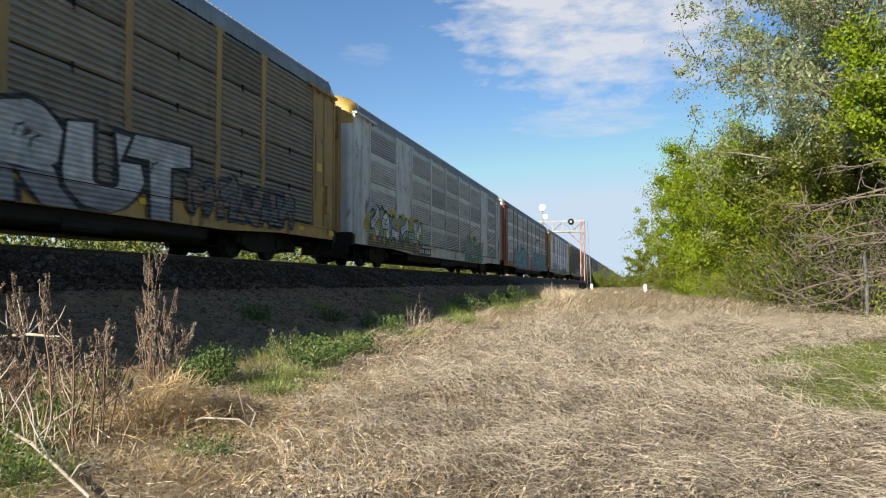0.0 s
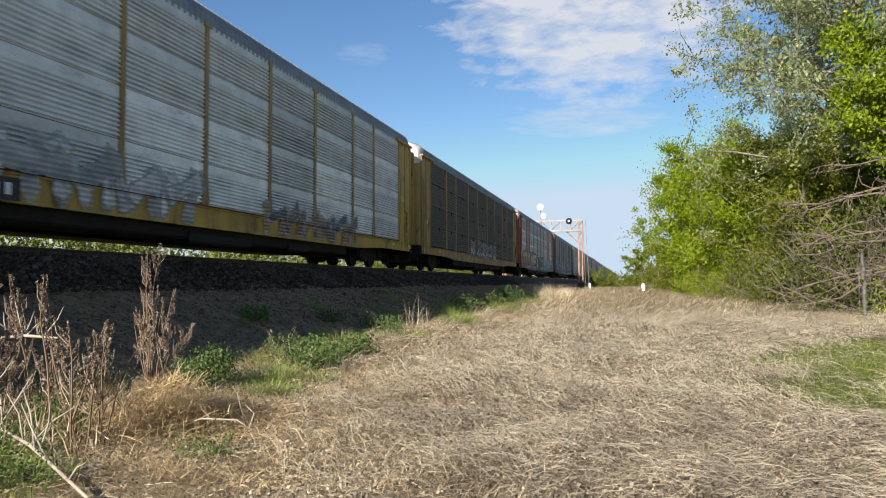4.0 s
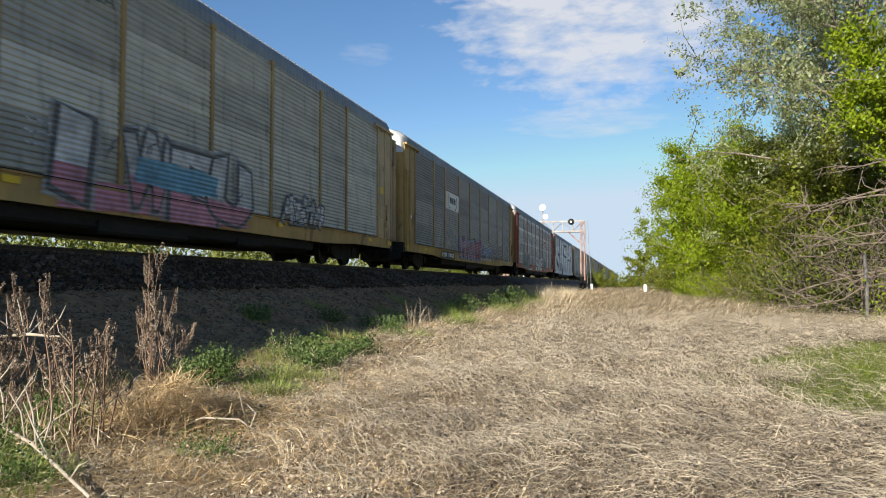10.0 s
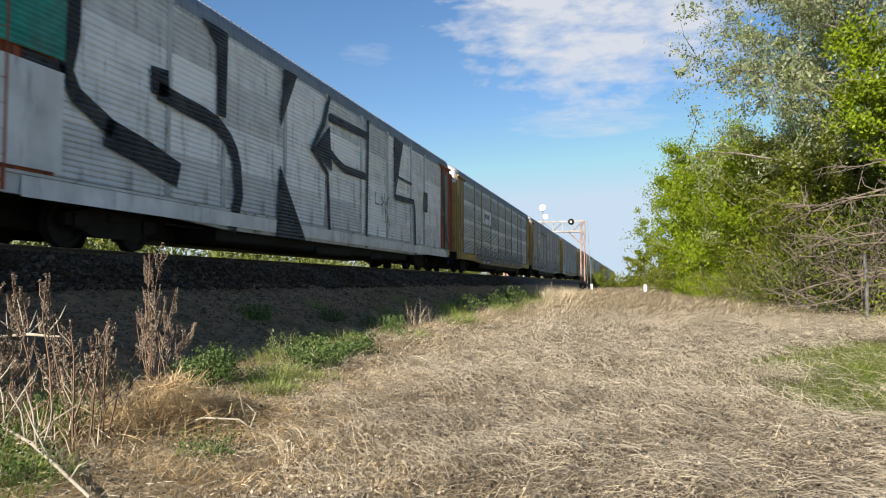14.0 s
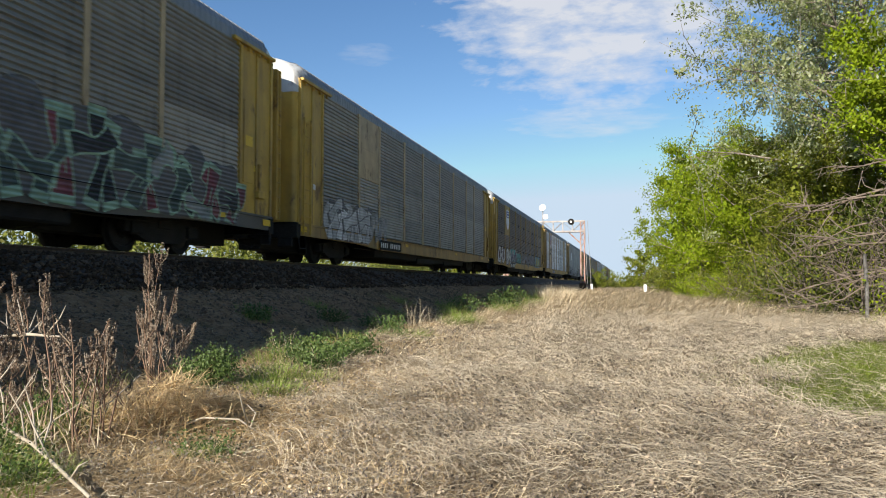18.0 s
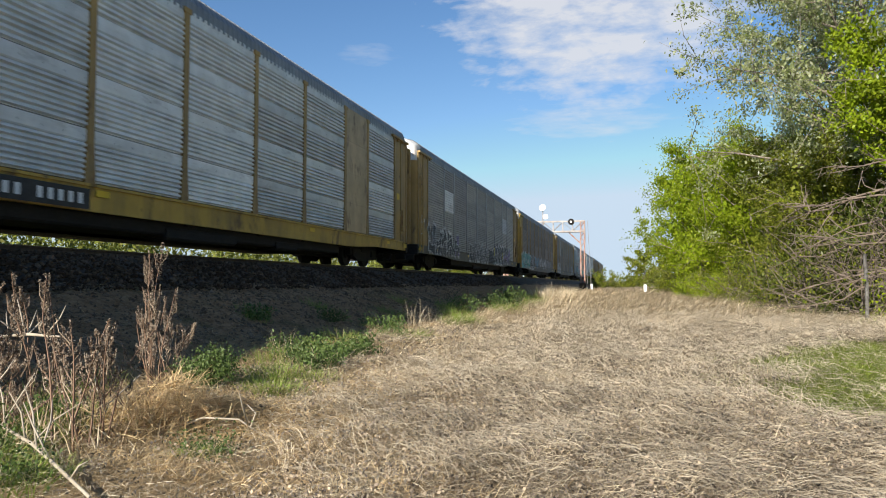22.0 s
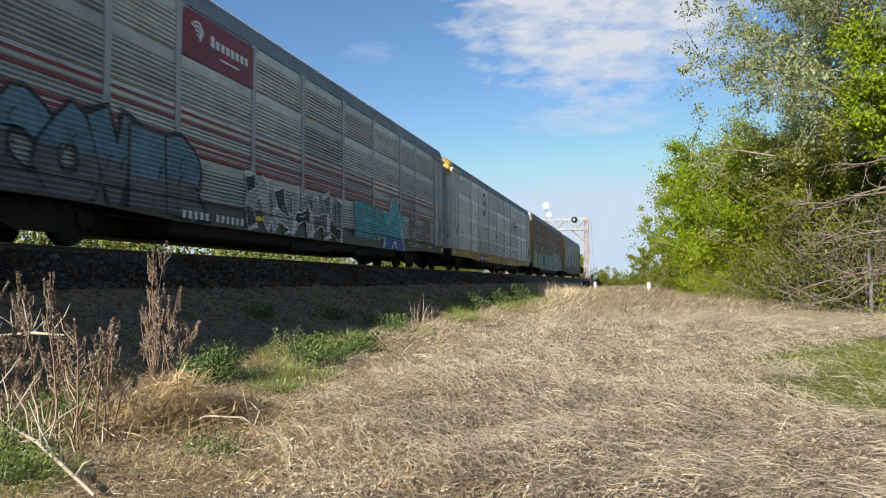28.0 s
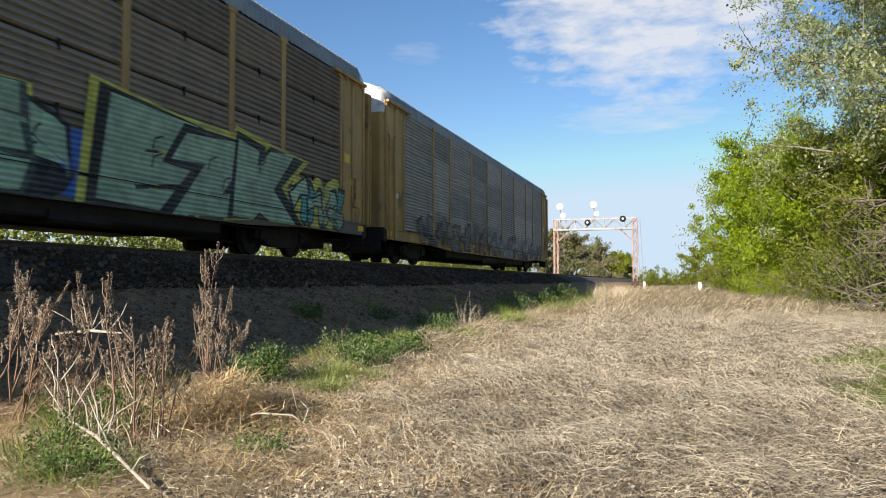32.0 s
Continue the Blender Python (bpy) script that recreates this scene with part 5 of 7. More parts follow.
NUM = (-7.3, .58, 2.2, .22)
SPECS = [
    dict(panel="dark", post="gold", end="gold", sill="gold", jointed=True, post_width=.2, flare=1.2, label=_label("dark grey", "gold", " and grey graffiti"),
         art=[(piece, (1, "RUT", .8, 5.4, .62, 1.98, "chalk", "black", None, "grey", .07, .12, .05, .05)), (wild, (2, 5.5, 10.2, .8, 1.75, 5, ("smoke", "brown"), "black")), (swatch, ("black", 7.6, 9.8, .8, 1.7, 3))]),
    dict(panel="silver", post="white", end="white", sill="white", cap="yellow", flare=1.7, blank={1: "white", 7: "white"}, label=_label("silver", "white", " and white blank panels"),
         art=[(swatch, ("ochre", -12.6, -6.2, .6, 1.5, 4, -.012)), (wild, (3, -12.6, -6.0, .95, 2.15, 6, ("white", "full", "mint"), "black", "yellow", .04, .9)), (wild, (103, -12.4, -6.4, .6, 1.2, 7, ("ochre", "brown"), "moss", None, .03, .4)),
              (swatch, ("jade", 2.2, 6.9, .62, 1.25, 5)), (wild, (4, 2.2, 6.9, .95, 1.85, 5, ("ghost", "mint"), "ghost")), (wild, (104, 3.3, 6.4, .6, 2.0, 3, ("jade", "green", "mint"), "black", "yellow")), (scribble, (105, 6.75, 7.9, 1.0, 2.0, 2, "black"))], extra=[(number_bars, (-6.4, .66, 1.6, .2, BLACK))]),
    dict(panel="silver", post="red", end="red", sill="red", door="red", cap_low=4.93, flare=1.3, post_width=.15, label=_label("silver", "oxide-red", " and teal graffiti"),
         art=[(wild, (5, -9.2, -5.9, .65, 2.05, 3, ("aqua", "teal", "sky"), "steelblue", "teal")), (piece, (51, "KRA", -5.9, -2.5, .6, 2.2, "teal", "black", "sky", "sky", .09, .0, .08, .06)), (swatch, ("purple", -2.5, -1.3, .6, 1.95, 6)), (swatch, ("yellow", -1.4, -.4, .62, 1.7, 7)),
              (wild, (52, -.4, 1.7, .75, 1.9, 2, ("grey", "purple"), "smoke")), (piece, (6, "HOMTEK", 1.8, 11.5, .75, 2.15, "teal", "black", "sky", "sky", .08, .08, .06, .05))],
         extra=[(patches, ("name_strip", PAINT["red"], [[(3.8, 3.3), (6.05, 3.42), (6.05, 3.68), (3.8, 3.56)]], "faded red strip"))]),
    dict(panel="bright", post="gold", end="yellow", sill="yellow", post_width=.13, flare=2.0, blank={(1, 3): "tan", (1, 2): "tan"}, label=_label("bright silver", "gold", " and an emblem panel"),
         art=[(wild, (7, -9.3, -2.2, .65, 1.75, 6, ("ghost", "chalk"), "ghost")), (wild, (8, .7, 7, .65, 1.5, 6, ("brown", "ochre", "smoke"), "ghost"))], extra=[(shield, (-8.5, 4.3, 1.1)), (number_bars, (-9.0, .66, 2.2, .22, BLACK))]),
    dict(panel="soot", post="gold", end="gold", sill="gold", jointed=True, post_width=.19, flare=1.7, label=_label("dark brown-grey", "gold", " and pale grey lettering"),
         art=[(piece, (9, "RIZOERONS", -3.95, 3.95, .95, 1.85, "ghost", "smoke", None, "chalk", .05, .1, .06, .04)), (scribble, (109, 4.0, 6.45, 1.15, 1.7, 2, "ghost")), (scribble, (110, 6.8, 8.4, 1.1, 1.6, 3, "ghost"))]),
    dict(panel="silver", post="red", end="red", sill="dark", door="red", flare=1.2, post_width=.13, blank={1: "orange", 7: "orange"}, label=_label("silver", "oxide-red", " and tall lettering"),
         art=[(wild, (11, -2.9, 3.7, .65, 2.05, 7, ("grey", "white", "smoke"), "black", "wine", .04, .2)), (swatch, ("teal", 3.9, 8.1, .75, 1.7, 9, -.012)), (swatch, ("aqua", 7.4, 8.2, .62, 2.0, 10)), (wild, (10, 8.2, 12.3, .72, 2.1, 5, ("ghost", "grey"), "ghost"))]),
    dict(panel="smooth", post="dark", end="dark", sill="dark", smooth=True, post_width=.09, flare=1.0, cap2="grey", cap="grey", label="smooth dark grey auto-carrier wagon with chalky graffiti",
         art=[(wild, (12, -12.4, -9.4, .85, 2.0, 3, ("chalk", "grey", "wine"), "black", None, .05, .2)), (wild, (13, -6.1, .6, .7, 2.1, 5, ("smoke", "grey"), "chalk", None, .04, .6)), (loops, ("chalk", -1.3, .5, .9, 2.3, 3)), (scribble, (113, .8, 1.7, 1.6, 2.2, 1, "chalk")), (wild, (14, 3.4, 10.3, .75, 1.95, 7, ("smoke", "black"), "chalk", None, .04, .25))],
         extra=[(number_bars, (-8.6, 1.5, 2.5, .24, BLACK))]),
    dict(panel="pale", deep=.022, post="gold", end="tan", sill="gold", cap="yellow", post_width=.11, flare=1.3, blank={(1, 3): "tan", (1, 2): "tan"}, label=_label("pale grey", "gold", " and a shield emblem"),
         art=[(swatch, ("pink", -3.3, 2.5, .62, 1.15, 15, -.012)), (piece, (15, "IWEU", -3.2, 2.5, .72, 2.1, "chalk", "smoke", "ghost", "pink", .07, .05, .06, .05)), (swatch, ("sky", -1.5, 1.2, 1.2, 1.7, 16, .012)), (wild, (16, 4.2, 6.8, .95, 1.75, 4, ("chalk",), "smoke")), (scribble, (17, -4.0, -3.4, 1.4, 1.9, 3, "chalk"))],
         extra=[(shield, (-8.5, 4.05, 1.6)), (number_bars, (-8.0, .66, 2.3, .22, IRON))]),
    dict(panel="grey", post="gold", end="gold", sill="yellow", post_width=.16, flare=1.9, label=_label("grey", "gold", " and pink graffiti"),
         art=[(swatch, ("ghost", -7.4, -5.0, 1.1, 2.1, 18)), (swatch, ("blue", -4.6, -3.9, .7, 1.8, 19)), (wild, (17, -4.2, 1.1, .75, 1.9, 5, ("pink", "red"), "sky", "wine", .035, .2)), (wild, (18, 1.2, 4.1, .85, 1.85, 4, ("black", "blue"), "white")), (wild, (19, 4.2, 6.6, .9, 1.9, 2, ("ghost", "pink"), "ghost")), (swatch, ("ghost", 9.2, 10.7, .95, 2.1, 20)), (loops, ("chalk", 9.2, 10.8, .85, 2.2, 4))],
         extra=[(number_bars, (-8.1, .66, 2.4, .24, BLACK))]),
    dict(panel="silver", post="orange", end="red", sill="orange", post_width=.2, flare=1.3, label=_label("silver", "orange", " and white graffiti"),
         art=[(wild, (19, -10.2, -6.4, .75, 2.0, 3, ("moss", "smoke"), "ghost", "ghost", .03, .1)), (piece, (20, "SHARE", -2.1, 2.5, .66, 1.9, "full", "smoke", None, None, .055, .06, .05, .045, False)), (wild, (21, 4.1, 5.6, .75, 1.8, 1, ("mint", "teal"), "black", "mint", .03, .1))],
         extra=[(number_bars, (*NUM, BLACK)), (patches, ("name_strip", PAINT["red"], [[(4.4, 3.46), (6.7, 3.58), (6.7, 3.76), (4.4, 3.66)]], "faded red strip"))]),
    dict(panel="whitewash", deep=.024, post="white", end="red", sill="white", post_width=.12, flare=1.2, label=_label("white-painted", "white", " and huge black-edged letters"), art=[]),
    dict(panel="silver", post="gold", end="gold", sill="yellow", post_width=.17, flare=1.8, label=_label("grey-silver", "gold", " and a small white sign"), art=[(wild, (22, -9, 9, .7, 1.55, 16, ("ghost",), "smoke"))], extra=[(number_bars, (*NUM, BLACK))]),
    dict(panel="grey", post="tan", end="yellow", sill="dark", post_width=.14, flare=1.2, blank={(1, 3): "tan", (1, 2): "tan"}, label=_label("grey", "tan", " and dark green graffiti"),
         art=[(wild, (24, -12.9, -6.8, .62, 2.3, 5, ("moss", "black", "wine", "ghost"), "mint", "smoke", .035, .7)), (wild, (25, -6.7, -1.3, .7, 2.0, 6, ("ghost", "moss", "brown"), "ghost", None, .03, .5)), (wild, (26, -1.2, 4.8, .75, 1.9, 7, ("ghost", "smoke"), "ghost", None, .03, .4)), (wild, (125, 4.9, 8.2, .7, 2.35, 3, ("black", "wine", "moss"), "mint", "smoke", .04, .4)), (wild, (126, 8.2, 11.4, .7, 2.2, 3, ("moss", "wine", "ghost", "black"), "mint", "smoke", .035, .5))],
         extra=[(shield, (-8.5, 4.05, 1.6)), (number_bars, (-7.2, .66, 1.9, .2, IRON))]),
    dict(panel="grey", post="tan", end="yellow", sill="gold", post_width=.15, flare=2.0, blank={(1, 3): "tan", (1, 2): "tan"}, label=_label("grey", "tan", " and white throw-up graffiti"),
         art=[(wild, (26, -12.1, -8.6, .65, 1.95, 3, ("full", "chalk"), "smoke", "chalk", .035, .1)), (wild, (27, -8.5, -6.8, .9, 1.8, 2, ("ghost",), "ghost"))], extra=[(number_bars, (-7.4, .66, 2.3, .22, IRON))]),
    dict(panel="brown", post="yellow", end="yellow", sill="yellow", jointed=True, post_width=.15, flare=1.5, blank={(1, 3): "yellow", (1, 2): "yellow"}, cap2="yellow", label=_label("brown-grey", "yellow", " and white block graffiti"),
         art=[(piece, (28, "CHU BN", -12.4, -7.4, .86, 1.85, "full", "black", None, None, .06, .05, .05, .05)), (swatch, ("teal", -7.35, -4.7, .85, 1.95, 29, -.012)), (wild, (29, -7.3, -4.7, .85, 1.9, 2, ("navy",), "chalk", None, .05, .3)), (swatch, ("teal", -4.6, -2.1, .95, 1.75, 30)), (wild, (30, -4.6, -2.1, 1.0, 1.7, 3, ("teal", "moss"), "moss")),
              (wild, (131, -1.9, 1.0, .95, 1.75, 3, ("ghost", "smoke"), "ghost")), (wild, (132, 1.4, 6.4, .95, 1.8, 5, ("ghost", "smoke"), "ghost")), (swatch, ("sky", 6.8, 10.0, .9, 1.9, 31, -.012)), (wild, (130, 6.9, 9.9, .95, 1.95, 3, ("lime", "yellow"), "steelblue", None, .04, .1))],
         extra=[(shield, (-8.5, 4.05, 1.55, False)), (number_bars, (-7.3, .64, 2.0, .26, BLACK))]),
    dict(panel="bright", post="gold", end="gold", sill="yellow", cap="yellow", post_width=.15, flare=1.6, ribs=7, blank={1: "tan", 7: "tan"}, label=_label("bright silver", "gold", " and gold blank panels"),
         art=[], extra=[(shield, (-8.45, 4.15, 1.5)), (number_bars, (-6.7, .66, 2.1, .22, BLACK))]),
    dict(panel="weathered", post="grey", end="gold", sill="dark", post_width=.10, flare=1.2, swap={(1, 2): "bright", (7, 2): "bright"}, label=_label("weathered grey", "grey", " and black-and-white graffiti"),
         art=[(wild, (31, -12.4, -8.2, .65, 2.05, 4, ("black",), "white", None, .05, .15)), (wild, (33, -8.2, -6.5, .75, 2.0, 2, ("purple", "black"), "chalk", None, .04, .2)), (wild, (32, -4.1, 1.4, .65, 1.75, 6, ("black", "smoke"), "chalk", None, .04, .5)), (swatch, ("black", 1.8, 3.3, .65, 1.5, 34)),
              (wild, (34, 3.3, 6.75, .65, 2.0, 3, ("black",), "white", "black", .05, .3)), (wild, (35, 6.8, 9.9, .75, 2.1, 3, ("purple", "black"), "chalk", None, .035, .4))],
         extra=[(patches, ("mark_patch", SPRAY["yellow"], [[(3.35, 1.2), (3.6, 1.2), (3.6, 1.75), (3.35, 1.7)], [(6.5, 1.1), (6.72, 1.05), (6.72, 1.5), (6.5, 1.55)]], "small yellow accent", .012))]),
    dict(panel="brown", post="gold", end="yellow", sill="dark", post_width=.13, flare=1.4, label=_label("brown-grey", "gold", " and teal graffiti"),
         art=[(wild, (33, -13.0, -8.1, .62, 2.05, 4, ("jade", "aqua", "teal"), "white", "teal", .045, .1)), (wild, (36, -7.6, -4.9, .85, 2.15, 3, ("moss", "forest"), "chalk", "moss", .035, .9)), (wild, (37, -4.5, -1.7, .9, 2.05, 3, ("sky", "ghost"), "ghost", None, .03, .3)), (wild, (34, -1.7, 4.0, .95, 2.0, 5, ("ghost", "chalk"), "ghost", None, .03, .5)), (wild, (38, 4.2, 8.8, 1.0, 1.9, 4, ("ghost",), "ghost"))],
         extra=[(number_bars, (-8.4, .64, 2.6, .2, None))]),
    dict(panel="brown", post="gold", end="gold", sill="dark", post_width=.12, flare=1.1, swap={(1, 3): "weathered", (1, 2): "weathered"}, label=_label("brown-grey", "gold", " and chalky white graffiti"),
         art=[(wild, (35, -12.2, -8.4, .8, 2.0, 4, ("ghost",), "chalk")), (wild, (36, 7.0, 10.6, .7, 2.1, 3, ("ghost", "chalk"), "ghost"))]),
    dict(panel="silver", post="grey", end="grey", sill="dark", cap="white", cap2="yellow", post_width=.17, flare=1.2, label=_label("silver", "grey", " and dark red bands"),
         art=[(piece, (37, "COVER", -11.8, -6.7, .6, 2.1, "steelblue", "black", None, "smoke", .10, .0, .06, .05)), (wild, (38, -4.9, .95, .65, 2.0, 5, ("smoke", "ghost", "black"), "white", None, .04, .4)), (swatch, ("aqua", 1.9, 3.9, .85, 2.0, 40)), (swatch, ("aqua", 4.0, 7.1, .9, 1.9, 41)), (wild, (39, 1.9, 5.0, .95, 1.9, 4, ("aqua", "teal"), "steelblue")),
              (piece, (42, "A", 5.0, 6.7, .6, 2.2, "aqua", "white", "purple", "blue", .12, .0, .03, .06, False)), (scribble, (43, 6.6, 7.1, 1.05, 1.65, 3, "chalk")), (loops, ("chalk", 7.5, 9.3, .8, 2.05, 5)), (swatch, ("brown", 7.7, 8.6, .85, 1.95, 44)), (swatch, ("brown", 8.7, 9.2, 1.2, 1.7, 45)), (swatch, ("brown", 9.9, 10.8, 1.0, 2.0, 46)), (scribble, (47, 10.1, 10.8, 1.0, 1.5, 2, "chalk"))],
         extra=[(number_bars, (-7.3, .64, 2.4, .2, None))]),
    dict(panel="bright", post="white", end="white", sill="yellow", cap="yellow", post_width=.17, flare=2.3, ribs=7, label=_label("bright silver", "pale grey", " and a round emblem"),
         art=[], extra=[(number_bars, (-7.2, .66, 2.2, .22, BLACK))]),
    dict(panel="brown", post="gold", end="gold", sill="dark", jointed=True, post_width=.19, flare=1.2, label=_label("brown-grey", "gold", " and mint-green graffiti"),
         art=[(swatch, ("blue", -9.6, -4.7, .8, 1.75, 50, -.012)), (piece, (40, "BLANK", -12.5, -6.1, .62, 2.05, "mint", "black", "lime", "mint", .10, .03, .04, .04)), (piece, (140, "BANE", -4.6, 1.6, .65, 2.05, "mint", "moss", "lime", "mint", .08, .05, .06, .04)), (swatch, ("blue", 1.4, 3.6, .65, 1.7, 51, -.012)), (piece, (141, "S", 1.4, 2.4, .65, 1.8, "mint", "black", None, None, .1)), (piece, (41, "EZK", 3.3, 8.9, .6, 2.2, "mint", "black", "lime", "mint", .09, .1, .09, .07)), (wild, (142, 8.8, 11.5, .75, 1.95, 3, ("mint", "teal"), "black", "lime", .05, .8))]),
    dict(panel="grey", post="gold", end="gold", sill="gold", post_width=.13, flare=1.2, label=_label("grey", "gold", " ending the train"),
         art=[(wild, (42, -10.9, 11, .65, 1.75, 15, ("brown", "black", "smoke"), "black", None, .03, .4)), (wild, (43, -2, 9, .7, 1.8, 7, ("ghost",), "ghost"))]),
]


for n in (0, 9, 19, 21):
    SPECS[n]["rise"] = .1
SPECS[5]["extra"] = [(tall_word, ())]
SPECS[8]["extra"].append((white_sign, ()))
SPECS[11]["extra"].append((white_sign, ()))
SPECS[10]["extra"] = [(huge_letters, ())]
SPECS[15]["extra"].append((slogan, (-9.35, 3.02, (("BUILDING", 1.75), ("AMERICA", 1.7)))))
SPECS[12]["extra"].append((slogan, (-6.8, 4.28, (("BUILDING", 2.1),))))
SPECS[12]["extra"].append((slogan, (-4.2, 4.2, (("AMERICA", 2.0),))))
SPECS[7]["extra"].append((slogan, (-6.8, 4.2, (("BUILDING", 2.1),), .24, PAINT["dark"])))
SPECS[7]["extra"].append((slogan, (-4.1, 4.15, (("AMERICA", 2.0),), .24, PAINT["dark"])))
SPECS[19]["extra"].append((red_bands, ()))
SPECS[6]["extra"].append((framed_tag, ()))
for n, paint, y, z in ((1, "black", 11.75, 3.7), (16, "black", -13.7, 3.6), (16, "white", -13.7, 1.5), (12, "white", -13.7, 2.5)):
    tag = [([(y + .05, z + .9), (y + .15, z + .5), (y + .35, z + .85)], .035), ([(y, z + .45), (y + .4, z + .5), (y + .1, z + .3), (y + .45, z + .25)], .03), ([(y + .3, z + .6), (y + .5, z + .1), (y + .15, z), (y + .2, z + .2)], .03)]
    SPECS[n].setdefault("extra", []).append((band_graffiti, ("tag", SPRAY[paint], tag, "small " + paint + " sprayed tag")))
SPECS[20]["extra"].append((roundel, ()))
SPECS[21].setdefault("extra", []).append((column_ring, ()))

WAGONS = [wagon(s) for s in SPECS]


# ---- signal bridge over the track
POST_WOOD = surface("mottled_post", lin(.03, .026, .022), lin(.17, .165, .15), 9, .9, 0, lin(.06, .05, .04), 4, .8)


def signal_bridge():
    g = thing("signal_bridge", "silver-grey truss signal bridge with rusty legs over the track", "signal bridge")
    silver = surface("bridge_silver", lin(.26, .255, .25), lin(.38, .37, .35), 3, .6, .2, lin(.20, .11, .07), .8, .8)
    rust = surface("bridge_rust", lin(.26, .12, .085), lin(.38, .25, .20), 2, .8, .1, lin(.5, .45, .4), 1.5, .5)
    y, x0, x1 = 88, -14.95, -5.7
    for x, mat in ((x1, rust), (x0, rust)):
        s = Soup()
        for d in (-.22, .22):
            for e in (-.28, .28):
                s.box(x + d - .05, x + d + .05, y + e - .05, y + e + .05, 1.0, 8.55)
        for i in range(12):
            z = 1.2 + i * .6
            a = -.22 if i % 2 else .22
            for e in (-.28, .28):
                s.tube([(x + a, y + e, z), (x - a, y + e, z + .6)], .03, 4)
        part("leg", fix_normals(s.mesh("leg", mat)), g, "rusty red lattice leg")
        part("footing", fix_normals(Soup().box(x - .4, x + .4, y - .5, y + .5, -.1, 1.1, .04).mesh("footing", BALLAST_BED)), g, "concrete footing")
    for e in (-.3, .3):
        s = Soup()
        for z in (7.3, 8.5):
            s.box(x0 - .3, x1 + .3, y + e - .06, y + e + .06, z - .07, z + .07)
        s2 = Soup()
        n = 8
        for i in range(n):
            a, b = x0 + (x1 - x0) * i / n, x0 + (x1 - x0) * (i + 1) / n
            s2.box(a - .035, a + .035, y + e - .03, y + e + .03, 7.37, 8.43)
            if True:
                s2.tube([(a, y + e, 7.37), (b, y + e, 8.43)] if i % 2 else [(a, y + e, 8.43), (b, y + e, 7.37)], .03, 4)
        part("chord", fix_normals(s.mesh("chord", silver)), g, "silver truss chords")
        part("web", fix_normals(s2.mesh("web", silver)), g, "thin truss web bars")
    part("walkway", fix_normals(Soup().box(x0 - .3, x1 + .3, y - .34, y + .34, 7.16, 7.22).mesh("walkway", silver)), g, "grating walkway")
    for x, d in ((x0, 1), (x1, -1)):
        part("brace", fix_normals(Soup().tube([(x + d * .2, y, 5.8), (x + d * 1.7, y, 7.25)], .09, 6).mesh("brace", rust)), g, "slanting corner brace")
    for i, (x, z) in enumerate(((-14.4, 10.1), (-10.4, 10.2))):
        m = part("signal_mast", fix_normals(Soup().tube([(x, y, 7.3), (x, y, z + .3)], .06, 8).mesh("signal_mast", silver)), g, "slim signal mast")
        part("signal_head", fix_normals(Soup().disc((x, y - .3, z), "y", .40, .10, 24).mesh("signal_head", WHITE)), m, "round white signal disc")
        part("signal_head", fix_normals(Soup().disc((x + .35, y - .3, z - 1.1), "y", .31, .10, 24).mesh("signal_head", WHITE)), m, "round white lower signal disc")
    for x, z in ((-11.1, 8.05), (-7.0, 8.4)):
        h = part("signal_target", fix_normals(Soup().disc((x, y - .42, z), "y", .38, .06, 24).mesh("signal_target", IRON)), g, "round black signal target")
        part("hood", fix_normals(Soup().tube([(x, y - .75, z), (x, y - .4, z)], .12, 10).mesh("hood", WHITE)), h, "pale lens hood")
    s = Soup()
    for d in (-.2, .2):
        s.tube([(x1 + .75 + d, y - .2, 1.0), (x1 + .45 + d * .8, y - .2, 8.5)], .025, 4)
    part("ladder", fix_normals(s.mesh("ladder", silver)), g, "leaning ladder on the leg")
    c = thing("signal_cabinet", "white metal signal cabinet beside the bridge leg", "cabinet")
    part("case", fix_normals(Soup().box(-4.75, -4.5, 86.7, 86.95, land(-4.6, 87).item() - .05, .95, .03).mesh("case", WHITE)), c)
    part("lid", fix_normals(Soup().box(-4.78, -4.47, 86.67, 86.98, .95, 1.0, .02).mesh("lid", WHITE)), c)
    p = thing("marker_post", "short white marker post in the dry grass", "post")
    part("post_body", fix_normals(Soup().box(1.05, 1.35, 74.4, 74.55, -.05, .95, .03).mesh("post_body", WHITE)), p)
    f = thing("fence_post", "weathered grey wooden fence post at the wood's edge", "post")
    part("post_body", fix_normals(Soup().tube([(5.57, 20.04, -.1), (5.58, 20.0, .8), (5.56, 20.05, 1.75)], [.05, .047, .042], 8).mesh("post_body", POST_WOOD)), f)


signal_bridge()


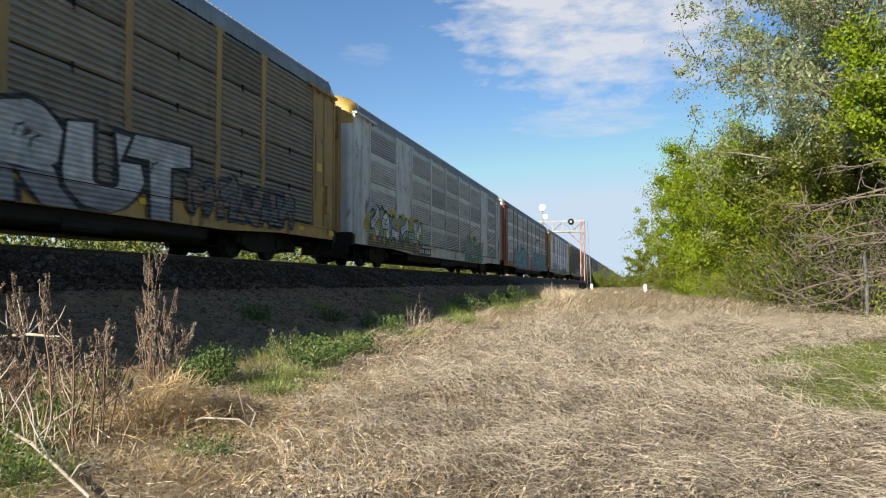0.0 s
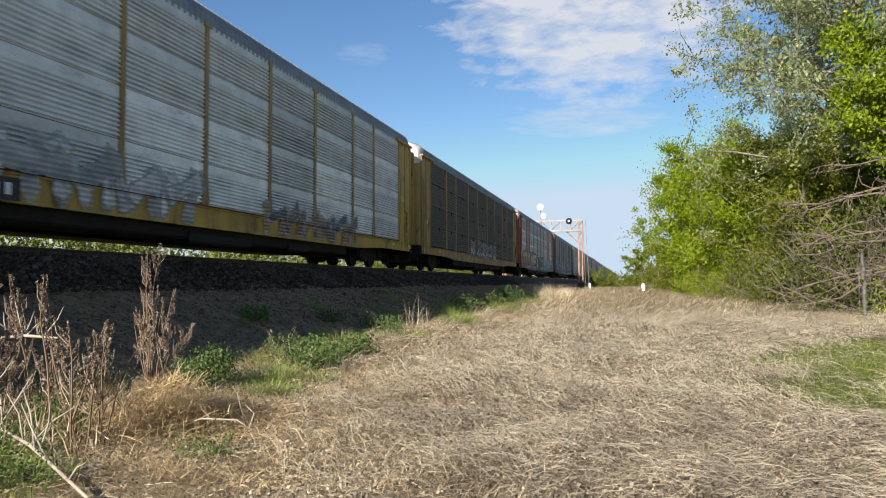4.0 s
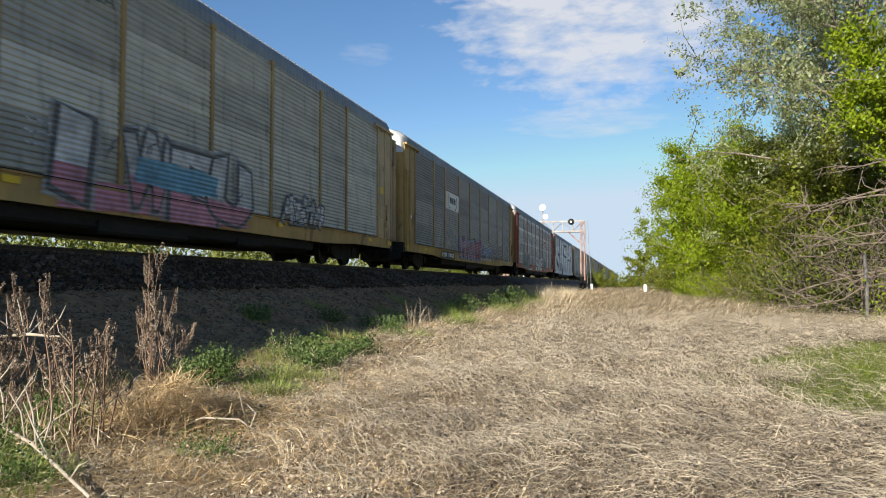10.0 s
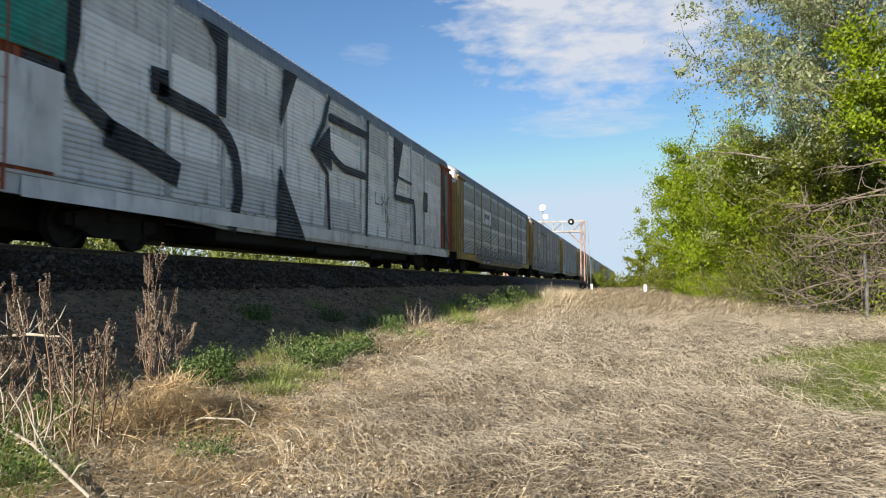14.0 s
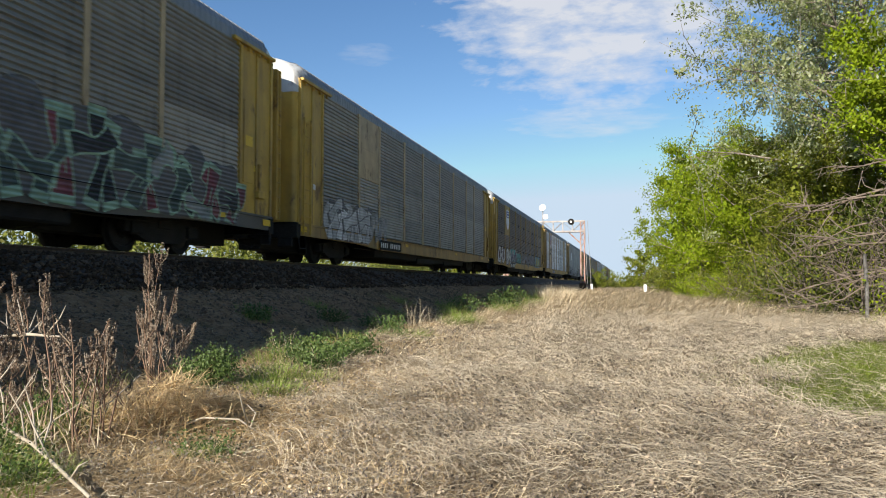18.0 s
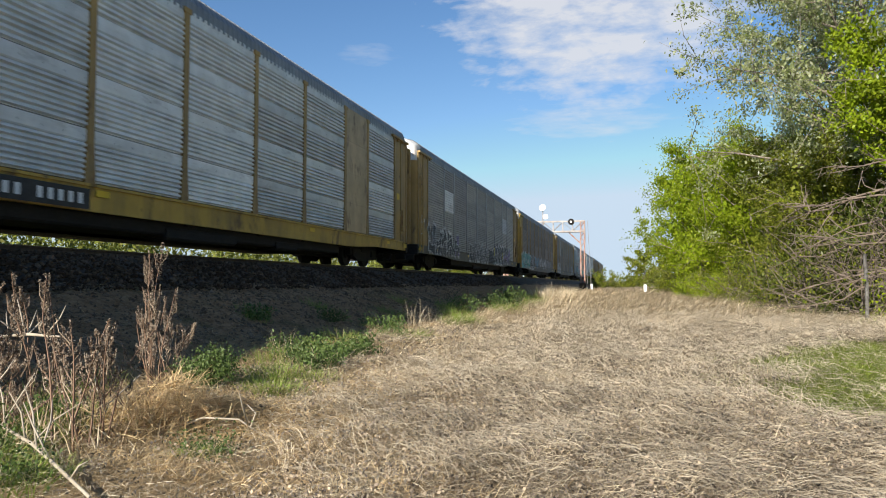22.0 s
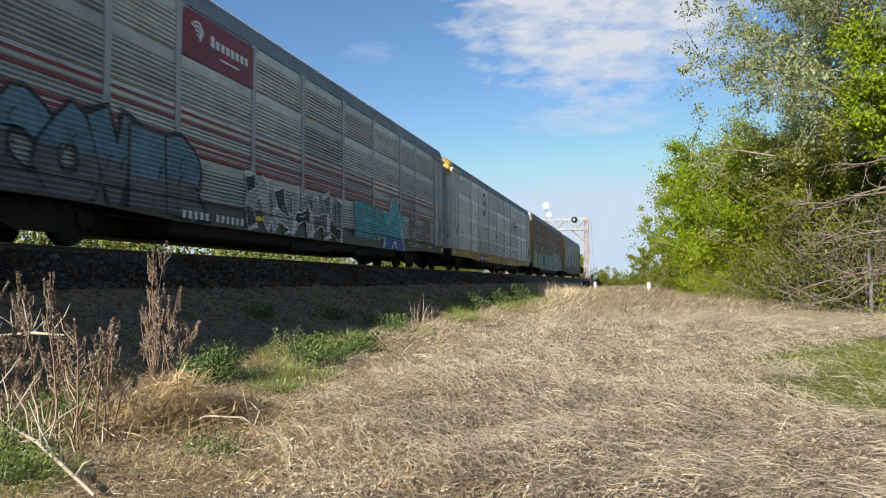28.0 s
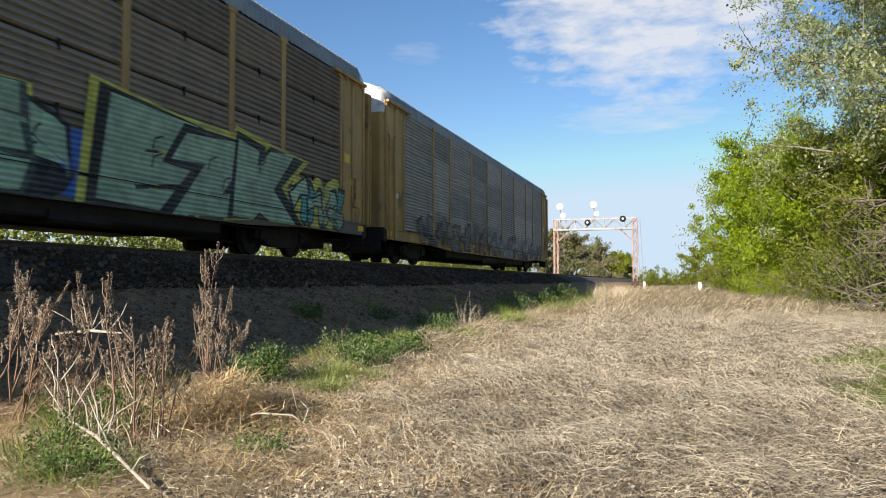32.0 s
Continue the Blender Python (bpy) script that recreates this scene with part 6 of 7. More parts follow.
# ---- trees and bushes
def skeleton_tree(rng, base, h, r, limbs, lean=(0, 0), low=.25, droop=0.0, rt=.16):
    """Branch lines of a tree: a trunk, limbs and twigs. Returns tubes and the twig points that carry leaves."""
    tubes, tips = [], []
    base = np.array(base, float)
    trunk = [base]
    for i in range(1, 7):
        k = i / 6
        trunk.append(base + np.array([lean[0] * k * k, lean[1] * k * k, h * .9 * k]) + np.append(rng.normal(0, .03 * h * .3, 2), 0))
    tubes.append((trunk, [rt * (1.25 - .19 * i) for i in range(7)], 8))
    for j in range(limbs):
        k = low + (1 - low) * (j + rng.uniform(0, 1)) / limbs
        s = k * 6
        i = min(int(s), 5)
        p = trunk[i] + (trunk[i + 1] - trunk[i]) * (s - i)
        az = j * 2.4 + rng.uniform(-.5, .5)
        reach = r * (1.05 - .75 * max(0, k - .45)) * rng.uniform(.7, 1.1)
        rise = rng.uniform(.15, .75) - droop
        line = [p]
        d = np.array([math.cos(az), math.sin(az), rise])
        d /= np.linalg.norm(d)
        for q in range(4):
            d = d + rng.normal(0, .14, 3) + np.array([0, 0, .05])
            d /= np.linalg.norm(d)
            line.append(line[-1] + d * reach / 4)
        r0 = rt * (1 - k) * .45 + .022
        tubes.append((line, [r0, r0 * .75, r0 * .55, r0 * .35, .008], 5))
        for q in range(1, 5):
            for _ in range(3):
                e = d * .5 + rng.normal(0, .7, 3)
                e /= np.linalg.norm(e)
                a = line[q]
                ln = reach * rng.uniform(.18, .42)
                b = a + e * ln * .5 + rng.normal(0, .05, 3)
                c = b + (e + rng.normal(0, .3, 3)) * ln * .5
                tubes.append(([a, b, c], [.016, .011, .005], 4))
                tips += [b, c, (a + b) / 2]
        tips.append(line[-1])
    tips.append(trunk[-1])
    return tubes, np.array(tips)


def tree(name, label, x, y, h, r, leaf, n, size, seed, limbs=14, lean=(0, 0), low=.25, spread=.32, droop=0.0, rt=.16, bark=None, category="tree", heart=0):
    rng = np.random.default_rng(seed)
    z = land(x, y).item()
    tubes, tips = skeleton_tree(rng, (x, y, z - .1), h, r, limbs, lean, low, droop, rt)
    t = thing(name, label, category)
    s = Soup()
    for pts, rad, k in tubes[:1]:
        s.tube(pts, rad, k)
    part("trunk", s.mesh("trunk", bark or BARK, True), t, "bark-covered trunk")
    s = None
    for pts, rad, k in tubes[1:]:
        if k == 5:
            if s:
                part("limb", s.mesh("limb", bark or BARK, True), t)
            s = Soup()
        s.tube(pts, rad, k)
    part("limb", s.mesh("limb", bark or BARK, True), t)
    # clumps: leaves gather round the twig ends, with gaps between
    w = rng.uniform(.05, 1, len(tips)) ** 2
    pick = rng.choice(len(tips), n, p=w / w.sum())
    pos = tips[pick] + rng.normal(0, 1, (n, 3)) * np.array([1, 1, .7]) * (spread * rng.uniform(.35, .85, len(tips)))[pick][:, None]
    pos[:, 2] = np.maximum(pos[:, 2], z + .15)
    tagged(part("crown", swarm("crown", leaves(rng, pos, size), leaf, LEAF), t, "crown of many small leaves"), kind="stuff")
    if heart:
        axis = np.array([x + lean[0] * .3, y + lean[1] * .3, 0])
        q = tips[rng.integers(0, len(tips), heart)]
        k = rng.uniform(.35, .88, heart)[:, None]
        q = np.concatenate([axis[:2] + (q[:, :2] - axis[:2]) * k, q[:, 2:] * (.55 + .45 * k) + (1 - k) * .2 * h], 1) + rng.normal(0, .25, (heart, 3))
        q[:, 2] = np.maximum(q[:, 2], z + .2)
        tagged(part("inner_leaves", swarm("inner_leaves", leaves(rng, q, size * 2.2), leaf, LEAF), t, "denser shaded leaves inside the crown"), kind="stuff")
    return t


# tall pale poplars over the hedge, and the hedgerow trees that follow them
tree("poplar_tree", "tall poplar with pale silvery young leaves over the hedge", 9.6, 31, 16, 8.2, LEAF_SILVER, 64000, .115, 11, 34, (-1.5, 0), .22, .40, rt=.26)
tree("poplar_tree", "tall thin-leaved poplar at the wood's edge", 12.5, 25, 15, 6.0, LEAF_SILVER, 62000, .105, 12, 26, (-1, -1), .2, .40, rt=.24)
tree("poplar_tree", "tall thin-leaved poplar behind the hedge", 9.4, 38, 19, 6.2, LEAF_SILVER, 42000, .13, 22, 30, (-1, 0), .35, .5, rt=.24)
tree("maple_tree", "young maple with bright green spring leaves", 8.2, 25.2, 9.6, 2.3, LEAF_SPRING, 17000, .12, 13, 18, (-.3, 0), .5, .30, rt=.1)
tree("hedge_tree", "round hedgerow tree in fresh olive-green leaf", 8.0, 31, 6.6, 3.6, LEAF_OLIVE, 36000, .085, 14, 20, (-.4, 0), .1, .36, heart=7000)
tree("hedge_tree", "broad hedgerow tree in fresh olive-green leaf", 8.0, 38, 8.0, 4.6, LEAF_OLIVE, 42000, .10, 15, 22, (-.5, 0), .1, .42, heart=7000)
tree("hedge_tree", "hedgerow tree in bright green spring leaf", 6.8, 46, 9.4, 4.6, LEAF_SPRING, 52000, .115, 16, 22, (-.3, 0), .08, .45, heart=7000)
tree("hedge_tree", "hedgerow tree in bright green spring leaf", 6.0, 55, 10.6, 4.8, LEAF_SPRING, 52000, .135, 17, 22, (-.4, 0), .08, .50, heart=7000)
tree("hedge_tree", "hedgerow tree in bright green spring leaf", 5.8, 66, 10.8, 4.6, LEAF_SPRING, 36000, .17, 18, 20, (-.2, 0), .06, .50, heart=7000)
tree("hedge_tree", "hedgerow tree in olive-green leaf", 9.5, 78, 10.0, 5, LEAF_OLIVE, 14000, .22, 19, 18, (0, 0), .06, .55, heart=7000)
tree("hedge_tree", "hedgerow tree in olive-green leaf", 12, 50, 10.0, 5, LEAF_OLIVE, 22000, .17, 23, 18, (0, 0), .06, .55, heart=7000)
tree("hedge_tree", "far hedgerow tree in olive-green leaf", 6.0, 112, 7, 4.4, LEAF_OLIVE, 8000, .24, 20, 14, (0, 0), .08, .5)
tree("hedge_tree", "far hedgerow tree in olive-green leaf", 2.5, 165, 7.5, 5, LEAF_OLIVE, 7000, .34, 21, 14, (0, 0), .05, .6)


def bramble(name, label, x, y, h, r, leaf, n, size, seed, twigs=60, bark=None):
    """A bush: arching bare stems from one stool, with some leaf."""
    rng = np.random.default_rng(seed)
    z = land(x, y).item()
    t = thing(name, label, "bush")
    s = Soup()
    ends = []
    for i in range(twigs):
        az, el = rng.uniform(0, 6.28), rng.uniform(.25, 1.35)
        ln = rng.uniform(.5, 1.0) * math.hypot(h * math.sin(el), r * math.cos(el)) * 1.15
        p = np.array([x + rng.normal(0, .25 * r), y + rng.normal(0, .25 * r), z - .05])
        d = np.array([math.cos(az) * math.cos(el), math.sin(az) * math.cos(el), math.sin(el)])
        pts = [p]
        for q in range(5):
            d = d + rng.normal(0, .13, 3) - np.array([0, 0, .06])
            d /= np.linalg.norm(d)
            pts.append(pts[-1] + d * ln / 5)
            pts[-1][2] = max(pts[-1][2], z + .05)
        ends += pts[2:]
        if y < 34 and i:
            part("stem", s.mesh("stem", bark or GREY_TWIG), t)
            s = Soup()
        s.tube(pts, [.026, .022, .017, .012, .008, .004], 4)
        for q in (2, 3, 4):
            e = d + rng.normal(0, .6, 3)
            e /= np.linalg.norm(e)
            tip = pts[q] + e * ln * .25
            s.tube([pts[q], (pts[q] + tip) / 2 + rng.normal(0, .03, 3), tip], [.009, .007, .003], 3)
            ends += [tip]
    if y < 34:
        part("stem", s.mesh("stem", bark or GREY_TWIG), t)
    else:
        tagged(part("stem_tangle", s.mesh("stem_tangle", bark or GREY_TWIG), t, "arching bare stems"), kind="stuff")
    ends = np.array(ends)
    if n:
        pos = ends[rng.choice(len(ends), n)] + rng.normal(0, .17, (n, 3))
        pos[:, 2] = np.maximum(pos[:, 2], z + .05)
        tagged(part("leaf_mass", swarm("leaf_mass", leaves(rng, pos, size), leaf, LEAF), t, "small fresh leaves"), kind="stuff")
    return t


bramble("bramble_bush", "tangled bush of bare grey twigs with few leaves", 7.4, 23.5, 3.6, 3.0, LEAF_OLIVE, 1300, .08, 31, 90)
bramble("bramble_bush", "tangled bush of bare grey twigs with few leaves", 6.6, 27, 3.2, 2.6, LEAF_OLIVE, 1800, .08, 32, 80)
bramble("bramble_bush", "leafy olive-green bush with arching twigs", 6.2, 31, 3.4, 2.6, LEAF_OLIVE, 6000, .08, 33, 60)
bramble("bramble_bush", "bare grey twiggy bush at the wood's edge", 8.4, 20, 3.4, 2.6, LEAF_OLIVE, 1000, .07, 34, 80)
# dark-leaved bushes: their colour paints the shaded gaps behind the branches
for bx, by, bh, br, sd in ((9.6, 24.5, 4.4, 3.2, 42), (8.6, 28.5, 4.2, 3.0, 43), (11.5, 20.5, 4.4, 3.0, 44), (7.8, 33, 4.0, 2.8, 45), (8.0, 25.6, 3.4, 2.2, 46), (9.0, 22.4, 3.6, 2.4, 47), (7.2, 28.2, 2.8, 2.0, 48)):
    bramble("bramble_bush", "dense thicket bush behind bare branches, its olive leaves darkened for shade", bx, by, bh, br, LEAF_SHADE, 11000, .12, sd, 46)
bramble("bramble_bush", "bright green low bush behind the fence post", 6.8, 19.6, 1.4, 1.2, LEAF_SPRING, 2600, .07, 35, 30)
bramble("bramble_bush", "leafy bush at the foot of the hedge", 5.4, 38, 2.6, 2.2, LEAF_OLIVE, 5000, .08, 36, 50)
bramble("bramble_bush", "leafy bush at the foot of the hedge", 5.0, 46, 2.4, 2.2, LEAF_SPRING, 5000, .10, 37, 40)
bramble("bramble_bush", "leafy bush at the foot of the hedge", 4.4, 56, 2.6, 2.4, LEAF_SPRING, 5000, .11, 38, 40)
bramble("bramble_bush", "leafy bush at the foot of the hedge", 3.4, 70, 2.4, 2.4, LEAF_OLIVE, 4500, .13, 39, 40)
bramble("bramble_bush", "green bush beside the far track", -4.2, 118, 3.4, 3.0, LEAF_OLIVE, 4000, .2, 40, 30)
bramble("bramble_bush", "green bush beside the far track", -1.0, 150, 3.5, 3.5, LEAF_OLIVE, 4000, .25, 41, 30)


def dead_branch(pts, r, twigs, seed, label):
    """A long bare fallen branch with forking side branches."""
    rng = np.random.default_rng(seed)
    t = thing("dead_branch", label, "branch", "fallen bare branches")
    pts = [np.array(p, float) for p in pts]
    line = [pts[0] + (pts[1] - pts[0]) * k / 8 + rng.normal(0, .07, 3) * (k > 0) + np.array([0, 0, .5 * math.sin(math.pi * k / 8) * .6]) for k in range(9)]
    part("limb", Soup().tube(line, [r * (1 - .1 * k) for k in range(9)], 6).mesh("limb", DEAD_WOOD, True), t)
    way = (pts[1] - pts[0]) / np.linalg.norm(pts[1] - pts[0])
    for i in range(twigs):
        k = rng.integers(1, 8)
        d = way * rng.uniform(.3, 1) + rng.normal(0, .45, 3)
        p = [line[k]]
        ln = rng.uniform(.5, 1.7)
        for q in range(4):
            d = d + rng.normal(0, .22, 3) + np.array([0, 0, .04])
            d /= np.linalg.norm(d)
            p.append(p[-1] + d * ln / 4)
        s = Soup().tube(p, [r * .4, r * .32, r * .24, r * .16, .005], 5)
        for q in (1, 2, 3):
            e = d + rng.normal(0, .6, 3)
            tip = p[q] + e / np.linalg.norm(e) * ln * .4
            s.tube([p[q], (p[q] + tip) / 2 + rng.normal(0, .04, 3), tip], [r * .18, r * .13, .004], 4)
        part("side_branch", s.mesh("side_branch", DEAD_WOOD, True), t)


for i, (a, b) in enumerate((((9.2, 21.5, 2.2), (4.0, 23.5, 1.5)), ((9.4, 21.0, 1.5), (4.4, 22.4, .75)), ((9.0, 22, 2.9), (5.2, 24, 2.3)), ((8.8, 20.6, 1.1), (4.2, 21.6, .35)), ((9.6, 22.0, 2.6), (5.0, 22.6, 2.0)), ((9.4, 23, 4.0), (4.8, 25, 2.9)), ((8.6, 20.8, .9), (5.2, 20.9, 1.1)), ((9.6, 23.5, 3.2), (4.6, 24.5, 3.4)), ((9.8, 24, 4.6), (6.0, 25, 4.4)))):
    dead_branch((a, b), .045 + .008 * (i % 3), 13, 500 + i, "long bare grey branch fallen across the wood's edge")
tree("far_tree", "bare brownish tree beyond the track", -21, 112, 9.5, 4.4, HAZE_WOOD, 16000, .20, 51, 16, (0, 0), .15, .45, heart=4000)
tree("far_tree", "bare brownish tree beyond the track", -20, 136, 10, 4.8, HAZE_WOOD, 16000, .24, 52, 16, (0, 0), .15, .45, heart=4000)
tree("far_tree", "olive-green tree beyond the track", -22, 96, 8, 3.6, LEAF_OLIVE, 7000, .2, 53, 16, (0, 0), .1, .45, heart=4000)
tree("far_tree", "bare brownish tree beyond the track", -19, 168, 9.5, 5, HAZE_WOOD, 6000, .3, 54, 16, (0, 0), .1, .5, heart=4000)
tree("far_tree", "olive-green tree beyond the track", -18, 215, 9, 5, LEAF_OLIVE, 5000, .4, 55, 14, (0, 0), .1, .5, heart=4000)


def far_hedge():
    """A long thicket beyond the track, seen under the wagons."""
    rng = np.random.default_rng(61)
    n = 95000
    c = rng.integers(0, 90, n)
    cy, cx, ch = np.linspace(-5, 96, 90) + rng.uniform(-1, 1, 90), rng.uniform(-28, -21, 90), rng.uniform(4.6, 7.0, 90)
    u = rng.normal(size=(n, 3))
    u /= np.linalg.norm(u, axis=1, keepdims=True)
    rad = rng.uniform(.35, 1, n) ** .5
    pos = np.stack([cx[c] + u[:, 0] * rad * 2.0, cy[c] + u[:, 1] * rad * 2.2, np.abs(u[:, 2]) * rad * ch[c]], -1)
    pos[:, 2] += land(pos[:, 0], pos[:, 1])
    thing("far_thicket", "long green thicket of bushes beyond the track", "bushes", kind="stuff", data=swarm("far_thicket", leaves(rng, pos, .20), LEAF_THICKET, LEAF))
    k = 28000
    x, y = rng.uniform(-24, -14.6, k), rng.uniform(-3, 80, k)
    b = np.stack([x, y, land(x, y) - .02], -1)
    thing("far_grass", "rank green and straw grass beyond the track", "grass", kind="stuff", data=swarm("far_grass", blades(rng, b, rng.uniform(0, 6.28, k), rng.uniform(.6, 1.9, k), rng.uniform(.9, 1.5, k), rng.uniform(.02, .04, k), rng.uniform(.2, 1.0, k)), TUFT_BLADE, BLADE))
    far = 26000
    y = rng.uniform(230, 1500, far)
    x = np.where(rng.uniform(0, 1, far) < .5, rng.uniform(-700, -14, far), rng.uniform(4, 700, far)) * (.5 + y / 1500)
    hgt = 5 + 4 * np.sin(x * .03) + 2 * np.sin(x * .11 + 1)
    pos = np.stack([x, y, rng.uniform(0, 1, far) * np.maximum(hgt, 2)], -1)
    thing("far_woods", "low line of far green and brown woods", "woods", kind="stuff", data=swarm("far_woods", leaves(rng, pos, 3.2), HAZE_WOOD, LEAF))


far_hedge()


# ---- grass of the verge
def in_patch(x, y):
    return np.hypot((x - 2.9 - .22 * (y - 9.5)) / 2.0, (y - 9.5) / 4.1) + .25 * np.sin(x * 2.1 + y) * np.sin(y * 1.3)


def lay(x, y):
    """The way in which the dead grass lies: down and to the right over most of the verge."""
    swirl = np.sin(x * .9 + y * .35) * .5 + np.sin(y * .8 - x * 1.3) * .4
    return -.95 + .75 * np.clip((5.5 - y) / 3, 0, 1) + .5 * np.clip((-1.5 - x) / 2, 0, 1) + swirl * .5


def verge_grass():
    rng = np.random.default_rng(71)

    def patch(n, y0, y1, x0, x1, length, lift, width, droop, power=1.0):
        y = y0 + (y1 - y0) * rng.uniform(0, 1, n) ** power
        x = rng.uniform(x0, x1, n)
        keep = (x > -.80 * y - 1.2) & (x < .37 * y + 1.5) & ((in_patch(x, y) > .85) | (rng.uniform(0, 1, n) < .10))
        x, y = x[keep], y[keep]
        m = len(x)
        b = np.stack([x, y, land(x, y) + rng.uniform(-.01, .05, m) + np.clip(y - 6, 0, 6) * .015 * rng.uniform(0, 1, m)], -1)
        head = lay(x, y) + rng.normal(0, .75, m)
        clump = .6 + .5 * np.sin(x * 2.1 + np.sin(y * 1.7)) * np.sin(y * 1.5)
        up = rng.uniform(0, 1, m) ** 2.2
        return blades(rng, b, head, rng.uniform(*length, m) * (.7 + .5 * clump), lift[0] + (lift[1] - lift[0]) * up, rng.uniform(*width, m), rng.uniform(*droop, m))

    def sheaves(count, each, y0, y1, x0, x1, length, width, size, raise_, way, fall):
        """Bunches of long pale blades that lie the same way over the mat."""
        cy = rng.uniform(y0, y1, count)
        cx = rng.uniform(x0, x1, count)
        keep = (cx > -.62 * cy + .4) & (cx < .37 * cy + 1.0) & ((in_patch(cx, cy) > .8) | (rng.uniform(0, 1, count) < .30))
        cx, cy = cx[keep], cy[keep]
        c = len(cx)
        ch, cl = way + .5 * (lay(cx, cy) + .95) + rng.normal(0, .35, c), rng.uniform(.5, 1, c)
        i = np.repeat(np.arange(c), each)
        m = len(i)
        x, y = cx[i] + rng.normal(0, size, m), cy[i] + rng.normal(0, size, m)
        b = np.stack([x, y, land(x, y) + raise_ * cl[i] * rng.uniform(.3, 1, m)], -1)
        return blades(rng, b, ch[i] + rng.normal(0, .18, m), cl[i] * rng.uniform(*length, m), rng.uniform(-.1, .45, m), rng.uniform(*width, m), rng.uniform(*fall, m))

    near = [patch(105000, 2.2, 9, -4.3, 5, (.04, .17), (.0, .9), (.0015, .0036), (-.1, .9)), patch(80000, 7, 22, -4.4, 7.5, (.08, .38), (.0, .95), (.003, .007), (-.1, 1.0))]
    thing("dry_grass", "matted straw-coloured dead grass laid over the verge", "grass", kind="stuff", data=swarm("dry_grass", np.concatenate(near), STRAW, BLADE))
    long = [sheaves(1300, 10, 2.3, 6.5, -1.9, 4.5, (.08, .20), (.0014, .003), .07, .05, -.5, (.0, .5)), sheaves(1500, 14, 3.6, 8, -2.6, 5, (.16, .38), (.002, .004), .10, .15, -.8, (.5, 1.3)),
            sheaves(3400, 15, 6, 22, -2.6, 7, (.22, .52), (.0028, .0058), .12, .28, -.9, (.7, 1.6))]
    thing("pale_grass", "long pale dead grass blades laid over in sheaves", "grass", kind="stuff", data=swarm("pale_grass", np.concatenate(long), SHEAF, BLADE))
    far = [patch(45000, 20, 60, -4.6, 7.5, (.2, .65), (.05, 1.0), (.009, .02), (0, .9)), patch(16000, 60, 130, -5, 7, (.4, .9), (.2, 1.0), (.03, .06), (.1, .9))]
    thing("dry_grass", "pale dead grass running along the verge towards the distance", "grass", kind="stuff", data=swarm("dry_grass", np.concatenate(far), STRAW, BLADE))
    # grey crumbs of old stems and seed between the blades
    m = 150000
    y = 2.2 + 15 * rng.uniform(0, 1, m) ** 1.5
    x = rng.uniform(-4.2, 6, m)
    keep = (x > -.62 * y - .8) & (x < .37 * y + 1) & (in_patch(x, y) > .8) & ((x > -1.9) | (rng.uniform(0, 1, m) < .35))
    x, y = x[keep], y[keep]
    p = np.stack([x, y, land(x, y) + rng.uniform(.01, .10, len(x)) * np.clip(.4 + .06 * y, 0, 1)], -1)
    thing("chaff", "grey crumbs of broken stems and old seed heads in the grass", "chaff", kind="stuff", data=swarm("chaff", leaves(rng, p, .010 + .0028 * y, .1), CHAFF, LEAF))
    # finer tan grass along the foot of the bank
    m = 56000
    y = 3.3 + 30 * rng.uniform(0, 1, m) ** 1.6
    x = -2.9 + rng.normal(0, .95, m) - .04 * (y - 4) + .5 * np.sin(y * .7)
    b = np.stack([x, y, land(x, y) - .01], -1)
    thing("tan_grass", "fine tan grass along the foot of the bank", "grass", kind="stuff", data=swarm("tan_grass", blades(rng, b, rng.uniform(0, 6.28, m), rng.uniform(.05, .17, m), rng.uniform(.0, .8, m), rng.uniform(.002, .005, m), rng.uniform(0, .8, m)), STRAW_TAN, BLADE))
    # dead litter on the bank
    m = 26000
    y = 1 + 34 * rng.uniform(0, 1, m) ** 1.5
    x = rng.uniform(-7.2, -4.5, m)
    b = np.stack([x, y, land(x, y) + .005], -1)
    thing("bank_litter", "dead stems and litter strewn over the earth bank", "litter", kind="stuff", data=swarm("bank_litter", blades(rng, b, rng.uniform(0, 6.28, m), rng.uniform(.05, .28, m), rng.uniform(0, .25, m), rng.uniform(.003, .009, m), rng.uniform(0, .3, m)), LITTER, BLADE))
    # green grass patch on the right
    m = 46000
    x, y = rng.uniform(-.2, 6.4, m), rng.uniform(4.8, 14.2, m)
    keep = in_patch(x, y) + rng.normal(0, .07, m) < .95
    x, y = x[keep], y[keep]
    m = len(x)
    b = np.stack([x, y, land(x, y) - .01], -1)
    thing("green_grass", "patch of fresh green grass among the dead straw", "grass", kind="stuff", data=swarm("green_grass", blades(rng, b, rng.normal(-1.0, .8, m), rng.uniform(.06, .22, m), rng.uniform(.3, 1.2, m), rng.uniform(.004, .008, m), rng.uniform(.3, 1.3, m)), GREEN_BLADE, BLADE))


verge_grass()


def tuft(name, label, x, y, r, h, n, mat, seed, lift=(.7, 1.4), width=(.004, .009), droop=(.2, 1.1)):
    rng = np.random.default_rng(seed)
    a, q = rng.uniform(0, 6.28, n), rng.uniform(0, 1, n) ** .7
    px, py = x + r * q * np.cos(a), y + r * q * np.sin(a)
    b = np.stack([px, py, land(px, py) - .01], -1)
    me = swarm(name, blades(rng, b, a + rng.normal(0, .6, n), rng.uniform(.5, 1.0, n) * h, rng.uniform(*lift, n), rng.uniform(*width, n), rng.uniform(*droop, n)), mat, BLADE)
    return thing(name, label, "grass tuft", "tufts along the bank", data=me)


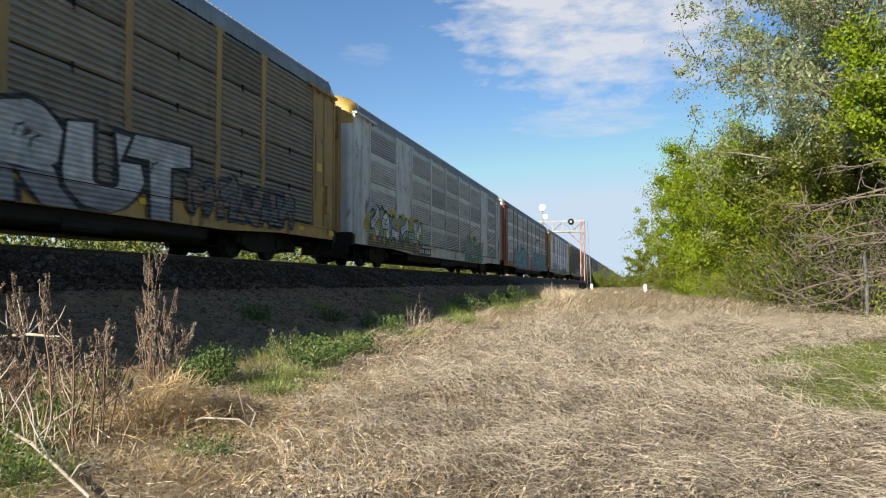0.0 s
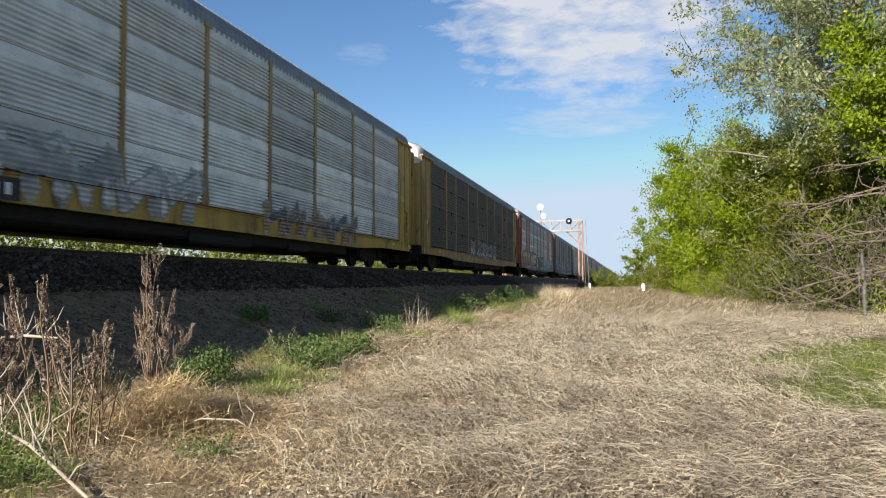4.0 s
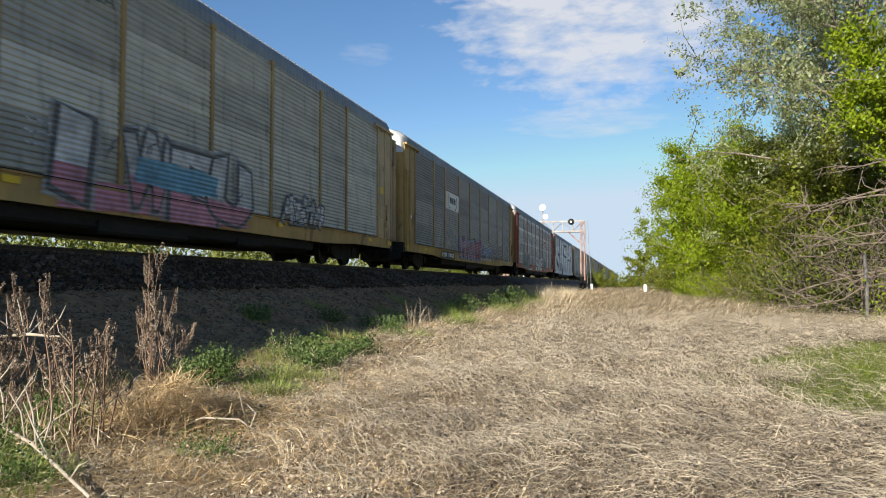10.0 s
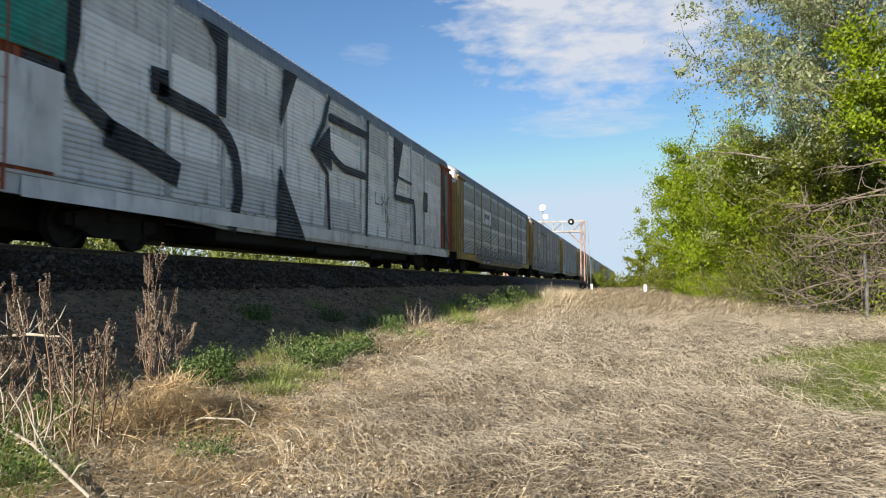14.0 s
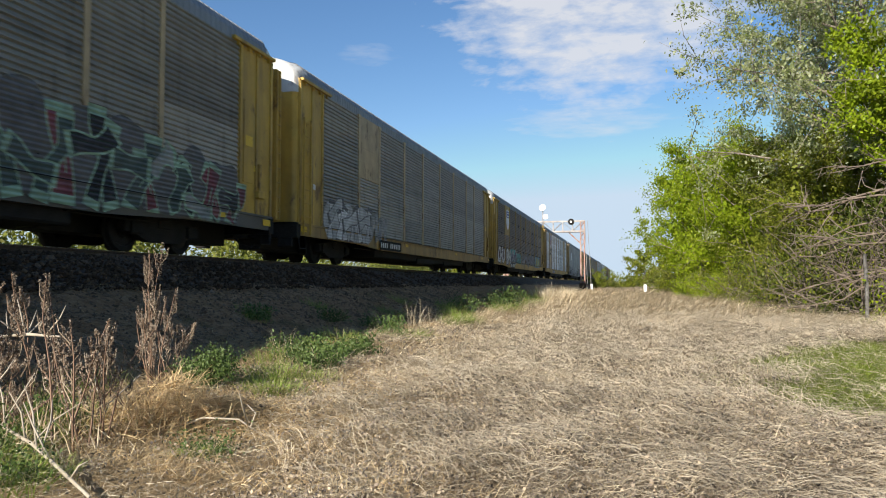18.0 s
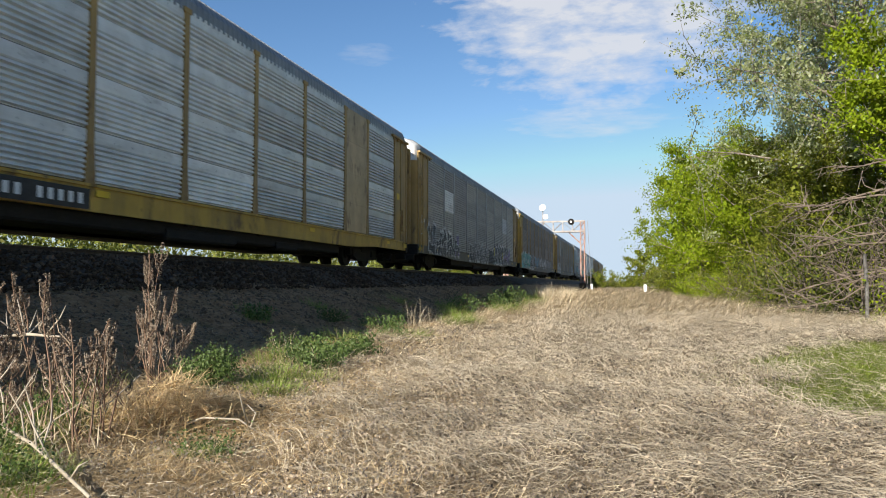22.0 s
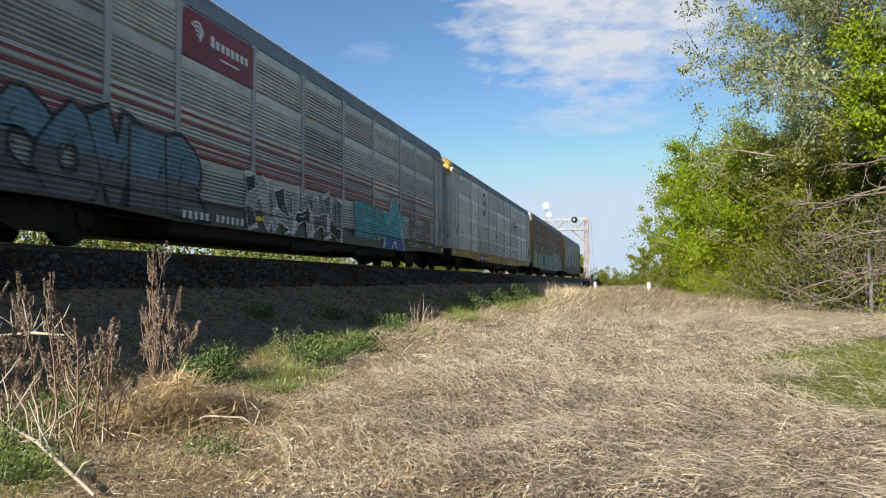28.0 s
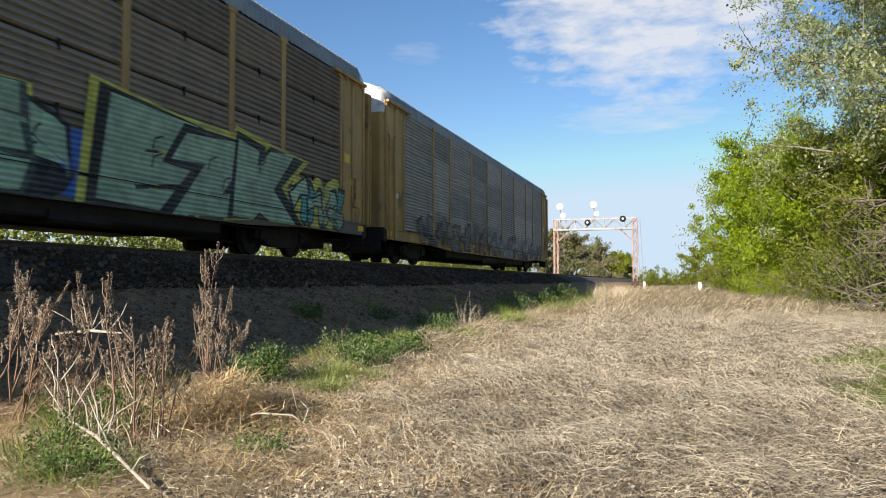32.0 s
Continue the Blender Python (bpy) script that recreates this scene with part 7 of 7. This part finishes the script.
for i, (x, y, r, h, n, green) in enumerate((
        (-3.1, 6.0, .30, .16, 420, 1), (-3.4, 6.3, .30, .20, 420, 1), (-3.55, 6.9, .35, .24, 420, 1), (-3.2, 7.0, .3, .18, 300, 1), (-4.2, 8.3, .4, .30, 400, 1), (-3.9, 9.3, .4, .30, 400, 1), (-4.35, 9.6, .4, .30, 350, 1), (-4.6, 11.2, .45, .28, 300, 1),
        (-3.75, 12.4, .35, .24, 420, 1), (-3.95, 13.1, .35, .22, 260, 1), (-3.75, 16.2, .45, .45, 600, 1), (-4.1, 17.2, .4, .4, 400, 1), (-4.7, 19.5, .5, .45, 350, 1), (-4.0, 23.6, .6, .5, 600, 1), (-4.5, 25.5, .6, .5, 500, 1), (-4.6, 33, .8, .6, 600, 1), (-4.4, 29, .8, .5, 500, 1), (-5.1, 38, 1.0, .6, 500, 1),
        (-2.45, 3.80, .14, .09, 160, 1), (-3.0, 2.95, .25, .14, 140, 1), (-3.95, 4.15, .4, .32, 800, 1), (-3.65, 3.85, .35, .28, 500, 1), (-3.35, 3.2, .3, .2, 350, 1), (-2.9, 2.9, .3, .16, 300, 1), (-3.5, 4.4, .3, .2, 160, 1), (-4.8, 5.6, .4, .22, 160, 1), (-5.9, 10.6, .3, .2, 150, 1), (-6.1, 13.5, .35, .25, 150, 1), (-5.4, 16, .4, .3, 200, 1), (-6.0, 18.6, .4, .3, 160, 1), (-5.2, 21, .5, .4, 260, 1))):
    tuft("grass_tuft", "tuft of fresh green grass at the foot of the bank", x, y, r, h, n, TUFT_BLADE, 100 + i)
for i, (x, y, r, h, n) in enumerate(((-4.6, 15.3, .16, .9, 26), (-4.4, 15.6, .15, .7, 14), (-4.45, 8.7, .12, .62, 16), (-4.2, 8.4, .2, .42, 22), (-3.6, 39, 1.0, .9, 260), (-4.6, 41, 1.1, .95, 330), (-4.7, 45, 1.2, 1.15, 360), (-4.5, 49, 1.2, 1.1, 360), (-4.4, 54, 1.3, 1.1, 300))):
    tuft("reed_tuft", "tuft of tall pale dead reed grass", x, y, r, h, n, STRAW, 140 + i, (1.0, 1.5), (.004, .009) if y < 30 else (.008, .018), (.3, 1.3))


# ---- weeds in the foreground
def leafy_weed(x, y, r, h, n, seed, size=.05, label="low bushy green weed with small leaves"):
    rng = np.random.default_rng(seed)
    z = land(x, y).item()
    t = thing("green_weed", label, "weed", "green weeds")
    s, ends = Soup(), []
    for i in range(16):
        a, e = rng.uniform(0, 6.28), rng.uniform(.2, 1.0)
        tip = np.array([x + r * e * math.cos(a), y + r * e * math.sin(a), z + h * rng.uniform(.5, 1) * (1.1 - .5 * e)])
        p0 = np.array([x + .15 * r * math.cos(a), y + .15 * r * math.sin(a), z - .02])
        mid = (p0 + tip) / 2 + np.array([0, 0, .08 * h])
        s.tube([p0, mid, tip], [.006, .005, .002], 4)
        ends += [mid, (mid + tip) / 2, tip, tip]
    tagged(part("stem_tangle", s.mesh("stem_tangle", WEED_LEAF), t), kind="stuff")
    ends = np.array(ends)
    pos = ends[rng.choice(len(ends), n)] + rng.normal(0, .06 * max(1, r / .4), (n, 3))
    pos[:, 2] = np.maximum(pos[:, 2], z + .01)
    tagged(part("leaf_mass", swarm("leaf_mass", leaves(rng, pos, size), WEED_LEAF, LEAF), t), kind="stuff")


leafy_weed(-3.76, 5.95, .34, .36, 4200, 201, .024, "dense round green weed with small leaves")
leafy_weed(-3.85, 4.2, .36, .26, 1500, 202, .022)
leafy_weed(-2.95, 2.95, .22, .12, 900, 203, .02)
leafy_weed(-3.45, 3.35, .25, .16, 800, 213, .02)
leafy_weed(-2.40, 3.8, .16, .09, 420, 208, .018)
leafy_weed(-2.62, 3.95, .14, .08, 300, 214, .016)
leafy_weed(-3.35, 7.5, .34, .26, 1100, 204, .035)
leafy_weed(-3.75, 8.2, .42, .34, 1500, 205, .04)
leafy_weed(-3.45, 8.9, .40, .30, 1200, 215, .04)
leafy_weed(-4.3, 8.8, .4, .32, 700, 216, .04)
leafy_weed(-5.85, 10.6, .30, .22, 500, 209, .04)
leafy_weed(-5.4, 12.5, .4, .2, 500, 210, .04)
leafy_weed(-4.8, 13.6, .5, .25, 700, 211, .05)
leafy_weed(-4.1, 12.3, .3, .2, 400, 217, .04)
leafy_weed(-4.9, 22.0, .8, .5, 900, 206, .06)
leafy_weed(-4.6, 26.0, .9, .55, 900, 207, .07)
leafy_weed(-5.1, 31.0, 1.0, .6, 900, 212, .08)


def dead_weed(x, y, h, stems, spread, seed, lean=(0, 0), seeded=.45):
    """A dead dock-like plant: stiff stems that carry brown seed heads."""
    rng = np.random.default_rng(seed)
    z = land(x, y).item()
    t = thing("dead_weed", "tall dead brown weed with seed heads on stiff stems", "weed", "dead weeds")
    for i in range(stems):
        a = rng.uniform(0, 6.28)
        hh = h * (1 if i == 0 else rng.uniform(.6, .95))
        p0 = np.array([x + rng.normal(0, .06), y + rng.normal(0, .06), z - .03])
        top = p0 + np.array([spread * math.cos(a) * rng.uniform(.3, 1) + lean[0], spread * math.sin(a) * rng.uniform(.3, 1) + lean[1], hh])
        pts = [p0 + (top - p0) * k + np.append(rng.normal(0, .012, 2), 0) for k in (0, .25, .5, .75, 1)]
        pts = [p + np.array([math.cos(a), math.sin(a), 0]) * .05 * math.sin(math.pi * k) * (1 if i % 2 else -1) for p, k in zip(pts, (0, .25, .5, .75, 1))]
        stem = part("stem", Soup().tube(pts, [.0075, .0068, .0055, .004, .002], 5).mesh("stem", STALK), t)
        side = Soup()
        pos = []

        def spike(a, b, n, thick):
            """Small seeds set closely round a line, in broken whorls."""
            for q in np.linspace(0, 1, n):
                if rng.uniform() < .85:
                    pos.append(a + (b - a) * q + rng.normal(0, thick * (1.15 - .8 * q), (7, 3)))
        spike(p0 + (top - p0) * (1 - seeded * .55), top, 26, .0095)
        for _ in range(9):
            k = rng.uniform(.30, .88)
            c = p0 + (top - p0) * k
            b = rng.uniform(0, 6.28)
            ln = rng.uniform(.10, .30) * (1.15 - .6 * k)
            out = rng.uniform(.22, .5)
            e = c + np.array([math.cos(b) * out, math.sin(b) * out, .9]) * ln
            side.tube([c, (c + e) / 2 + np.array([math.cos(b) * .02, math.sin(b) * .02, -.01]), e], [.0035, .0028, .0015], 4)
            spike(c + (e - c) * .35, e, 10, .0075)
        tagged(part("side_stem", side.mesh("side_stem", STALK), stem), kind="stuff")
        pos = np.concatenate(pos)
        tagged(part("seed_head", swarm("seed_head", leaves(rng, pos, .014, .3), SEED, LEAF), stem, "grey-brown crumbly seed head"), kind="stuff")


WEEDS = ((-3.16, 3.68, 1.06, 5, .24, 301, (-.03, 0)), (-3.5, 3.8, 1.06, 2, .12, 302, (-.08, 0)), (-4.3, 5.95, 1.36, 4, .10, 303, (.02, 0)), (-4.22, 5.8, .95, 4, .26, 311, (.0, 0)), (-3.05, 3.8, .75, 3, .25, 306, (.04, 0)), (-4.35, 6.0, .8, 3, .24, 307, (.05, 0)),
         (-4.2, 4.3, .95, 2, .16, 304, (.12, 0)), (-4.4, 4.0, .9, 4, .25, 308, (.25, 0)), (-4.5, 3.9, .7, 4, .2, 309, (.42, .05)), (-4.9, 4.2, 1.05, 5, .25, 310, (.25, 0)), (-3.95, 3.6, .42, 3, .1, 305, (.5, .1)))
for x, y, h, k, sp, sd, ln in WEEDS:
    dead_weed(x, y, h, k, sp, sd, ln)


def straw_heap(x, y, r, h, n, seed, lift=.6, paint=STRAW_TAN):
    """A tangle of broken tan stems."""
    rng = np.random.default_rng(seed)
    px, py = x + rng.normal(0, r * .45, n), y + rng.normal(0, r * .45, n)
    b = np.stack([px, py, land(px, py) + rng.uniform(0, h, n) * np.exp(-((px - x) ** 2 + (py - y) ** 2) / r ** 2)], -1)
    thing("straw_tangle", "tangle of broken tan dead stems on the ground", "dead stems", kind="stuff", data=swarm("straw_tangle", blades(rng, b, rng.uniform(0, 6.28, n), rng.uniform(.08, .32, n), rng.uniform(-.2, lift, n), rng.uniform(.003, .007, n), rng.uniform(0, 1.2, n)), paint, BLADE))


straw_heap(-3.12, 4.45, .50, .34, 2000, 401, .9)
straw_heap(-2.95, 4.75, .42, .16, 1500, 407, .6)
straw_heap(-3.2, 4.1, .45, .18, 800, 404, .9)
straw_heap(-2.5, 4.4, .4, .05, 500, 402, .3)
straw_heap(-2.6, 5.1, .6, .06, 600, 408, .3)
straw_heap(-3.25, 3.5, .45, .15, 160, 405, 1.3, STRAW)
straw_heap(-3.4, 3.8, .5, .2, 160, 406, 1.3, LITTER)
straw_heap(-3.9, 8.4, .5, .2, 500, 403)
straw_heap(-2.9, 8.6, .6, .1, 500, 409, .5, LITTER)


def fallen_stalk(pts, rad, forks, seed, label):
    rng = np.random.default_rng(seed)
    t = thing("fallen_stalk", label, "dead stem", "fallen stalks")
    part("stalk", Soup().tube(pts, rad, 7).mesh("stalk", TWIG, True), t)
    for _ in range(forks):
        i = rng.integers(0, len(pts) - 1)
        p = Vector(pts[i]).lerp(Vector(pts[i + 1]), rng.uniform(0, 1))
        q = p + Vector((rng.normal(0, .14), rng.normal(0, .10), rng.uniform(.08, .34)))
        part("side_shoot", Soup().tube([p, p.lerp(q, .5) + Vector((rng.normal(0, .02), 0, .02)), q], [.006, .005, .002], 5).mesh("side_shoot", TWIG, True), t)


fallen_stalk([(-3.92, 3.72, .20), (-3.55, 3.50, .17), (-3.12, 3.26, .15), (-2.78, 3.04, .12), (-2.36, 2.80, .05)], [.006, .008, .010, .0095, .008], 10, 411, "thick pale dead stalk fallen over the weeds")
fallen_stalk([(-2.95, 4.25, .05), (-2.75, 4.3, .12), (-2.55, 4.4, .10), (-2.42, 4.42, .02)], [.007, .007, .006, .004], 2, 412, "thin pale dead stem arching over the straw")
fallen_stalk([(-4.4, 4.2, .62), (-4.0, 4.1, .66), (-3.55, 3.95, .66)], [.010, .012, .006], 8, 414, "pale dead seed stalk leaning across the weeds")
fallen_stalk([(-3.25, 3.9, .02), (-3.2, 3.95, .25), (-3.05, 4.05, .42)], [.006, .005, .004], 1, 415, "thin curved pale dead stem among the weeds")
fallen_stalk([(-3.9, 3.9, .05), (-3.85, 3.7, .3), (-3.7, 3.55, .42)], [.008, .007, .004], 4, 413, "thin pale dead stem leaning over the weeds")


# ---- clouds: far thin sheets in the sky
def cloud(yaw, pitch, half_w, half_h, scale, lo, hi, strength, seed, stretch=(1, 1, 1)):
    m = bpy.data.materials.new("cloud_vapour")
    m.use_nodes = True
    nt = m.node_tree
    nt.nodes.remove(nt.nodes["Principled BSDF"])
    tc = nt.nodes.new("ShaderNodeTexCoord")
    grow = nt.nodes.new("ShaderNodeVectorMath")
    grow.operation = "LENGTH"
    nt.links.new(tc.outputs["Object"], grow.inputs[0])
    mp = nt.nodes.new("ShaderNodeMapping")
    mp.inputs["Location"].default_value = (seed, seed * .7, 0)
    mp.inputs["Rotation"].default_value = (0, 0, -.12)
    mp.inputs["Scale"].default_value = stretch
    nt.links.new(tc.outputs["Object"], mp.inputs[0])
    n1 = nt.nodes.new("ShaderNodeTexNoise")
    n1.inputs["Scale"].default_value, n1.inputs["Detail"].default_value, n1.inputs["Roughness"].default_value = scale, 8, .58
    n1.inputs["Distortion"].default_value = .15
    nt.links.new(mp.outputs[0], n1.inputs["Vector"])
    edge = ramp(nt, grow.outputs["Value"], .35, 1.0, .20, -.42)
    add = nt.nodes.new("ShaderNodeMath")
    nt.links.new(n1.outputs["Fac"], add.inputs[0])
    nt.links.new(edge, add.inputs[1])
    dens = ramp(nt, add.outputs[0], lo, hi, 0, strength)
    em = nt.nodes.new("ShaderNodeEmission")
    em.inputs[0].default_value = lin(.95, .96, 1.0)
    em.inputs[1].default_value = .45
    tp = nt.nodes.new("ShaderNodeBsdfTransparent")
    mx = nt.nodes.new("ShaderNodeMixShader")
    nt.links.new(dens, mx.inputs[0])
    nt.links.new(tp.outputs[0], mx.inputs[1])
    nt.links.new(em.outputs[0], mx.inputs[2])
    nt.links.new(mx.outputs[0], nt.nodes["Material Output"].inputs[0])
    me = bpy.data.meshes.new("cloud")
    me.from_pydata([(-1, -1, 0), (1, -1, 0), (1, 1, 0), (-1, 1, 0)], [], [(0, 1, 2, 3)])
    me.materials.append(m)
    ob = thing("backdrop_cloud", "thin rippled white cloud in the blue sky", "cloud", kind="structure", data=me)
    a, p = radians(yaw), radians(pitch)
    d = Vector((-math.sin(a) * math.cos(p), math.cos(a) * math.cos(p), math.sin(p)))
    ob.matrix_world = look(d * 3600, (0, 0, 1)) @ Matrix.Rotation(math.pi, 4, "Y") @ Matrix.Diagonal((half_w * 3600, half_h * 3600, 1, 1))


cloud(2.0, 20.8, .30, .19, 5.2, .385, .76, .85, 1.3, (1.0, 1.6, 1))
cloud(3.0, 12.6, .17, .045, 2.8, .46, .95, .5, 4.1, (1.2, 1.5, 1))
cloud(20.5, 17.6, .07, .024, 1.7, .48, .9, .22, 7.7, (1, 1.5, 1))


# ---- the train runs along the track towards the camera
def train_y(n, t):
    w = (t - 16) / 16
    s = t - .5261 * w ** 2 - .1453 * w ** 3 + .0952 * w ** 4
    drift = float(np.interp(t, [0, 3.5, 5.5, 6.5, 9.5, 11, 12.6, 14, 16.5, 24, 32], [.2, .12, -.3, -.3, -.5, -.68, -.6, -.42, -.05, .1, .08]))
    return (.90918 + 1.506513 * n - s) * 18.98 - 15.48 + drift


def motions():
    for n, w in enumerate(WAGONS):
        walk(w, [(t, pose(TRACK_X, train_y(n, t), RAIL_Z)) for t in range(33)])


motions()
